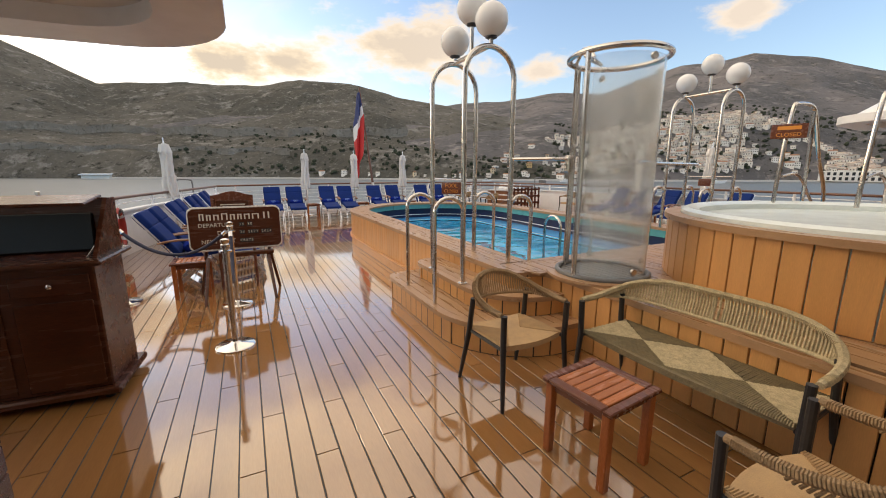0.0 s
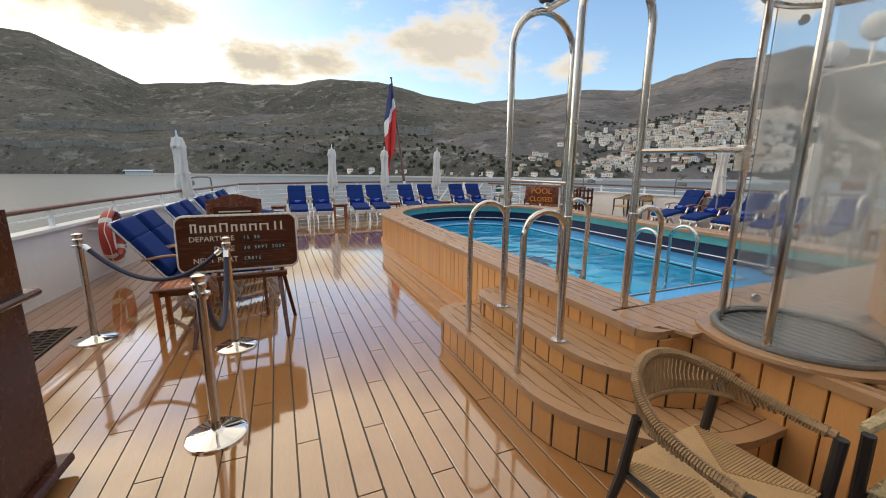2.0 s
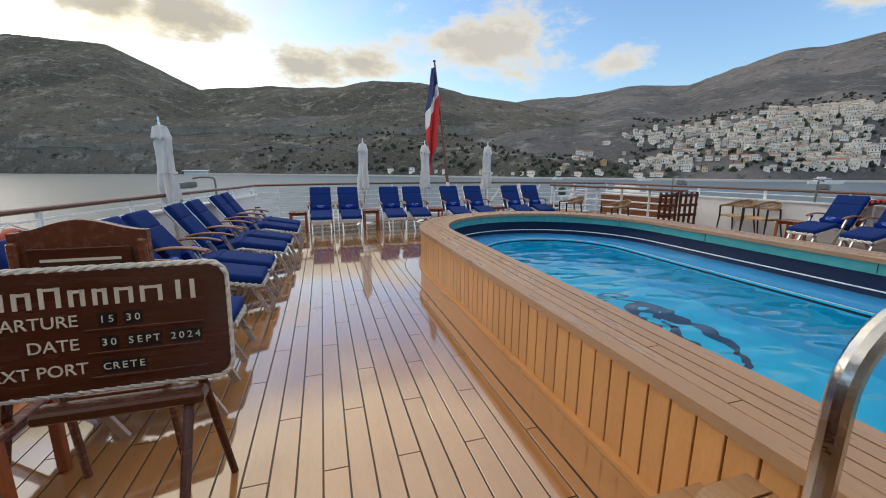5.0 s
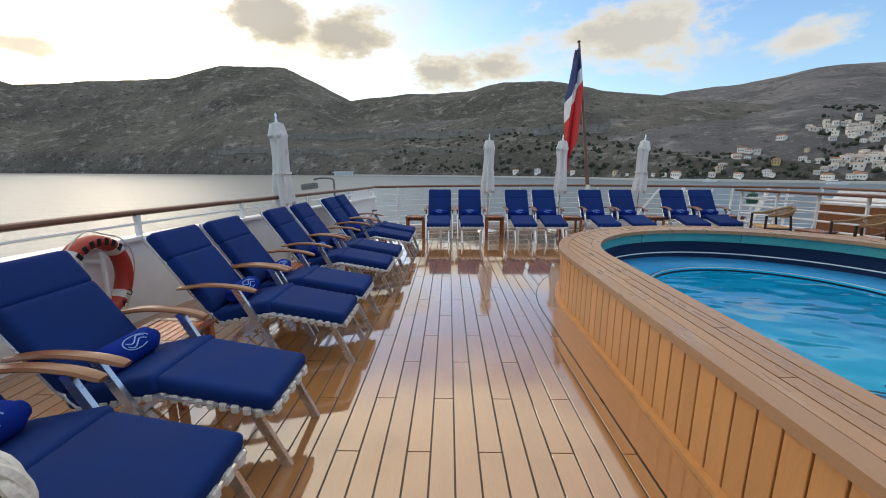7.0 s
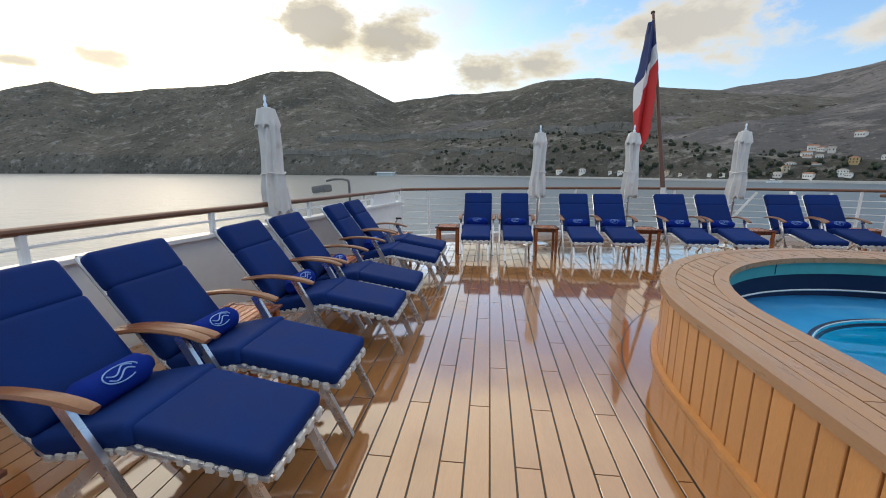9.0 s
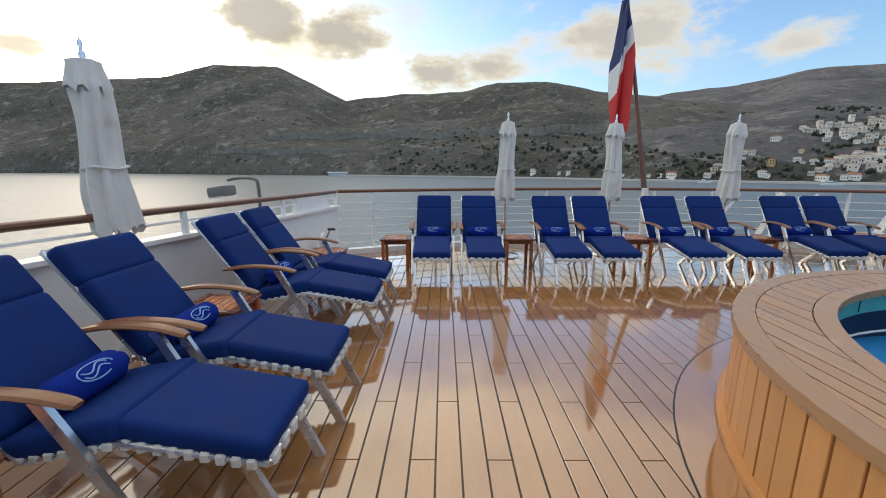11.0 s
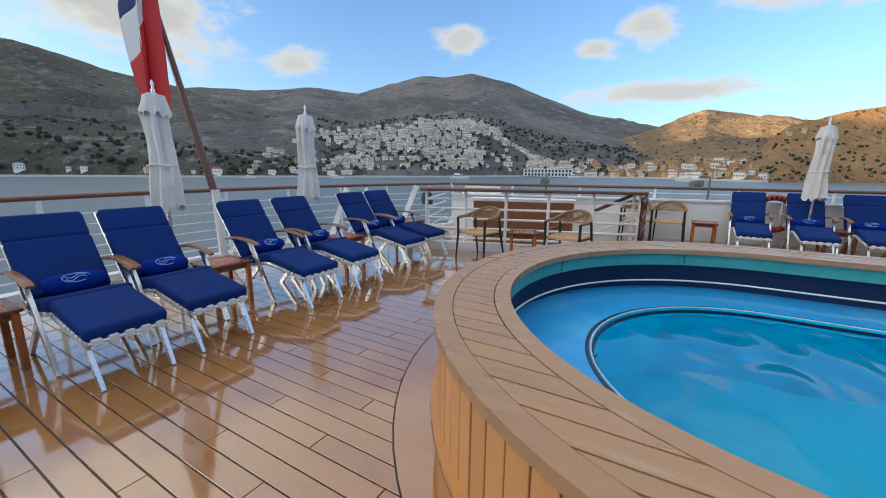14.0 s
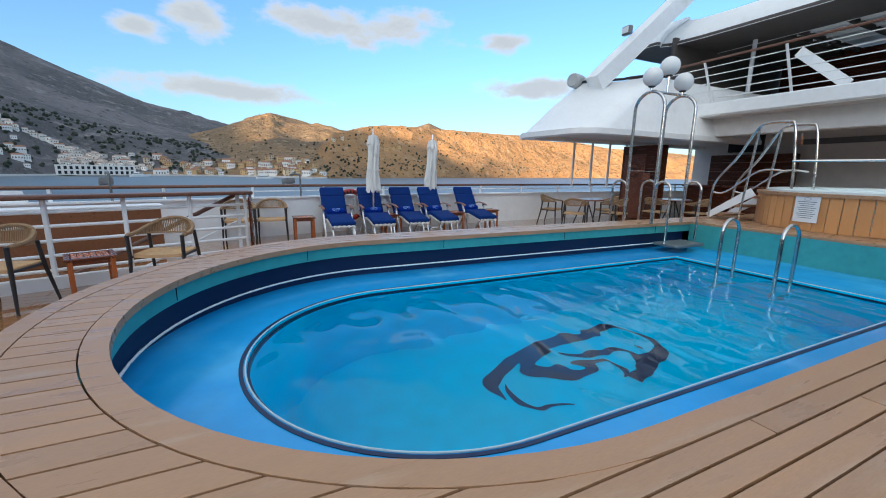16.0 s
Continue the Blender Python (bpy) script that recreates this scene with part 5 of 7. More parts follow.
def lamp_arches(mirror):
    f = (lambda x: x) if not mirror else (lambda x: 2 * CX - 0.23 - x)
    th = thing("lamp_arches", "steel tube arches over the pool steps carrying three opal globes", "lamp", group="lamp arches")
    za, zc, up_ = (0.26, 0.44, 0.0) if not mirror else (0.0, 0.0, 0.06)
    ya, yb = (-2.09, -1.38) if not mirror else (-1.815, -1.045)
    ym = (ya + yb) / 2
    for y in (ya, yb):
        Geo().tube(hoop_points((f(0.95), y, zc), (f(1.50), y, RIM), 2.69 + up_), 0.026, 12).obj("arch", M_steel, th)
        Geo().lathe([(0.05, 0), (0.05, 0.01), (0.028, 0.014)], 16, (f(0.95), y, zc)).obj("flange", M_steel, th)
        Geo().tube([Vector((f(0.65), y + 0.02, za))] + hoop_points((f(0.65), y + 0.02, za), (f(0.95), y, 1.22), 1.30)[1:-1], 0.020, 10).obj("hand_hoop", M_steel, th)
        Geo().tube(hoop_points((f(1.50), y, 1.22), (f(1.78), y, LEDGE + 0.14), 1.30), 0.020, 10).obj("pool_hoop", M_steel, th)
        Geo().tube([(f(1.225), y, 2.69 + up_), (f(1.225), y, 2.76 + up_)], 0.022, 10).obj("lamp_stem", M_steel, th)
        for x_, z_ in ((0.95, 1.24), (1.50, 1.24)):
            Geo().lathe([(0.027, -0.03), (0.031, -0.025), (0.031, 0.025), (0.027, 0.03)], 14, (f(x_), y, z_)).obj("weld_collar", M_steel, th)
    Geo().tube([(f(1.225), ya, 2.70 + up_), (f(1.225), yb, 2.70 + up_)], 0.022, 10).obj("cross_tube", M_steel, th)
    Geo().tube([(f(1.225), ym, 2.70 + up_), (f(1.225), ym, 2.97 + up_)], 0.022, 10).obj("lamp_stem", M_steel, th)
    for y, z in ((ya, 2.75 + up_), (yb, 2.75 + up_), (ym, 2.96 + up_)):
        Geo().lathe([(0.03, 0.0), (0.055, 0.012), (0.055, 0.03), (0.03, 0.04)], 18, (f(1.225), y, z)).obj("socket", M_black, th)
        sk = th.children[-1]
        prof = [(0.150 * math.sin(math.pi * (0.08 + 0.92 * i / 14)) + 0.002, 0.150 - 0.152 * math.cos(math.pi * (0.08 + 0.92 * i / 14))) for i in range(15)]
        Geo().lathe([(r, q + 0.015) for r, q in prof], 24, (f(1.225), y, z)).obj("globe", M_globe, sk, "unlit opal glass globe")
    Geo().tube([(f(0.95), ya, 1.47), (f(0.95), yb, 1.47)], 0.006, 6).obj("sign_chain", M_steel, th)
    return th


lamp_arches(False)
lamp_arches(True)


def hanging_sign(m, second, label):
    th = thing("closed_sign", label, "sign", group="closed signs")
    th.matrix_world = m
    Geo().box((0, 0, 0), (0.40, 0.025, 0.20), 0.02, seg=2).obj("panel", M_tabwood, th)
    if second:
        text_mesh("lettering", "POOL", 0.095, M_orange, th, pose(0, -0.014, 0.045, 90), align="CENTER")
    else:
        Geo().box((0, -0.014, 0.045), (0.26, 0.004, 0.05)).obj("word_bar", M_orange, th)
    text_mesh("lettering", "CLOSED", 0.075, M_orange, th, pose(0, -0.014, -0.05, 90), align="CENTER")
    for s in (-1, 1):
        Geo().tube([(s * 0.15, 0, 0.10), (s * 0.15, 0.0, 0.155)], 0.004, 5).obj("hook", M_steel, th)
    return th


hanging_sign(pose(0.995, -1.755, 1.375, 0, 0, -58) @ Matrix.Scale(0.60, 4), True, "small wooden sign hung between the steel arches")
hanging_sign(pose(2 * CX - 1.23, -1.43, 1.375, 0, 0, 100) @ Matrix.Scale(0.60, 4), True, "small wooden sign hung between the steel arches")


# ---------------------------------------------------------------- pool ladders
for x in (3.37, 4.02):
    th = thing("pool_rail", "bent steel grab rail standing in the pool's edge", "grab rail", group="pool rails")
    Geo().tube(hoop_points((x, -0.86, -0.25), (x, -0.50, -0.55), 0.86), 0.021, 12).obj("tube", M_steel, th)
    for y, z in ((-0.86, -0.2), (-0.50, -0.5)):
        Geo().tube([(x, y, z), (x, -0.92, z)], 0.018, 8).obj("wall_lug", M_steel, th)

# ---------------------------------------------------------------- shower tube
SH = (2.02, -2.86)
shower = thing("shower", "round clear shower screen framed in steel tube", "shower", (*SH, PLAT))
R = 0.40
circle = arc((0, 0), R, 0, 360, 48)[:-1]
Geo().band(arc((0, 0), R + 0.10, 0, 360, 48)[:-1], arc((0, 0), R + 0.005, 0, 360, 48)[:-1], 0.0, 0.022, closed=True).obj("base_ring", M_teak, shower)
Geo().lathe([(R, 0.002), (R, 0.008), (0.02, 0.008)], 48).obj("tray", M_dark, shower, "dark slatted shower tray")
for i in range(11):
    xx = -0.34 + i * 0.068
    L = math.sqrt(max(0.01, (R - 0.03) ** 2 - xx * xx))
    Geo().box((xx, 0, 0.018), (0.056, 2 * L, 0.014), 0.003).obj("tray_slat", M_greydark, shower)
for z, mt in ((0.035, M_greydark), (1.90, M_steel)):
    Geo().tube([(*p, z) for p in circle], 0.024, 10, closed=True).obj("ring_tube", mt, shower)
for a in (98, 187):
    Geo().tube([(R * math.cos(radians(a)), R * math.sin(radians(a)), 0.02), (R * math.cos(radians(a)), R * math.sin(radians(a)), 1.90)], 0.022, 10).obj("upright", M_steel, shower)
glass = Geo()
ga = arc((0, 0), R - 0.03, -168, 94, 40)
glass.band(ga, arc((0, 0), R - 0.035, -168, 94, 40), 0.05, 1.86)
gl = glass.obj("screen", M_acrylic, shower, "curved clear acrylic screen")
gl.visible_shadow = False
for a in (-100, -20, 60):
    for z in (0.11, 1.82):
        Geo().lathe([(0.028, -0.01), (0.028, 0.012)], 14, m=pose(R * math.cos(radians(a)), R * math.sin(radians(a)), z, 90, 0, a + 90)).obj("clamp", M_steel, shower)
Geo().tube([(-0.12, 0.36, 0.02), (-0.12, 0.36, 1.93), (-0.14, 0.27, 2.02), (-0.18, 0.15, 2.0), (-0.20, 0.08, 1.90)], 0.016, 10).obj("riser_pipe", M_steel, shower)
Geo().lathe([(0.02, 0.0), (0.09, -0.02), (0.09, -0.035), (0.02, -0.03)], 20, m=pose(-0.20, 0.07, 1.90, 25, 20)).obj("shower_head", M_steel, shower)
Geo().box((-0.13, 0.37, 1.02), (0.07, 0.06, 0.16), 0.01).obj("mixer", M_steel, shower)
Geo().tube([(-0.12, 0.36, 1.07), (-0.30, 0.42, 1.07), (-0.52, 0.76, 1.07)], 0.016, 8).obj("tie_bar", M_steel, shower)
Geo().tube([(R, 0.0, 1.04), (1.2, 0.35, 1.04), (2.2, 0.55, 1.04)], 0.018, 8).obj("guard_rail", M_steel, shower)

# ---------------------------------------------------------------- spa rails, sign and notice
for y, flip in ((-3.05, 1), (-3.75, 1)):
    th = thing("spa_handrail", "bent steel handrail of the spa stair", "handrail", group="spa handrails")
    Geo().tube(smooth_line([(5.75, y, 0.62), (5.72, y, 1.25), (5.40, y, 1.72), (5.14, y, 2.20), (5.00, y, 2.30), (4.72, y, 2.30), (4.60, y, 2.22), (4.52, y, 1.6), (4.50, y, 1.2)], 5), 0.021, 10).obj("rail_tube", M_steel, th)
    Geo().tube([(5.22, y, 0.60), (5.10, y, 2.24)], 0.02, 10).obj("upright", M_steel, th)
    Geo().tube(smooth_line([(5.72, y, 1.1), (5.5, y, 1.12), (5.0, y, 1.5), (4.6, y, 1.5)], 5), 0.016, 8).obj("lower_tube", M_steel, th)
spast = thing("spa_stair", "white steel stair up to the spa", "stair", (5.30, -3.4, PLAT - 0.02))
for i in range(3):
    Geo().box((0.30 - 0.22 * i, 0, 0.10 + 0.18 * i), (0.26, 0.66, 0.035), 0.006).obj("tread", M_teak, spast)
for s in (-1, 1):
    Geo().add([(0.46, s * 0.35, 0.02), (0.50, s * 0.35, 0.12), (-0.2, s * 0.35, 0.62), (-0.3, s * 0.35, 0.50), (0.46, s * 0.33, 0.02), (0.50, s * 0.33, 0.12), (-0.2, s * 0.33, 0.62), (-0.3, s * 0.33, 0.50)],
              [(0, 1, 2, 3), (7, 6, 5, 4), (0, 4, 5, 1), (1, 5, 6, 2), (2, 6, 7, 3), (3, 7, 4, 0)]).obj("stringer", M_white, spast)
hanging_sign(pose(4.50, -3.09, 1.99, 0, 0, -69) @ Matrix.Scale(0.78, 4), False, "small brown wooden sign hung over the spa")
notice = thing("pool_notice", "white printed pool notice on the spa's boards", "notice", (JC[0] + (JR + 0.012) * math.cos(radians(78)), JC[1] + (JR + 0.012) * math.sin(radians(78)), PLAT + 0.13), rz=168)
Geo().box((0, 0, 0.2), (0.34, 0.008, 0.40), 0.002).obj("sheet", M_paper, notice)
sh = notice.children[-1]
for i in range(9):
    Geo().box((0, -0.006, 0.31 - 0.03 * i), (0.26 - 0.04 * (i % 3), 0.002, 0.009)).obj("line_of_writing", M_ink, sh)
Geo().tube([(0.045 * math.cos(a), -0.006, 0.355 + 0.02 * math.sin(a)) for a in (2 * math.pi * k / 16 for k in range(16))], 0.003, 5, closed=True).obj("crest", M_ink, sh)

# ---------------------------------------------------------------- slanting white stays outside the stern rail
for x, y in ((6.07, 10.03), (8.06, 9.80), (2 * CX - 6.07, 10.03)):
    th = thing("rail_stay", "flat white steel stay leaning out from the stern rail", "stay", group="rail stays")
    bar(Geo(), (x, y, 1.02), (x - 0.03, y + 0.50, -0.06), w=0.13, t=0.02).obj("flat_bar", M_white, th)
    Geo().box((x, y, 1.0), (0.05, 0.08, 0.05), 0.008).obj("clip", M_white, th)

# ---------------------------------------------------------------- lifebuoy, floodlights, cloth, grating
ring = thing("lifebuoy", "red lifebuoy with white bands hung on the bulwark", "lifebuoy", (-2.93, 2.90, 0.58), rz=4)
RM = pose(0, 0, 0, 0, 90)
Geo().tube([RM @ Vector((0.31 * math.cos(a), 0.31 * math.sin(a), 0)) for a in (2 * math.pi * k / 40 for k in range(40))], 0.075, 14, closed=True, flat=0.75).obj("buoy", M_ring, ring)
buoy = ring.children[-1]
for a in (45, 135, 225, 315):
    Geo().tube([RM @ Vector((0.31 * math.cos(radians(a + q)), 0.31 * math.sin(radians(a + q)), 0)) for q in (-7, 0, 7)], 0.078, 14, flat=0.76).obj("band", M_web, buoy, "white reflective band")
for ch, a in zip("NASSAU", (-50, -30, -10, 10, 30, 50)):
    text_mesh("lettering", ch, 0.085, M_dark, buoy, Matrix.Rotation(radians(a), 4, "X") @ pose(0.078, 0, -0.31, 90, 0, 90), align="CENTER")
for a in (-42, -28, -14, 0, 14, 28, 42):
    Geo().box((0, 0, 0), (0.006, 0.035, 0.06), 0, Matrix.Rotation(radians(a), 4, "X") @ pose(0.076, 0, 0.31)).obj("letter_bar", M_dark, buoy)
for y in (-0.10, 0.12):
    Geo().box((-0.02, y, -0.06), (0.03, 0.03, 0.52), 0.005).obj("bracket", M_white, ring, "white bracket bar")
    Geo().box((-0.13, y, 0.12), (0.24, 0.03, 0.03), 0.005).obj("bracket_arm", M_white, ring)
line = [RM @ Vector((0.40 * math.cos(a) + 0.02 * math.sin(5 * a), 0.40 * math.sin(a), 0.03 + 0.02 * math.sin(4 * a))) for a in (2 * math.pi * k / 40 for k in range(40))]
Geo().tube(line, 0.006, 6, closed=True).obj("grab_line", M_whiterope, ring)
copy_thing(ring, pose(10.14, 3.03, 0.62, 0, 0, 184))


def floodlight(m):
    th = thing("floodlight", "grey deck floodlight on a bent steel arm at the rail", "floodlight", group="floodlights")
    th.matrix_world = m
    Geo().tube(smooth_line([(0, 0, 0.0), (0, 0, 0.42), (-0.06, 0, 0.50), (-0.3, 0, 0.51), (-0.48, 0, 0.48)], 5), 0.02, 8).obj("arm", M_greydark, th)
    Geo().box((-0.55, 0, 0.42), (0.30, 0.20, 0.13), 0.035, pose(0, 0, 0, 0, -8), seg=2).obj("housing", M_greydark, th)
    Geo().box((-0.60, 0, 0.36), (0.22, 0.16, 0.02), 0.004, pose(0, 0, 0, 0, -8)).obj("lens", M_globe, th)
    return th


floodlight(pose(-2.28, 7.7, 0.80, 0, 0, -20))
floodlight(pose(9.45, 7.2, 0.80, 0, 0, 200))
floodlight(pose(10.1, 4.1, 0.80, 0, 0, 200))
cl = thing("deck_cloth", "crumpled blue cloth hanging over the starboard rail", "cloth", (-3.36, -0.35, 1.08))
vs = []
for i in range(13):
    for j in range(9):
        u, v = i / 12, j / 8
        vs.append((0.07 + 0.03 * math.sin(9 * u + 4 * v) + 0.05 * v, -0.20 + 0.40 * u * (1 - 0.35 * v) + 0.05 * v, -0.36 * v + 0.03 * math.sin(7 * u + 1)))
o = Geo().add(vs, [(i * 9 + j, i * 9 + j + 1, (i + 1) * 9 + j + 1, (i + 1) * 9 + j) for i in range(12) for j in range(8)]).obj("folds", M_cloth, cl, sharp=180)
o.modifiers.new("cloth", "SOLIDIFY").thickness = 0.012
gr = thing("deck_grating", "dark perforated drain grating beside the bulwark", "grating", (-2.78, -0.5, 0.0), rz=0)
for i in range(4):
    Geo().box((-0.15 + 0.1 * i, 0, 0.006), (0.02, 2.4, 0.012)).obj("bar", M_dark, gr)
for i in range(34):
    Geo().box((0, -1.17 + 0.0709 * i, 0.006), (0.32, 0.02, 0.010)).obj("cross_bar", M_dark, gr)

mc = thing("rail_crank", "white crank fitting standing by the bulwark's stern corner", "fitting", (-1.74, 8.45, 0))
Geo().box((0, 0, 0.012), (0.16, 0.16, 0.024), 0.004).obj("base_plate", M_grey, mc)
Geo().tube([(0, 0, 0.02), (0, 0, 0.50)], 0.026, 10).obj("post", M_white, mc)
Geo().lathe([(0.02, -0.03), (0.095, -0.025), (0.11, 0.0), (0.095, 0.025), (0.02, 0.03)], 20, m=pose(-0.03, 0, 0.42, 0, 90)).obj("drum", M_white, mc)
Geo().tube([(0.02, 0, 0.44), (0.10, -0.05, 0.58), (0.10, -0.16, 0.60)], 0.014, 8).obj("crank_arm", M_grey, mc)
Geo().tube([(0.10, -0.16, 0.60), (0.20, -0.16, 0.60)], 0.017, 8).obj("crank_grip", M_black, mc)

# ---------------------------------------------------------------- stairwell rails on the port quarter
A, B = Vector((6.42, 8.45, 0)), Vector((7.50, 5.12, 0))
well = thing("stair_rail", "white bar railing with wide wood cap round the stairwell", "railing", group="deck rails")
d = (B - A).normalized()
ang = math.degrees(math.atan2(d.y, d.x))
mid = (A + B) / 2
Geo().box((0, 0, 1.06), ((B - A).length + 0.16, 0.30, 0.05), 0.012, pose(mid.x, mid.y, 0, 0, 0, ang)).obj("cap_board", M_cap, well, "wide varnished cap board")
for z in (0.22, 0.39, 0.56, 0.73, 0.89):
    Geo().tube([(A.x, A.y, z), (B.x, B.y, z)], 0.02, 8).obj("bar", M_white, well)
for i in range(6):
    p = A.lerp(B, i / 5)
    Geo().box((p.x, p.y, 0.52), (0.045, 0.045, 1.04), 0.006).obj("post", M_white, well)
Geo().box((mid.x, mid.y, 0.07), ((B - A).length, 0.08, 0.16), 0.006, Matrix.Translation((mid.x, mid.y, 0)) @ Matrix.Rotation(radians(ang), 4, "Z") @ Matrix.Translation((-mid.x, -mid.y, 0))).obj("curb", M_white, well)
E2 = Vector((7.95, 8.95, 0))
for z in (0.22, 0.39, 0.56, 0.73, 0.89):
    Geo().tube([(A.x, A.y, z), (E2.x, E2.y, z)], 0.014, 8).obj("bar", M_white, well)
gate = thing("stair_gate", "dark wooden lattice gate standing open at the stairhead", "gate", (6.80, 5.05, 0))
for k in (0, 1):
    for q in range(4):
        Geo().box((0.06 + 0.56 * k + 0.15 * q, 0, 0.53), (0.065, 0.022, 1.0), 0.005).obj("upright", M_mahog, gate)
    for q in range(5):
        Geo().box((0.285 + 0.56 * k, -0.004, 0.10 + 0.215 * q), (0.52, 0.034, 0.06), 0.004).obj("slat", M_mahog, gate)
hand = thing("stair_handrail", "wooden handrail and white rails sloping down the stairwell", "handrail", (0, 0, 0))
Geo().tube([(7.62, 5.25, 1.02), (7.05, 7.6, -0.2)], 0.03, 10).obj("wood_rail", M_cap, hand)
Geo().tube([(7.68, 5.25, 0.62), (7.12, 7.6, -0.5)], 0.014, 8).obj("lower_bar", M_white, hand)
Geo().box((7.60, 5.22, 0.52), (0.05, 0.05, 1.04), 0.006).obj("newel", M_white, hand)
hb = thing("stair_housing", "varnished plywood housing behind the stairwell", "housing", (8.35, 7.35, 0), rz=ang)
Geo().box((0, 0, 0.40), (2.0, 0.30, 0.80), 0.01).obj("panel", M_arm, hb)
Geo().box((0, 0, 0.815), (2.06, 0.36, 0.03), 0.006).obj("top", M_white, hb)
gc = thing("covered_fitting", "small fitting under a dark green cover by the stair rail", "cover", (6.85, 8.72, 0.0))
Geo().tube([(0, 0, 0), (0, 0, 0.8)], 0.03, 8).obj("stand", M_white, gc)
Geo().lathe([(0.02, 1.0), (0.09, 0.96), (0.12, 0.85), (0.10, 0.75), (0.03, 0.74)], 14).obj("cover", plain("green_cover", (0.03, 0.09, 0.07), 0.7), gc)
# slanted white gate posts of the stern rail
for x in (5.05, 6.35):
    th = thing("stern_brace", "slanting white steel strut of the stern rail", "strut", group="stern struts")
    Geo().tube([(x, stern(x) - 0.10, 0.09), (x + 0.75, stern(x) + 0.03, 0.98)], 0.035, 4).obj("strut", M_white, th)

# ---------------------------------------------------------------- upper works
up = thing("upper_deck", "white upper deck with railing over the after deck", "deck", (0, 0, 0))
Geo().box((CX, -10.3, 3.17), (14.4, 8.0, 0.34), 0.03).obj("slab", M_white, up)
Geo().box((CX, -7.05, 2.74), (11.4, 0.30, 0.50), 0.02).obj("deep_beam", M_deckhead, up, "grey-white beam under the deck edge")
Geo().box((CX, -10.3, 2.985), (14.2, 7.9, 0.02)).obj("deckhead", M_deckhead, up, "grey-white deckhead")
for i in range(8):
    x = -2.6 + i * 1.78
    Geo().tube([(x, -6.40, 3.28), (x + 0.0, -5.85, 4.30)], 0.03, 8).obj("rail_post", M_white, up)
for i in range(5):
    Geo().tube([(-3.2, -6.31 + 0.095 * i, 3.45 + 0.18 * i), (10.4, -6.31 + 0.095 * i, 3.45 + 0.18 * i)], 0.012, 8).obj("rail_bar", M_white, up)
Geo().tube([(-3.2, -5.84, 4.32), (10.4, -5.84, 4.32)], 0.028, 8).obj("top_rail", M_cap, up)
# roof with rounded after corners, open over the middle under a pergola of thin beams
aft = [(CX - 8.3, -7.1), (CX - 6.9, -7.0), (CX - 5.8, -7.6), (CX + 5.8, -7.6), (CX + 6.9, -7.0), (CX + 8.3, -7.1)]
roof = [(CX - 8.3, -9.6)] + [tuple(p) for p in smooth_line(aft, 4)] + [(CX + 8.3, -9.6)]
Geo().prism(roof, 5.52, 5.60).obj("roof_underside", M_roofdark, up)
nr_ = len(roof)
low_r, mid_r, top_r = ([(CX + (px - CX) * k, py - d if py > -9 else py, z) for px, py in roof] for k, d, z in ((1.0, 0.0, 5.5), (0.985, 0.25, 5.95), (0.95, 0.8, 6.35)))
Geo().add(low_r + mid_r + top_r, [(j * nr_ + i, j * nr_ + (i + 1) % nr_, (j + 1) * nr_ + (i + 1) % nr_, (j + 1) * nr_ + i) for j in range(2) for i in range(nr_)] + [tuple(range(2 * nr_, 3 * nr_))]).obj("sun_roof", M_white, up, "white flared roof edge", sharp=30)
for sx in (-1, 1):
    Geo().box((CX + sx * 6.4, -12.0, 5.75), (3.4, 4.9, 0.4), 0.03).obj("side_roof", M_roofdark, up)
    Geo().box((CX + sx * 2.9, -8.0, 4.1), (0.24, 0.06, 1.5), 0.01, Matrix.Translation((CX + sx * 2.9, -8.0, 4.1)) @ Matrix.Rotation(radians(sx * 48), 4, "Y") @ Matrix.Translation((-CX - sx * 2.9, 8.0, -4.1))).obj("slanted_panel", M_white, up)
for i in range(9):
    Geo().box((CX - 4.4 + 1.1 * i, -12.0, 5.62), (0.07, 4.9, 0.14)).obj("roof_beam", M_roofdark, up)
for i in range(5):
    Geo().box((CX, -10.4 - 0.95 * i, 5.70), (9.6, 0.06, 0.10)).obj("roof_beam", M_white, up)
for x in (CX - 5.2, CX - 1.7, CX + 1.7, CX + 5.2):
    Geo().tube([(x, -9.2, 3.28), (x, -9.2, 5.55)], 0.06, 10).obj("pillar", M_white, up)
for sx in (-1, 1):
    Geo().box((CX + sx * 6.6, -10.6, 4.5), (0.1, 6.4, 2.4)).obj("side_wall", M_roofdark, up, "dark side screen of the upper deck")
Geo().box((CX, -12.05, 5.82), (9.6, 4.8, 0.03)).obj("canopy_panel", M_white, up, "pale canopy over the pergola beams")
Geo().box((CX, -13.6, 4.45), (13.0, 0.1, 2.4)).obj("upper_wall", M_mahog, up, "dark panelled upper wall")
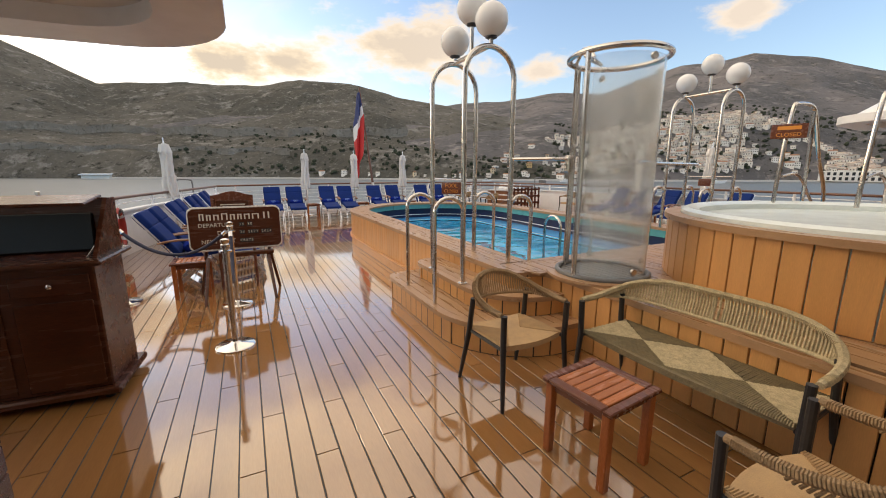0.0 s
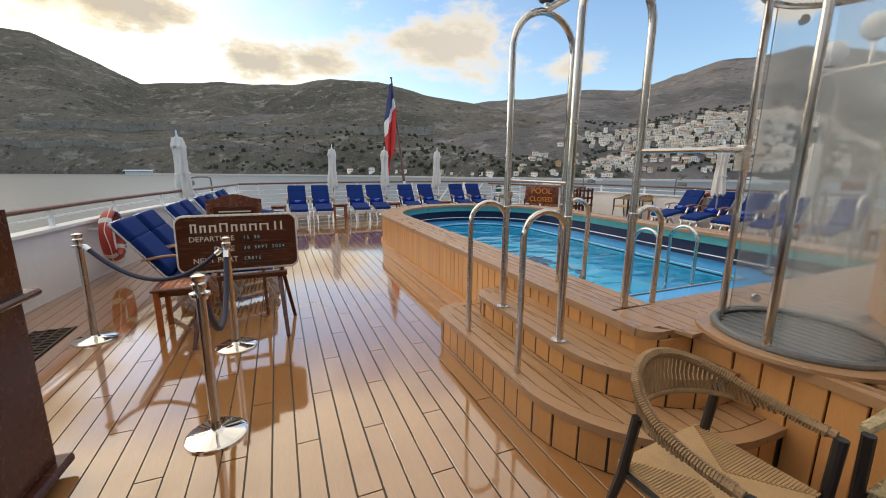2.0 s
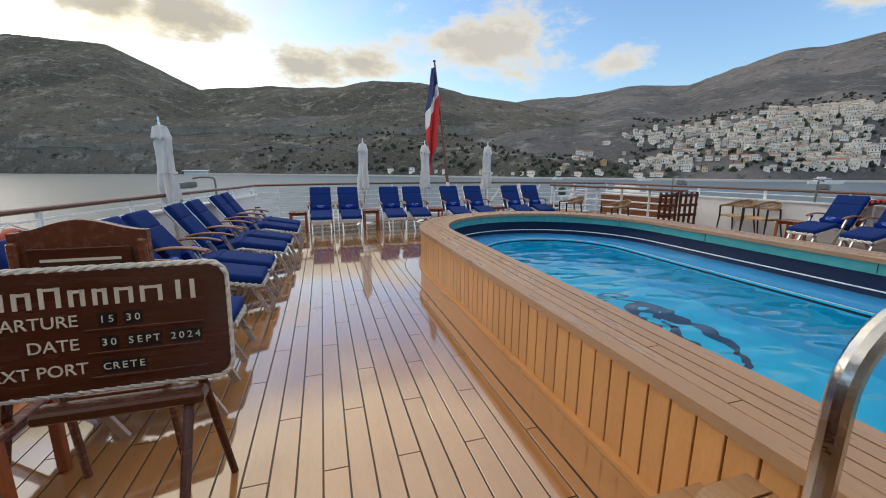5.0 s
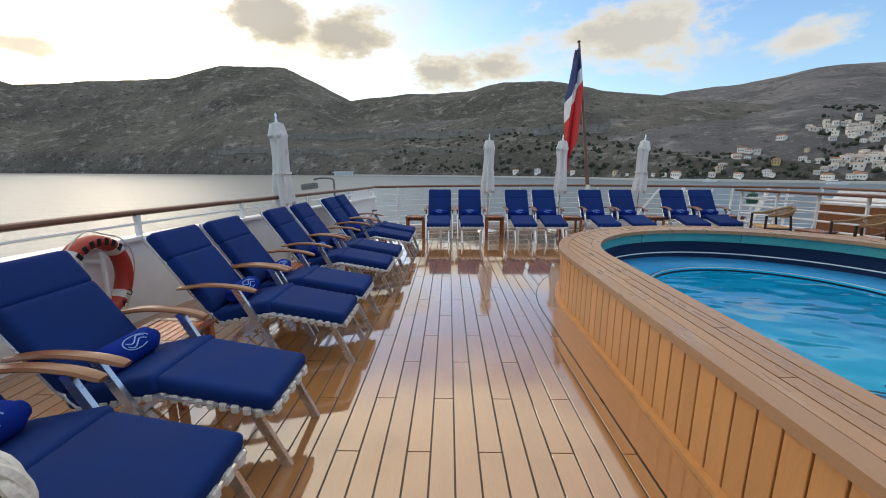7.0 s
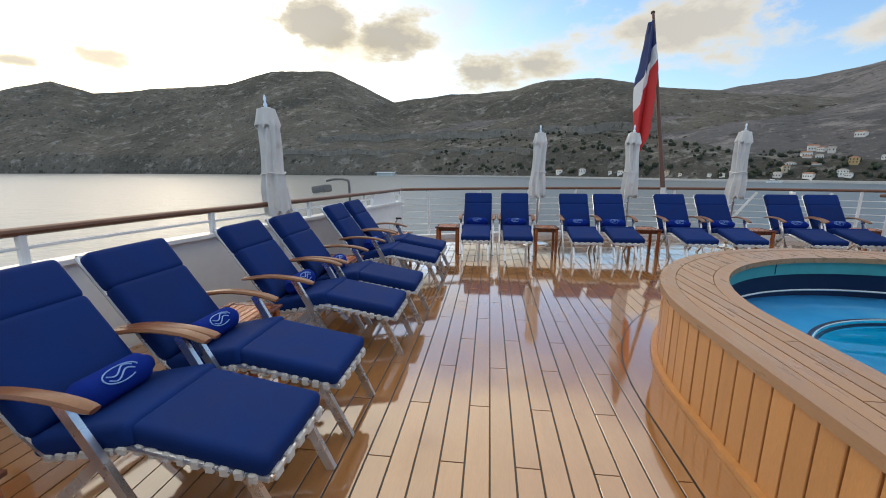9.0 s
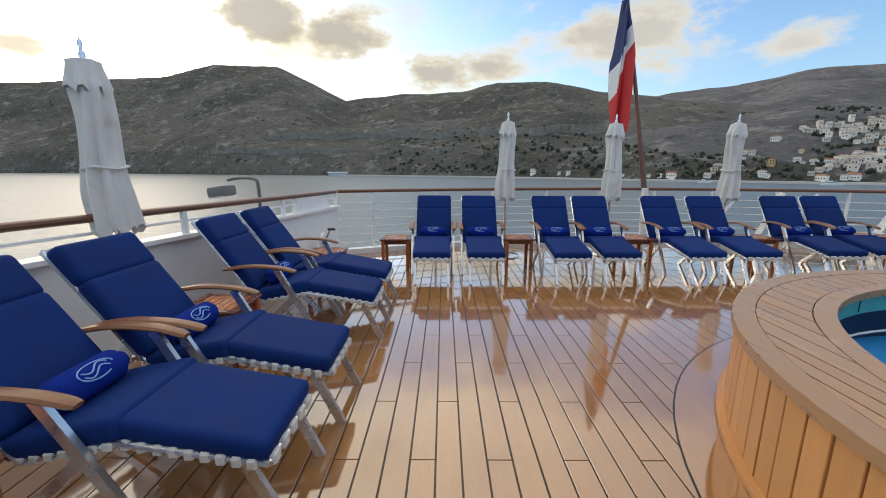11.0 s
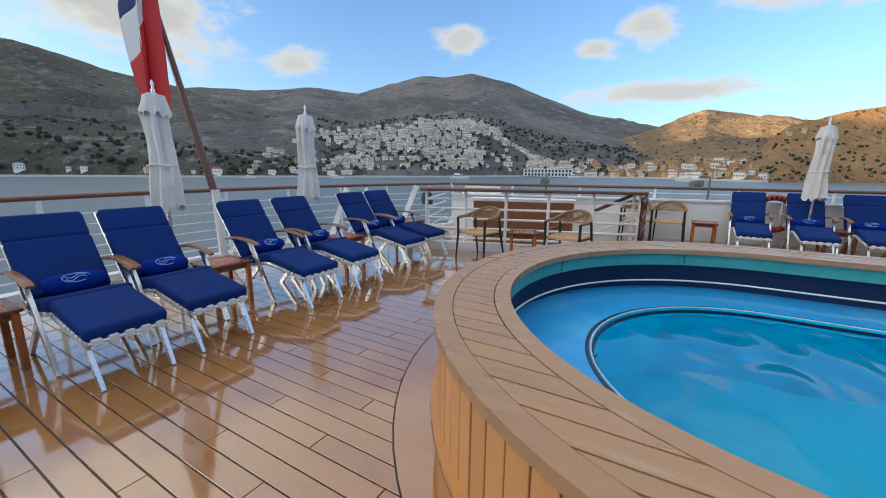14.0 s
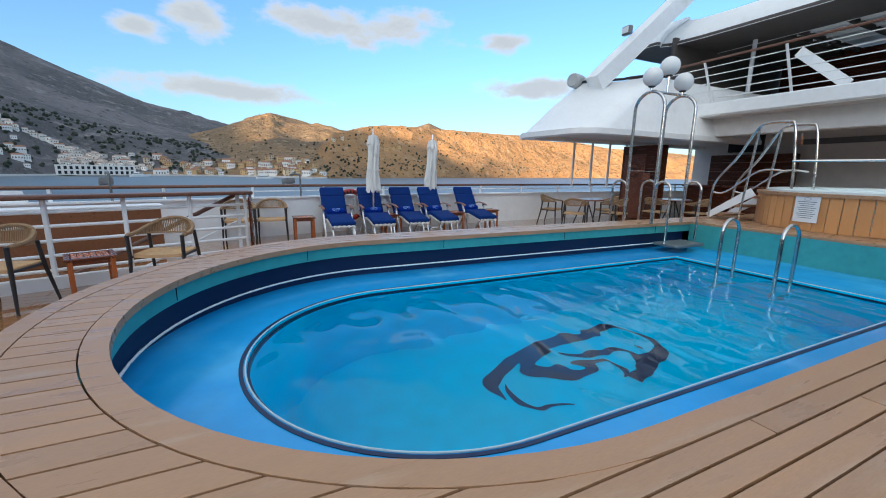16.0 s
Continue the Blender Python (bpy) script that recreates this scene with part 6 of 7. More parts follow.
for sx in (-1, 1):
    wing = thing("deck_wing", "white flared wing of the upper deck with dark rounded underside", "deck wing", group="deck wings")
    inn, outw = 4.55, 7.15
    r = 0.75
    poly = [(inn, -14.0), (inn, -2.65)] + arc((inn + r, -1.95 - r), r, 180, 90, 8)[1:] + [(outw - 0.5, -1.80), (outw, -2.05), (outw, -14.0)]
    poly = [(CX + sx * px, py) for px, py in poly]
    rec = [(inn + 0.32, -13.6), (inn + 0.32, -2.85)] + arc((inn + 0.32 + 0.55, -2.30 - 0.55), 0.55, 180, 90, 8)[1:] + [(outw - 0.5, -2.2), (outw - 0.28, -2.4), (outw - 0.28, -13.6)]
    rec = [(CX + sx * px, py) for px, py in rec]
    Geo().prism(rec, 2.46, 2.52).obj("soffit", M_deckhead, wing)
    n = len(poly)
    # flat rim of the underside round the recess
    nr = len(rec)
    if n == nr:
        Geo().band(poly, rec, 2.36, 2.49, closed=True).obj("edge_rim", M_white, wing)
    # plating that rises from the edge and leans forward and outboard
    top = [(inn + 0.55, -14.0), (inn + 0.50, -5.3)] + arc((inn + 0.5 + r, -4.45 - r), r, 180, 90, 8)[1:] + [(outw - 0.6, -3.75), (outw - 0.15, -3.9), (outw - 0.15, -14.0)]
    top = [(CX + sx * px, py) for px, py in top]
    Geo().add([(*p, 2.38) for p in poly] + [(*p, 3.30) for p in [(a[0] * 0.45 + b[0] * 0.55, a[1] * 0.45 + b[1] * 0.55) for a, b in zip(poly, top)]] + [(*p, 3.95) for p in top],
              [(i, (i + 1) % n, n + (i + 1) % n, n + i) for i in range(n)] + [(n + i, n + (i + 1) % n, 2 * n + (i + 1) % n, 2 * n + i) for i in range(n)] + [tuple(range(2 * n, 3 * n))]).obj("flared_plating", M_white, wing, "smooth white flared plating", sharp=50)
    Geo().tube([(*p, 4.0) for p in top[1:-1]], 0.035, 8).obj("capping", M_dark, wing)
    for i in range(4):
        Geo().tube([(CX + sx * 7.0, -4.0 - 0.75 * i, 1.0), (CX + sx * 7.0, -4.0 - 0.75 * i, 2.42)], 0.035, 8).obj("stanchion", M_white, wing)
    # boat boom and its fittings
    bar(Geo(), (CX + sx * 6.1, -3.7, 3.85), (CX + sx * 6.1, -8.2, 7.7), w=0.44, t=0.42).obj("boom", M_white, wing, "thick white crane boom")
    Geo().lathe([(0.16, -0.25), (0.20, -0.2), (0.20, 0.2), (0.12, 0.25)], 16, m=pose(CX + sx * 6.8, -3.7, 4.05, 90, 0, 20)).obj("boom_end", M_grey, wing)
    Geo().box((CX + sx * 6.5, -5.2, 5.55), (0.30, 0.16, 0.24), 0.03).obj("wing_lamp", M_greydark, wing)
    Geo().box((CX + sx * 6.5, -5.115, 5.55), (0.22, 0.02, 0.16), 0.004).obj("lamp_lens", M_globe, wing)
# bulkhead behind the camera, with a door, windows and the bar
bk = Geo().box((CX, -14.05, 1.45), (14.6, 0.12, 2.9)).obj("wall_forward", M_deckhead)
tidy(bk, "pale bulkhead closing the covered deck", "bulkhead")
bar_ = thing("deck_bar", "mahogany bar counter under the covered deck", "bar", (8.1, -8.7, 0))
Geo().box((0, 0, 0.53), (3.4, 0.6, 1.06), 0.02).obj("counter", M_mahog, bar_)
Geo().box((0, 0.05, 1.08), (3.6, 0.8, 0.05), 0.015).obj("counter_top", M_tabwood, bar_)
Geo().box((0.5, -0.95, 1.05), (2.4, 0.34, 2.1), 0.015).obj("back_cabinet", M_mahog, bar_, "dark cabinet behind the counter")
for z in (1.25, 1.55, 1.85):
    Geo().box((0.5, -0.76, z), (2.3, 0.10, 0.025), 0.004).obj("bottle_shelf", M_arm, bar_)
dr = thing("deck_door", "varnished mahogany door in the covered deck's side house", "door", (9.85, -6.2, 0), rz=0)
Geo().box((0, 0, 1.15), (1.4, 0.3, 2.3), 0.02).obj("panelling", M_mahog, dr)
Geo().box((0.2, 0.16, 1.02), (0.8, 0.03, 2.0), 0.01).obj("leaf", M_tabwood, dr)
Geo().tube([(0.2 + 0.2 * math.cos(a), 0.18, 1.5 + 0.2 * math.sin(a)) for a in (2 * math.pi * k / 20 for k in range(20))], 0.02, 6, closed=True).obj("porthole_ring", M_arm, dr)
tv = thing("wall_screen", "black television under the deckhead", "television", (8.6, -9.2, 2.2))
Geo().box((0, 0, 0.25), (1.0, 0.08, 0.58), 0.01).obj("panel", M_screen, tv)
Geo().box((-0.3, -0.05, 0.6), (0.1, 0.05, 0.3)).obj("hanger", M_grey, tv)
side = thing("side_house", "pale panelled side house of the covered deck", "deckhouse", (5.9, -10.2, 0))
Geo().box((1.35, 0, 1.42), (7.1, 0.2, 2.82), 0.01).obj("wall", M_deckhead, side)
Geo().box((-0.2, 0.13, 2.45), (3.6, 0.10, 0.16), 0.01).obj("vent_slot", M_greydark, side, "dark vent trunk under the deckhead")
Geo().box((-0.2, 0.22, 1.12), (3.2, 0.26, 0.04), 0.006).obj("shelf", M_arm, side, "varnished shelf along the wall")


# ---------------------------------------------------------------- the town and the far shore
def house(w, d, h, hip, wallmat, roofmat, win):
    th = thing("house", "pale neoclassical harbour house with pitched roof", "house", group="town houses")
    Geo().box((0, 0, h / 2 - 2), (w, d, h + 4)).obj("wall", wallmat, th)
    wl = th.children[-1]
    Geo().add([(-w / 2 - .3, -d / 2 - .3, h), (w / 2 + .3, -d / 2 - .3, h), (w / 2 + .3, d / 2 + .3, h), (-w / 2 - .3, d / 2 + .3, h), (-w / 2 + hip, 0, h + d * 0.25), (w / 2 - hip, 0, h + d * 0.25)],
              [(3, 2, 1, 0), (0, 1, 5, 4), (1, 2, 5), (2, 3, 4, 5), (3, 0, 4)]).obj("roof", roofmat, th)
    for fl in range(int(h // 3)):
        for i in range(win):
            Geo().box((-w / 2 + w * (i + 0.5) / win, -d / 2 - 0.02, 1.8 + 3 * fl), (0.9, 0.12, 1.5)).obj("window", M_dark, wl)
    return th


WALLS = [material("house_wall_" + n, c, 0.8, vary=0.08, scale=0.3, grain=1.0, bump=0.0) for n, c in (("white", (0.78, 0.76, 0.72)), ("cream", (0.62, 0.52, 0.38)), ("grey", (0.60, 0.57, 0.54)), ("ochre", (0.58, 0.40, 0.20)))]
ROOFS = [material("house_roof_" + n, c, 0.8, vary=0.15, scale=0.4, grain=1.5, bump=0.0) for n, c in (("tile", (0.30, 0.16, 0.10)), ("grey", (0.36, 0.33, 0.30)))]
protos = []
for i in range(7):
    protos.append(house((7, 9, 6, 10, 7.5, 5, 8)[i], (6, 7, 5.5, 7, 6, 5, 7)[i], (4.2, 4.6, 6.0, 6.2, 4.5, 3.2, 6.0)[i], (0, 0, 2, 3, 0, 0, 2)[i], WALLS[(0, 0, 1, 0, 2, 0, 3)[i]], ROOFS[(1, 0, 0, 1, 1, 1, 0)[i]], (3, 4, 2, 4, 3, 2, 3)[i]))
rnd = random.Random(12)


def on_hill(az, t, knots, ridge, seed):
    d0, d1 = shore(az), ridge(az)
    d = d0 + (d1 - d0) * t
    return math.sin(radians(az)) * d, math.cos(radians(az)) * d, SEA + ground_height(az, t, knots, d0, d1, seed)


spots = []
while len(spots) < 240:
    az = rnd.triangular(30, 84, 55)
    lim = float(np.interp(az, [30, 40, 45, 54, 64, 68, 72, 84], [0.02, 0.05, 0.08, 0.10, 0.115, 0.06, 0.035, 0.03]))
    t = 0.012 + lim * rnd.random() ** 1.3
    if az < 46 and rnd.random() < 0.35:
        spots.append((*on_hill(az, 0.012 + (0.03 if az < 38 else 0.09) * rnd.random(), NEAR, ridge_near, 3.0), az))
    else:
        spots.append((*on_hill(az, t, FARM, ridge_far, 11.0), az))
for k in range(84):
    az = rnd.triangular(78, 98, 90)
    spots.append((*on_hill(az, 0.012 + 0.075 * rnd.random() ** 1.5, PORT, ridge_port, 23.0), az))
for az, t in ((99.2, 0.82), (100.4, 0.78), (106.4, 0.5), (107.3, 0.5), (108.2, 0.5)):
    spots.append((*on_hill(az, t, HEAD, ridge_head, 41.0), az))
for az in (9.5, 12.5, 16, 17.2, 22.5, 24, 27, 28.2, 29.5):
    spots.append((*on_hill(az, 0.015, NEAR, ridge_near, 3.0), az))
for i, (x, y, z, az) in enumerate(spots):
    m = pose(x, y, z, 0, 0, -az + rnd.uniform(-25, 25)) @ Matrix.Scale(rnd.uniform(0.68, 0.95) * (1.35 if az > 77 else 1.0), 4)
    k = rnd.choice((0, 0, 1, 1, 2, 3, 4, 5)) if az < 79 else rnd.choice((6, 2, 6, 1, 0))
    if i < 7:
        protos[i].matrix_world = m
    else:
        copy_thing(protos[k], m)


# the countless smaller houses packed between them
small_wall, small_roof, small_win = Geo(), Geo(), Geo()
for _ in range(1000):
    az = rnd.triangular(36, 84, 60)
    lim = float(np.interp(az, [36, 45, 55, 64, 68, 72, 84], [0.02, 0.075, 0.10, 0.11, 0.05, 0.03, 0.02]))
    t = 0.014 + lim * rnd.random() ** 1.2
    x, y, z = on_hill(az, t, FARM, ridge_far, 11.0)
    if noise.noise(Vector((x * 0.012, y * 0.012, 4.0))) < -0.12:
        continue
    m = pose(x, y, z, 0, 0, -az + rnd.uniform(-30, 30))
    w, d, h = rnd.uniform(3.5, 7.0), rnd.uniform(3.5, 5.5), rnd.uniform(2.8, 5.4)
    small_wall.box((0, 0, h / 2 - 1.5), (w, d, h + 3), m=m)
    e = 0.25
    small_roof.add([(-w / 2 - e, -d / 2 - e, h), (w / 2 + e, -d / 2 - e, h), (w / 2 + e, d / 2 + e, h), (-w / 2 - e, d / 2 + e, h), (-w / 2 - e, 0, h + d * 0.22), (w / 2 + e, 0, h + d * 0.22)],
                   [(3, 2, 1, 0), (0, 1, 5, 4), (1, 2, 5), (2, 3, 4, 5), (3, 0, 4)], m)
    for q in (-0.25, 0.25):
        small_win.box((w * q, -d / 2 - 0.02, h * 0.55), (0.8, 0.1, 1.3), m=m)
M_smallwall = material("small_house_wall", (0.72, 0.68, 0.62), 0.8, vary=0.1, scale=0.3, grain=1.0, bump=0.0, random_vary=0.28, island=True)
M_smallroof = material("small_house_roof", (0.40, 0.33, 0.28), 0.8, vary=0.15, scale=0.4, grain=1.5, bump=0.0, random_vary=0.4, island=True)
far_town = thing("town_quarter", "packed small pale houses climbing the far hillside", "houses", (0, 0, 0))
tagged(far_town, kind="stuff")
for g, nm, mt in ((small_wall, "wall", M_smallwall), (small_roof, "roof", M_smallroof), (small_win, "window", M_dark)):
    tagged(g.obj(nm, mt, far_town), kind="stuff")


def tree_clump(name, n, pick, label, size):
    vs, fs = [], []
    r = random.Random(7)
    for _ in range(n):
        x, y, z = pick(r)
        s = size * r.uniform(0.5, 1.4)
        k = len(vs)
        for q in range(3):
            ox, oy, oz, ss = r.uniform(-.5, .5) * s, r.uniform(-.5, .5) * s, r.uniform(0.1, 0.7) * s, s * r.uniform(0.4, 0.7)
            b = len(vs)
            vs += [(x + ox + ss * math.cos(a) * math.cos(e) * r.uniform(.7, 1.2), y + oy + ss * math.sin(a) * math.cos(e) * r.uniform(.7, 1.2), z + oz + ss * math.sin(e) * r.uniform(.7, 1.2)) for e in (-0.7, 0.2, 0.9) for a in (0, 1.05, 2.1, 3.14, 4.19, 5.24)]
            vs.append((x + ox, y + oy, z + oz + ss))
            fs += [(b + i * 6 + j, b + i * 6 + (j + 1) % 6, b + (i + 1) * 6 + (j + 1) % 6, b + (i + 1) * 6 + j) for i in range(2) for j in range(6)] + [(b + 12 + j, b + 12 + (j + 1) % 6, b + 18) for j in range(6)]
    return tagged(Geo().add(vs, fs).obj(name, M_leaf), label, "trees", kind="stuff")


M_leaf = material("dark_foliage", (0.030, 0.040, 0.024), 0.9, vary=0.35, scale=0.2, grain=1.2, bump=0.0, random_vary=0.3, island=True)


def pick_near(r):
    az = r.uniform(-8, 42)
    return on_hill(az, 0.015 + 0.30 * r.random() ** 1.8, NEAR, ridge_near, 3.0)


def pick_town(r):
    az = r.uniform(42, 86)
    return on_hill(az, 0.012 + 0.17 * r.random() ** 1.3, FARM, ridge_far, 11.0)


def pick_port(r):
    az = r.uniform(80, 135)
    knots, ridge, seed = (PORT, ridge_port, 23.0) if az < 98 else (HEAD, ridge_head, 41.0)
    return on_hill(az, 0.02 + 0.95 * r.random() ** 1.7, knots, ridge, seed)


tree_clump("scrub_near", 380, pick_near, "dark scrub and trees on the grey hillside", 3.0)
tree_clump("scrub_town", 900, pick_town, "dark trees among the town houses", 2.6)
tree_clump("scrub_port", 650, pick_port, "dark bushes on the dry hill", 1.9)
# quay, jetty and boats
quay = Geo().band([(math.sin(radians(a)) * (shore(a) - 6), math.cos(radians(a)) * (shore(a) - 6)) for a in np.arange(-16, 100, 2)], [(math.sin(radians(a)) * (shore(a) + 14), math.cos(radians(a)) * (shore(a) + 14)) for a in np.arange(-16, 100, 2)], SEA - 1, SEA + 1.8)
tidy(quay.obj("pavement_quay", WALLS[2]), "pale stone quay along the shore", "quay")
jet = thing("boat_shed", "low white shed with a blue roof on the jetty", "shed", (-158, 596, SEA))
Geo().box((0, 0, 3), (26, 9, 5)).obj("wall", WALLS[0], jet)
Geo().box((0, -1, 6), (30, 11, 0.6), m=pose(0, 0, 0, 6)).obj("roof", plain("blue_roof", (0.35, 0.45, 0.55), 0.5), jet)
arcade = thing("arcade_building", "long white waterfront building with rows of arches", "building", (math.sin(radians(73.5)) * 545, math.cos(radians(73.5)) * 545, SEA + 1), rz=-73.5)
Geo().box((0, 0, 5), (62, 10, 10)).obj("wall", WALLS[0], arcade)
for i in range(14):
    for z in (2.6, 7.2):
        Geo().box((-28 + 4.3 * i, -5.02, z), (2.2, 0.3, 3.0)).obj("window", M_dark, arcade)
for az, dd, s in ((61, 415, 1.0), (44, 400, 0.6), (90, 430, 0.8), (77, 520, 0.9), (33, 410, 0.5)):
    bt = thing("motor_yacht", "white motor yacht lying off the quay", "boat", (math.sin(radians(az)) * dd, math.cos(radians(az)) * dd, SEA), rz=-az + 15, group="boats")
    Geo().add([(-9 * s, -2 * s, 0), (7 * s, -2 * s, 0), (10.5 * s, 0, 0.2), (7 * s, 2 * s, 0), (-9 * s, 2 * s, 0), (-9 * s, -2.4 * s, 2 * s), (7 * s, -2.4 * s, 2.2 * s), (12 * s, 0, 2.8 * s), (7 * s, 2.4 * s, 2.2 * s), (-9 * s, 2.4 * s, 2 * s)],
              [(4, 3, 2, 1, 0), (5, 6, 7, 8, 9)] + [(i, (i + 1) % 5, 5 + (i + 1) % 5, 5 + i) for i in range(5)]).obj("hull", M_white, bt)
    Geo().box((-1 * s, 0, 3.1 * s), (10 * s, 3.8 * s, 2 * s), 0.3 * s).obj("cabin", M_white, bt)
    Geo().box((-1 * s, 0, 3.3 * s), (10.1 * s, 3.9 * s, 0.6 * s)).obj("cabin_window", M_glassdark, bt)
    Geo().box((-2 * s, 0, 4.8 * s), (5 * s, 3 * s, 1.2 * s), 0.3 * s).obj("flybridge", M_white, bt)

# ---------------------------------------------------------------- boards, rim planks, deck planks
GAP = 0.0095


def board_mesh(w, h, t=0.022):
    return Geo().box((0, 0, h / 2), (w - GAP, t, h), 0.003).mesh("board", M_board)


def boards_along(line, z0, z1, parent, w=0.125, off=0.012, name="board"):
    """Upright boards side by side along a plan line."""
    me = board_mesh(w, z1 - z0)
    pts = [Vector(p) for p in line]
    pos = w / 2
    lens = [(pts[k + 1] - pts[k]).length for k in range(len(pts) - 1)]
    total = sum(lens)
    while pos < total - w / 2 + 0.001:
        s, k = pos, 0
        while s > lens[k]:
            s -= lens[k]
            k += 1
        t = (pts[k + 1] - pts[k]).normalized()
        p = pts[k] + t * s
        ob = new(name, me)
        ob.parent = parent
        ob.matrix_basis = pose(p.x, p.y, z0, 0, 0, math.degrees(math.atan2(t.y, t.x)))
        pos += w


boards_along(pool_line(RO - 0.022, -2.40), 0.032, RIM - 0.056, pool)
for (x, y0, y1, r, z), zb in zip(STEP, (0.004, 0.26)):
    boards_along(step_line(x + 0.01, y0 - 0.01, y1 + 0.01, r - 0.01, 1.70), zb, z - 0.046, steps, w=0.15)
boards_along([(x + 0.012, y) for x, y in edge[:-1]], 0.004, PLAT - 0.052, plat, w=0.12)
Geo().box((PX + 0.008, -2.70, (PLAT - 0.05) / 2), (0.03, 0.13, PLAT - 0.06), 0.004).obj("corner_board", M_board, plat)
boards_along([(PX + 0.012, -2.77), (PX + 0.012, -6.4)], 0.004, PLAT - 0.052, plat, w=0.14)
me = board_mesh(0.158, JZ - PLAT - 0.05)
nb_ = int(2 * math.pi * JR / 0.158)
for i in range(nb_):
    a = 360 * i / nb_
    ob = new("board", me)
    ob.parent, ob.matrix_basis = spa, pose((JR - 0.012) * math.cos(radians(a)), (JR - 0.012) * math.sin(radians(a)), 0.002, 0, 0, a + 90)


def strip(x0, x1, lo, hi, z, name, parent, mat, cut=None):
    """Planks along y between the curves lo(x) and hi(x), cut into lengths."""
    g = GAP / 2
    xs = [x0 + g, (x0 + x1) / 2, x1 - g]
    l, h = [lo(x) for x in xs], [hi(x) for x in xs]
    if max(h) - min(l) < 0.03:
        return
    cuts = [None] + [c for c in (cut or []) if max(l) + 0.05 < c < min(h) - 0.05] + [None]
    for a, b in zip(cuts[:-1], cuts[1:]):
        bot = [(x, (v if a is None else a) + 0.003) for x, v in zip(xs, l)]
        top = [(x, (v if b is None else b) - 0.003) for x, v in zip(xs, h)][::-1]
        if min(p[1] for p in top) - max(p[1] for p in bot) < -0.25:
            continue
        cx, cy = xs[1], sum(p[1] for p in bot + top) / 6
        ob = Geo().prism([(x - cx, y - cy) for x, y in bot + top], -0.02, 0.0).obj(name, mat, parent)
        ob.location = (cx, cy, z)


def circ(r):
    return lambda x: PY + math.sqrt(max(0.0, r * r - (x - CX) ** 2))


i = 0
ro, ri = RO - 0.0985, RI + 0.0935
w = (ro - ri) / 3
edges_x = [CX - ro + w * q for q in range(4)]
while edges_x[-1] + PLANK < CX + ri:
    edges_x.append(edges_x[-1] + PLANK)
edges_x += [CX + ri + w * q for q in range(4)]
for a, b in zip(edges_x[:-1], edges_x[1:]):
    i += 1
    m = (a + b) / 2
    if abs(m - CX) > ri - 0.005:
        strip(a, b, lambda x: -2.10, circ(ro), RIM - 0.002, "rim_plank", pool, M_teak, cut=[-1.2 + 1.55 * q + 0.5 * (i % 3) for q in range(5)])
    else:
        strip(a, b, circ(ri), circ(ro), RIM - 0.002, "rim_plank", pool, M_teak)
# platform planks
x = 1.378
i = 0
while x < 5.9:
    i += 1
    strip(x, x + PLANK, (lambda v: -2.43 if v < 1.47 else -2.60) if x < 1.72 else (lambda v: -6.3), lambda v: -2.12, PLAT - 0.002, "plank", plat, M_teak, cut=[-5.6 + 1.5 * q + 0.5 * (i % 3) for q in range(3)])
    x += PLANK
# step treads
for xs, y0, y1, r, z in STEP:
    x, i = xs + 0.075, 0
    while x < 1.60:
        i += 1
        cxr, cyr, rr = xs + r, y1 + r, r - 0.075

        def low_y(v):
            return y1 + 0.075 if v > cxr else cyr - math.sqrt(max(0, rr * rr - (v - cxr) ** 2))

        def high_y(v):
            return min(y0 - 0.075, y0 - 0.22 + math.sqrt(max(0, 0.145 ** 2 - min(0.145, max(0, xs + 0.22 - v)) ** 2)))
        strip(x, x + 0.10, low_y, high_y, z - 0.002, "tread_plank", steps, M_teak, cut=[-1.6 + 0.3 * (i % 3)])
        x += 0.10
# curved border board round the pool's foot
bl = pool_line(RO + 0.24, -0.7)
Geo().band(bl, pool_line(RO + 0.035, -0.7), -0.004, 0.004).obj("border_board", M_deck, pool)
Geo().band(pool_line(RO + 0.250, -0.7), bl, -0.004, 0.0025).obj("border_seam", M_caulk, pool)

# deck planks: lengths of 1.5 m, joints stepping by thirds
near, rest = [], Geo()
x0 = -0.064 - PLANK * 70


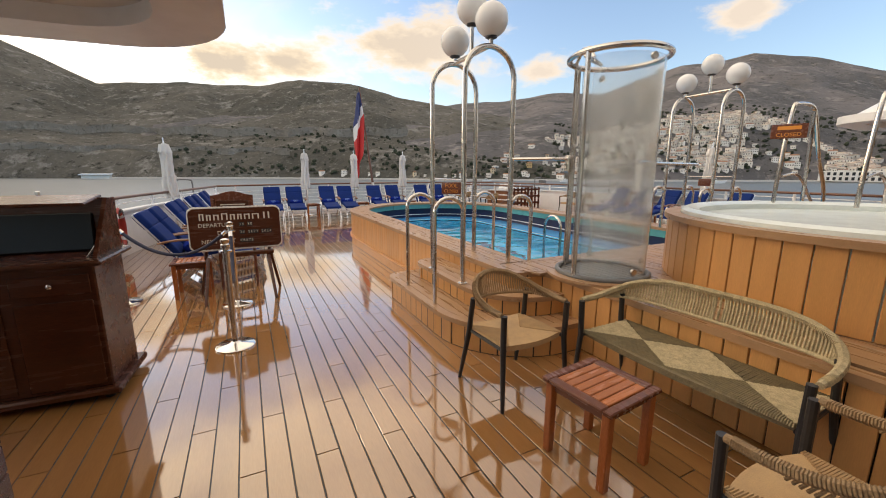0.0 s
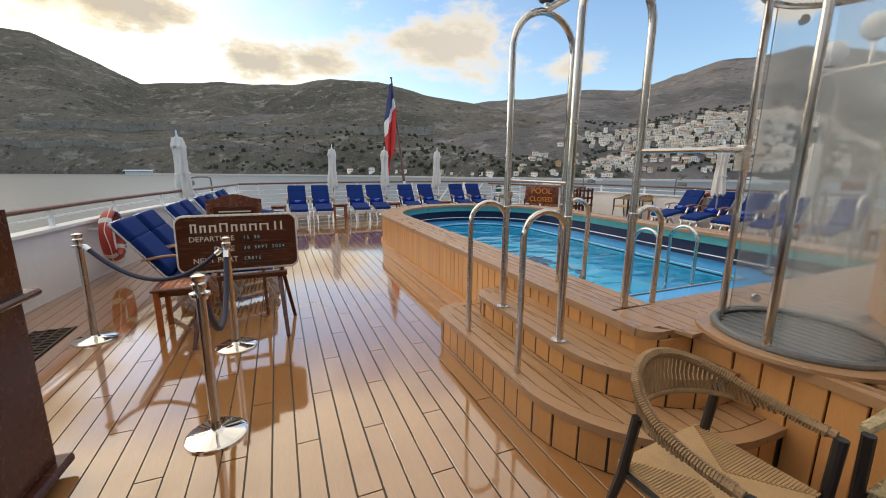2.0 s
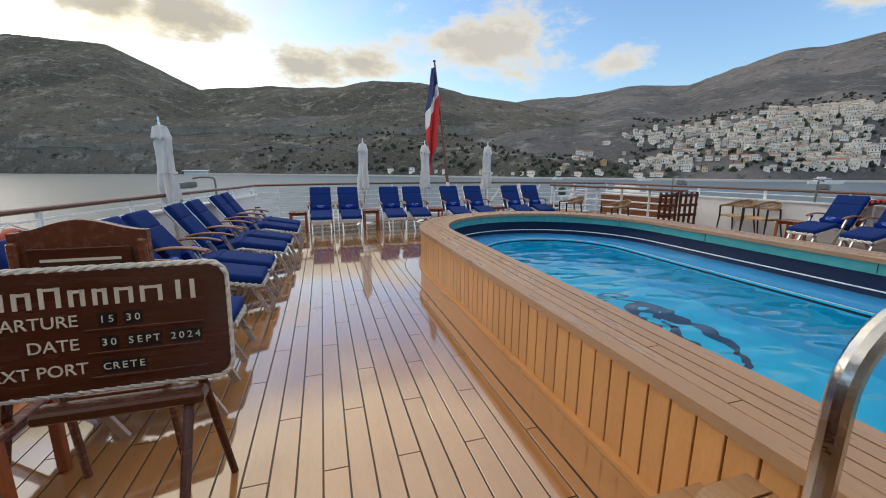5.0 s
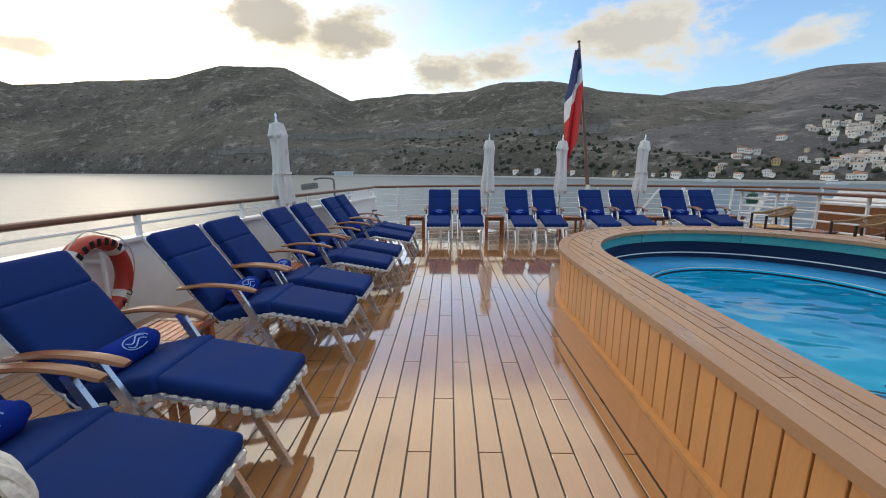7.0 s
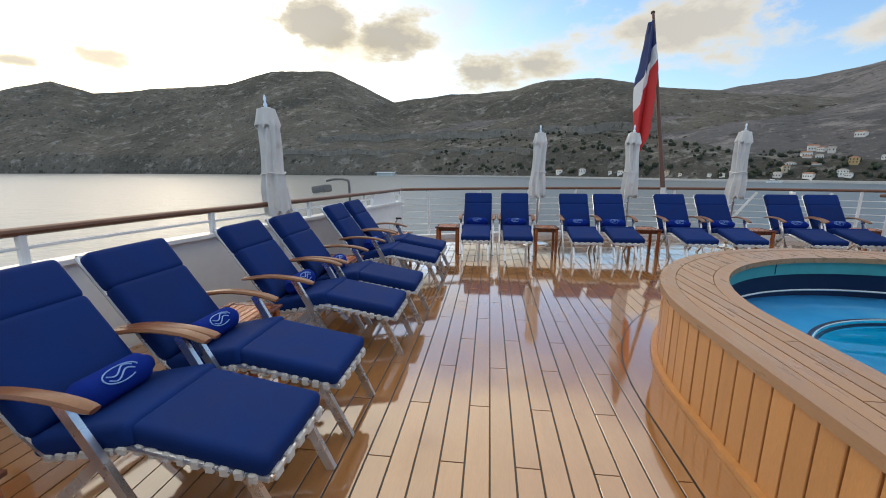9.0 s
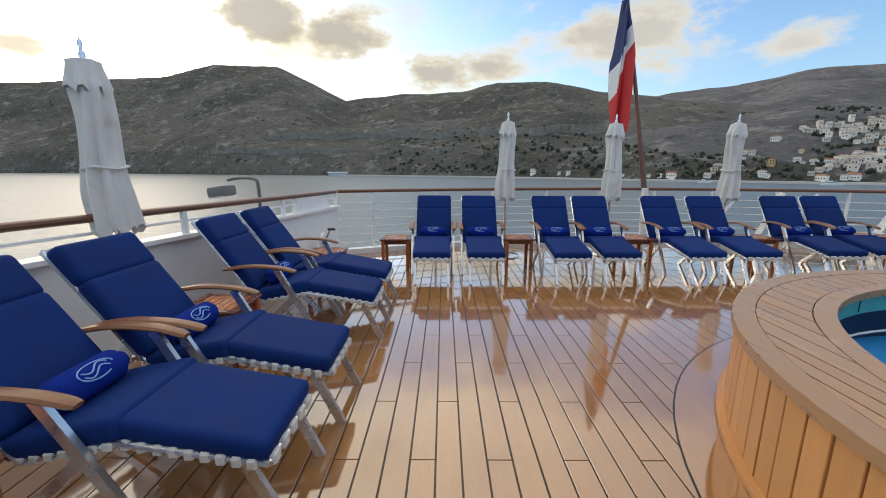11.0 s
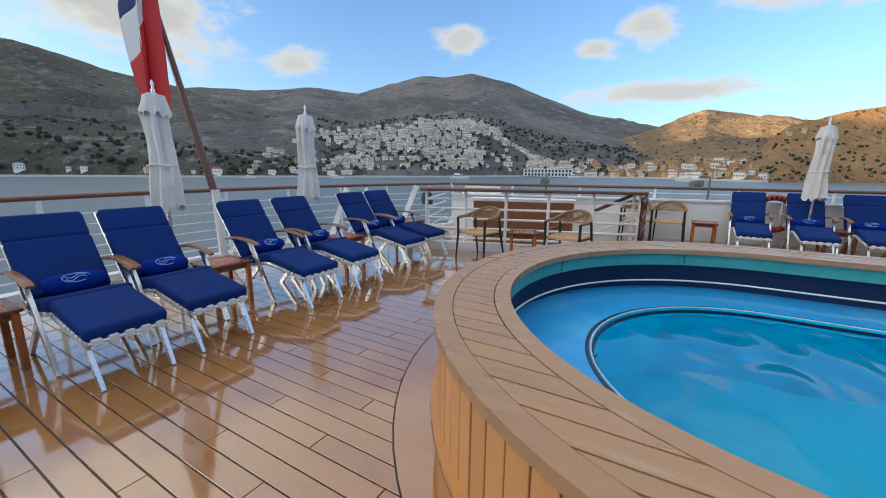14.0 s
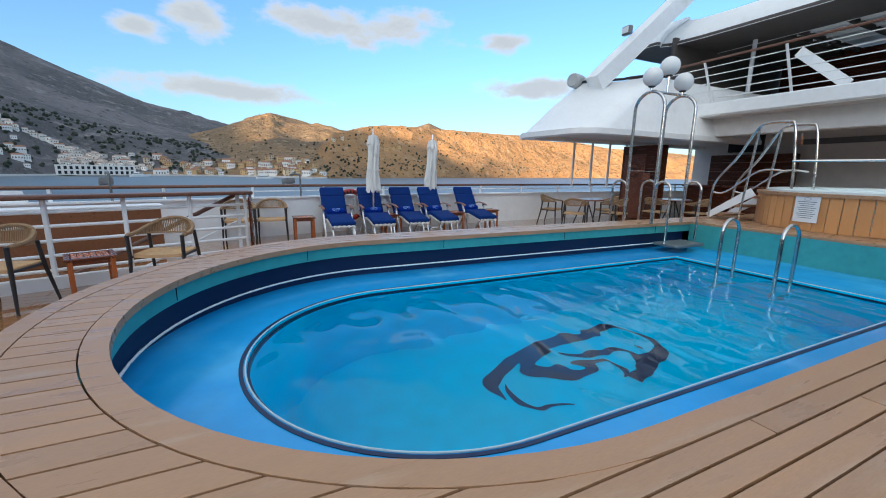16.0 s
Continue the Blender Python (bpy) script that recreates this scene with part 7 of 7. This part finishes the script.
def deck_free(xa, ya, yb):
    """The stretch of a plank row that lies on open deck."""
    h = half(min(max(ya, -12), 9.4))
    return abs(xa - CX) < h - 0.05


cols = int((11.2 - x0) / PLANK)
nearest = 0
for c in range(cols):
    xa = x0 + c * PLANK
    xm = xa + PLANK / 2
    ph = 0.5 * (c % 3)
    for q in range(-9, 8):
        ya = q * 1.5 + ph + 0.11
        yb = ya + 1.5
        top = stern(xm) - 0.17
        if ya > top or not deck_free(xm, ya, yb):
            continue
        yb2 = min(yb, top)
        # under the pool, the platform and the border nothing shows
        if abs(xm - CX) < RO - 0.4 and yb2 < PY + 1.5 and ya > -6:
            continue
        # planks run in under the border board and stop short of the basin
        if yb2 > -0.6 and abs(xm - CX) < RO - 0.06:
            cut = min(PY + math.sqrt(max(0.0, RO * RO - (v - CX) ** 2)) for v in (xa, xa + PLANK))
            if cut > yb2 - 0.02:
                if ya < -0.9 and yb2 > -0.9:
                    yb2 = -0.9
                else:
                    continue
            elif ya < cut:
                ya = cut
        if -0.95 < xm < 2.3 and yb2 > -4.5 and ya < 8.0 and nearest < 300:
            nearest += 1
            near.append((xm, ya, yb2))
        else:
            e = 0.004
            cs = [(xa + e, ya + .004), (xa + PLANK - e, ya + .004), (xa + PLANK - e, yb2 - .004), (xa + e, yb2 - .004)]
            rest.add([(*p, -0.012) for p in cs] + [(*p, 0) for p in cs], [(4, 5, 6, 7), (0, 1, 5, 4), (1, 2, 6, 5), (2, 3, 7, 6), (3, 0, 4, 7)])
full = Geo().box((0, 0.75, -0.006), (PLANK - 0.0085, 1.494, 0.012), 0.0015).mesh("plank", M_deck)
for xm, ya, yb in near:
    if abs(yb - ya - 1.5) < 0.001:
        ob = new("plank", full)
    else:
        ob = Geo().box((0, (yb - ya) / 2, -0.006), (PLANK - 0.0085, yb - ya - 0.006, 0.012), 0.0015).obj("plank", M_deck)
    ob.parent, ob.location = deck, (xm, ya, 0)
o = rest.obj("deck_planks", M_deck_rest, deck)
tagged(o, kind="stuff")
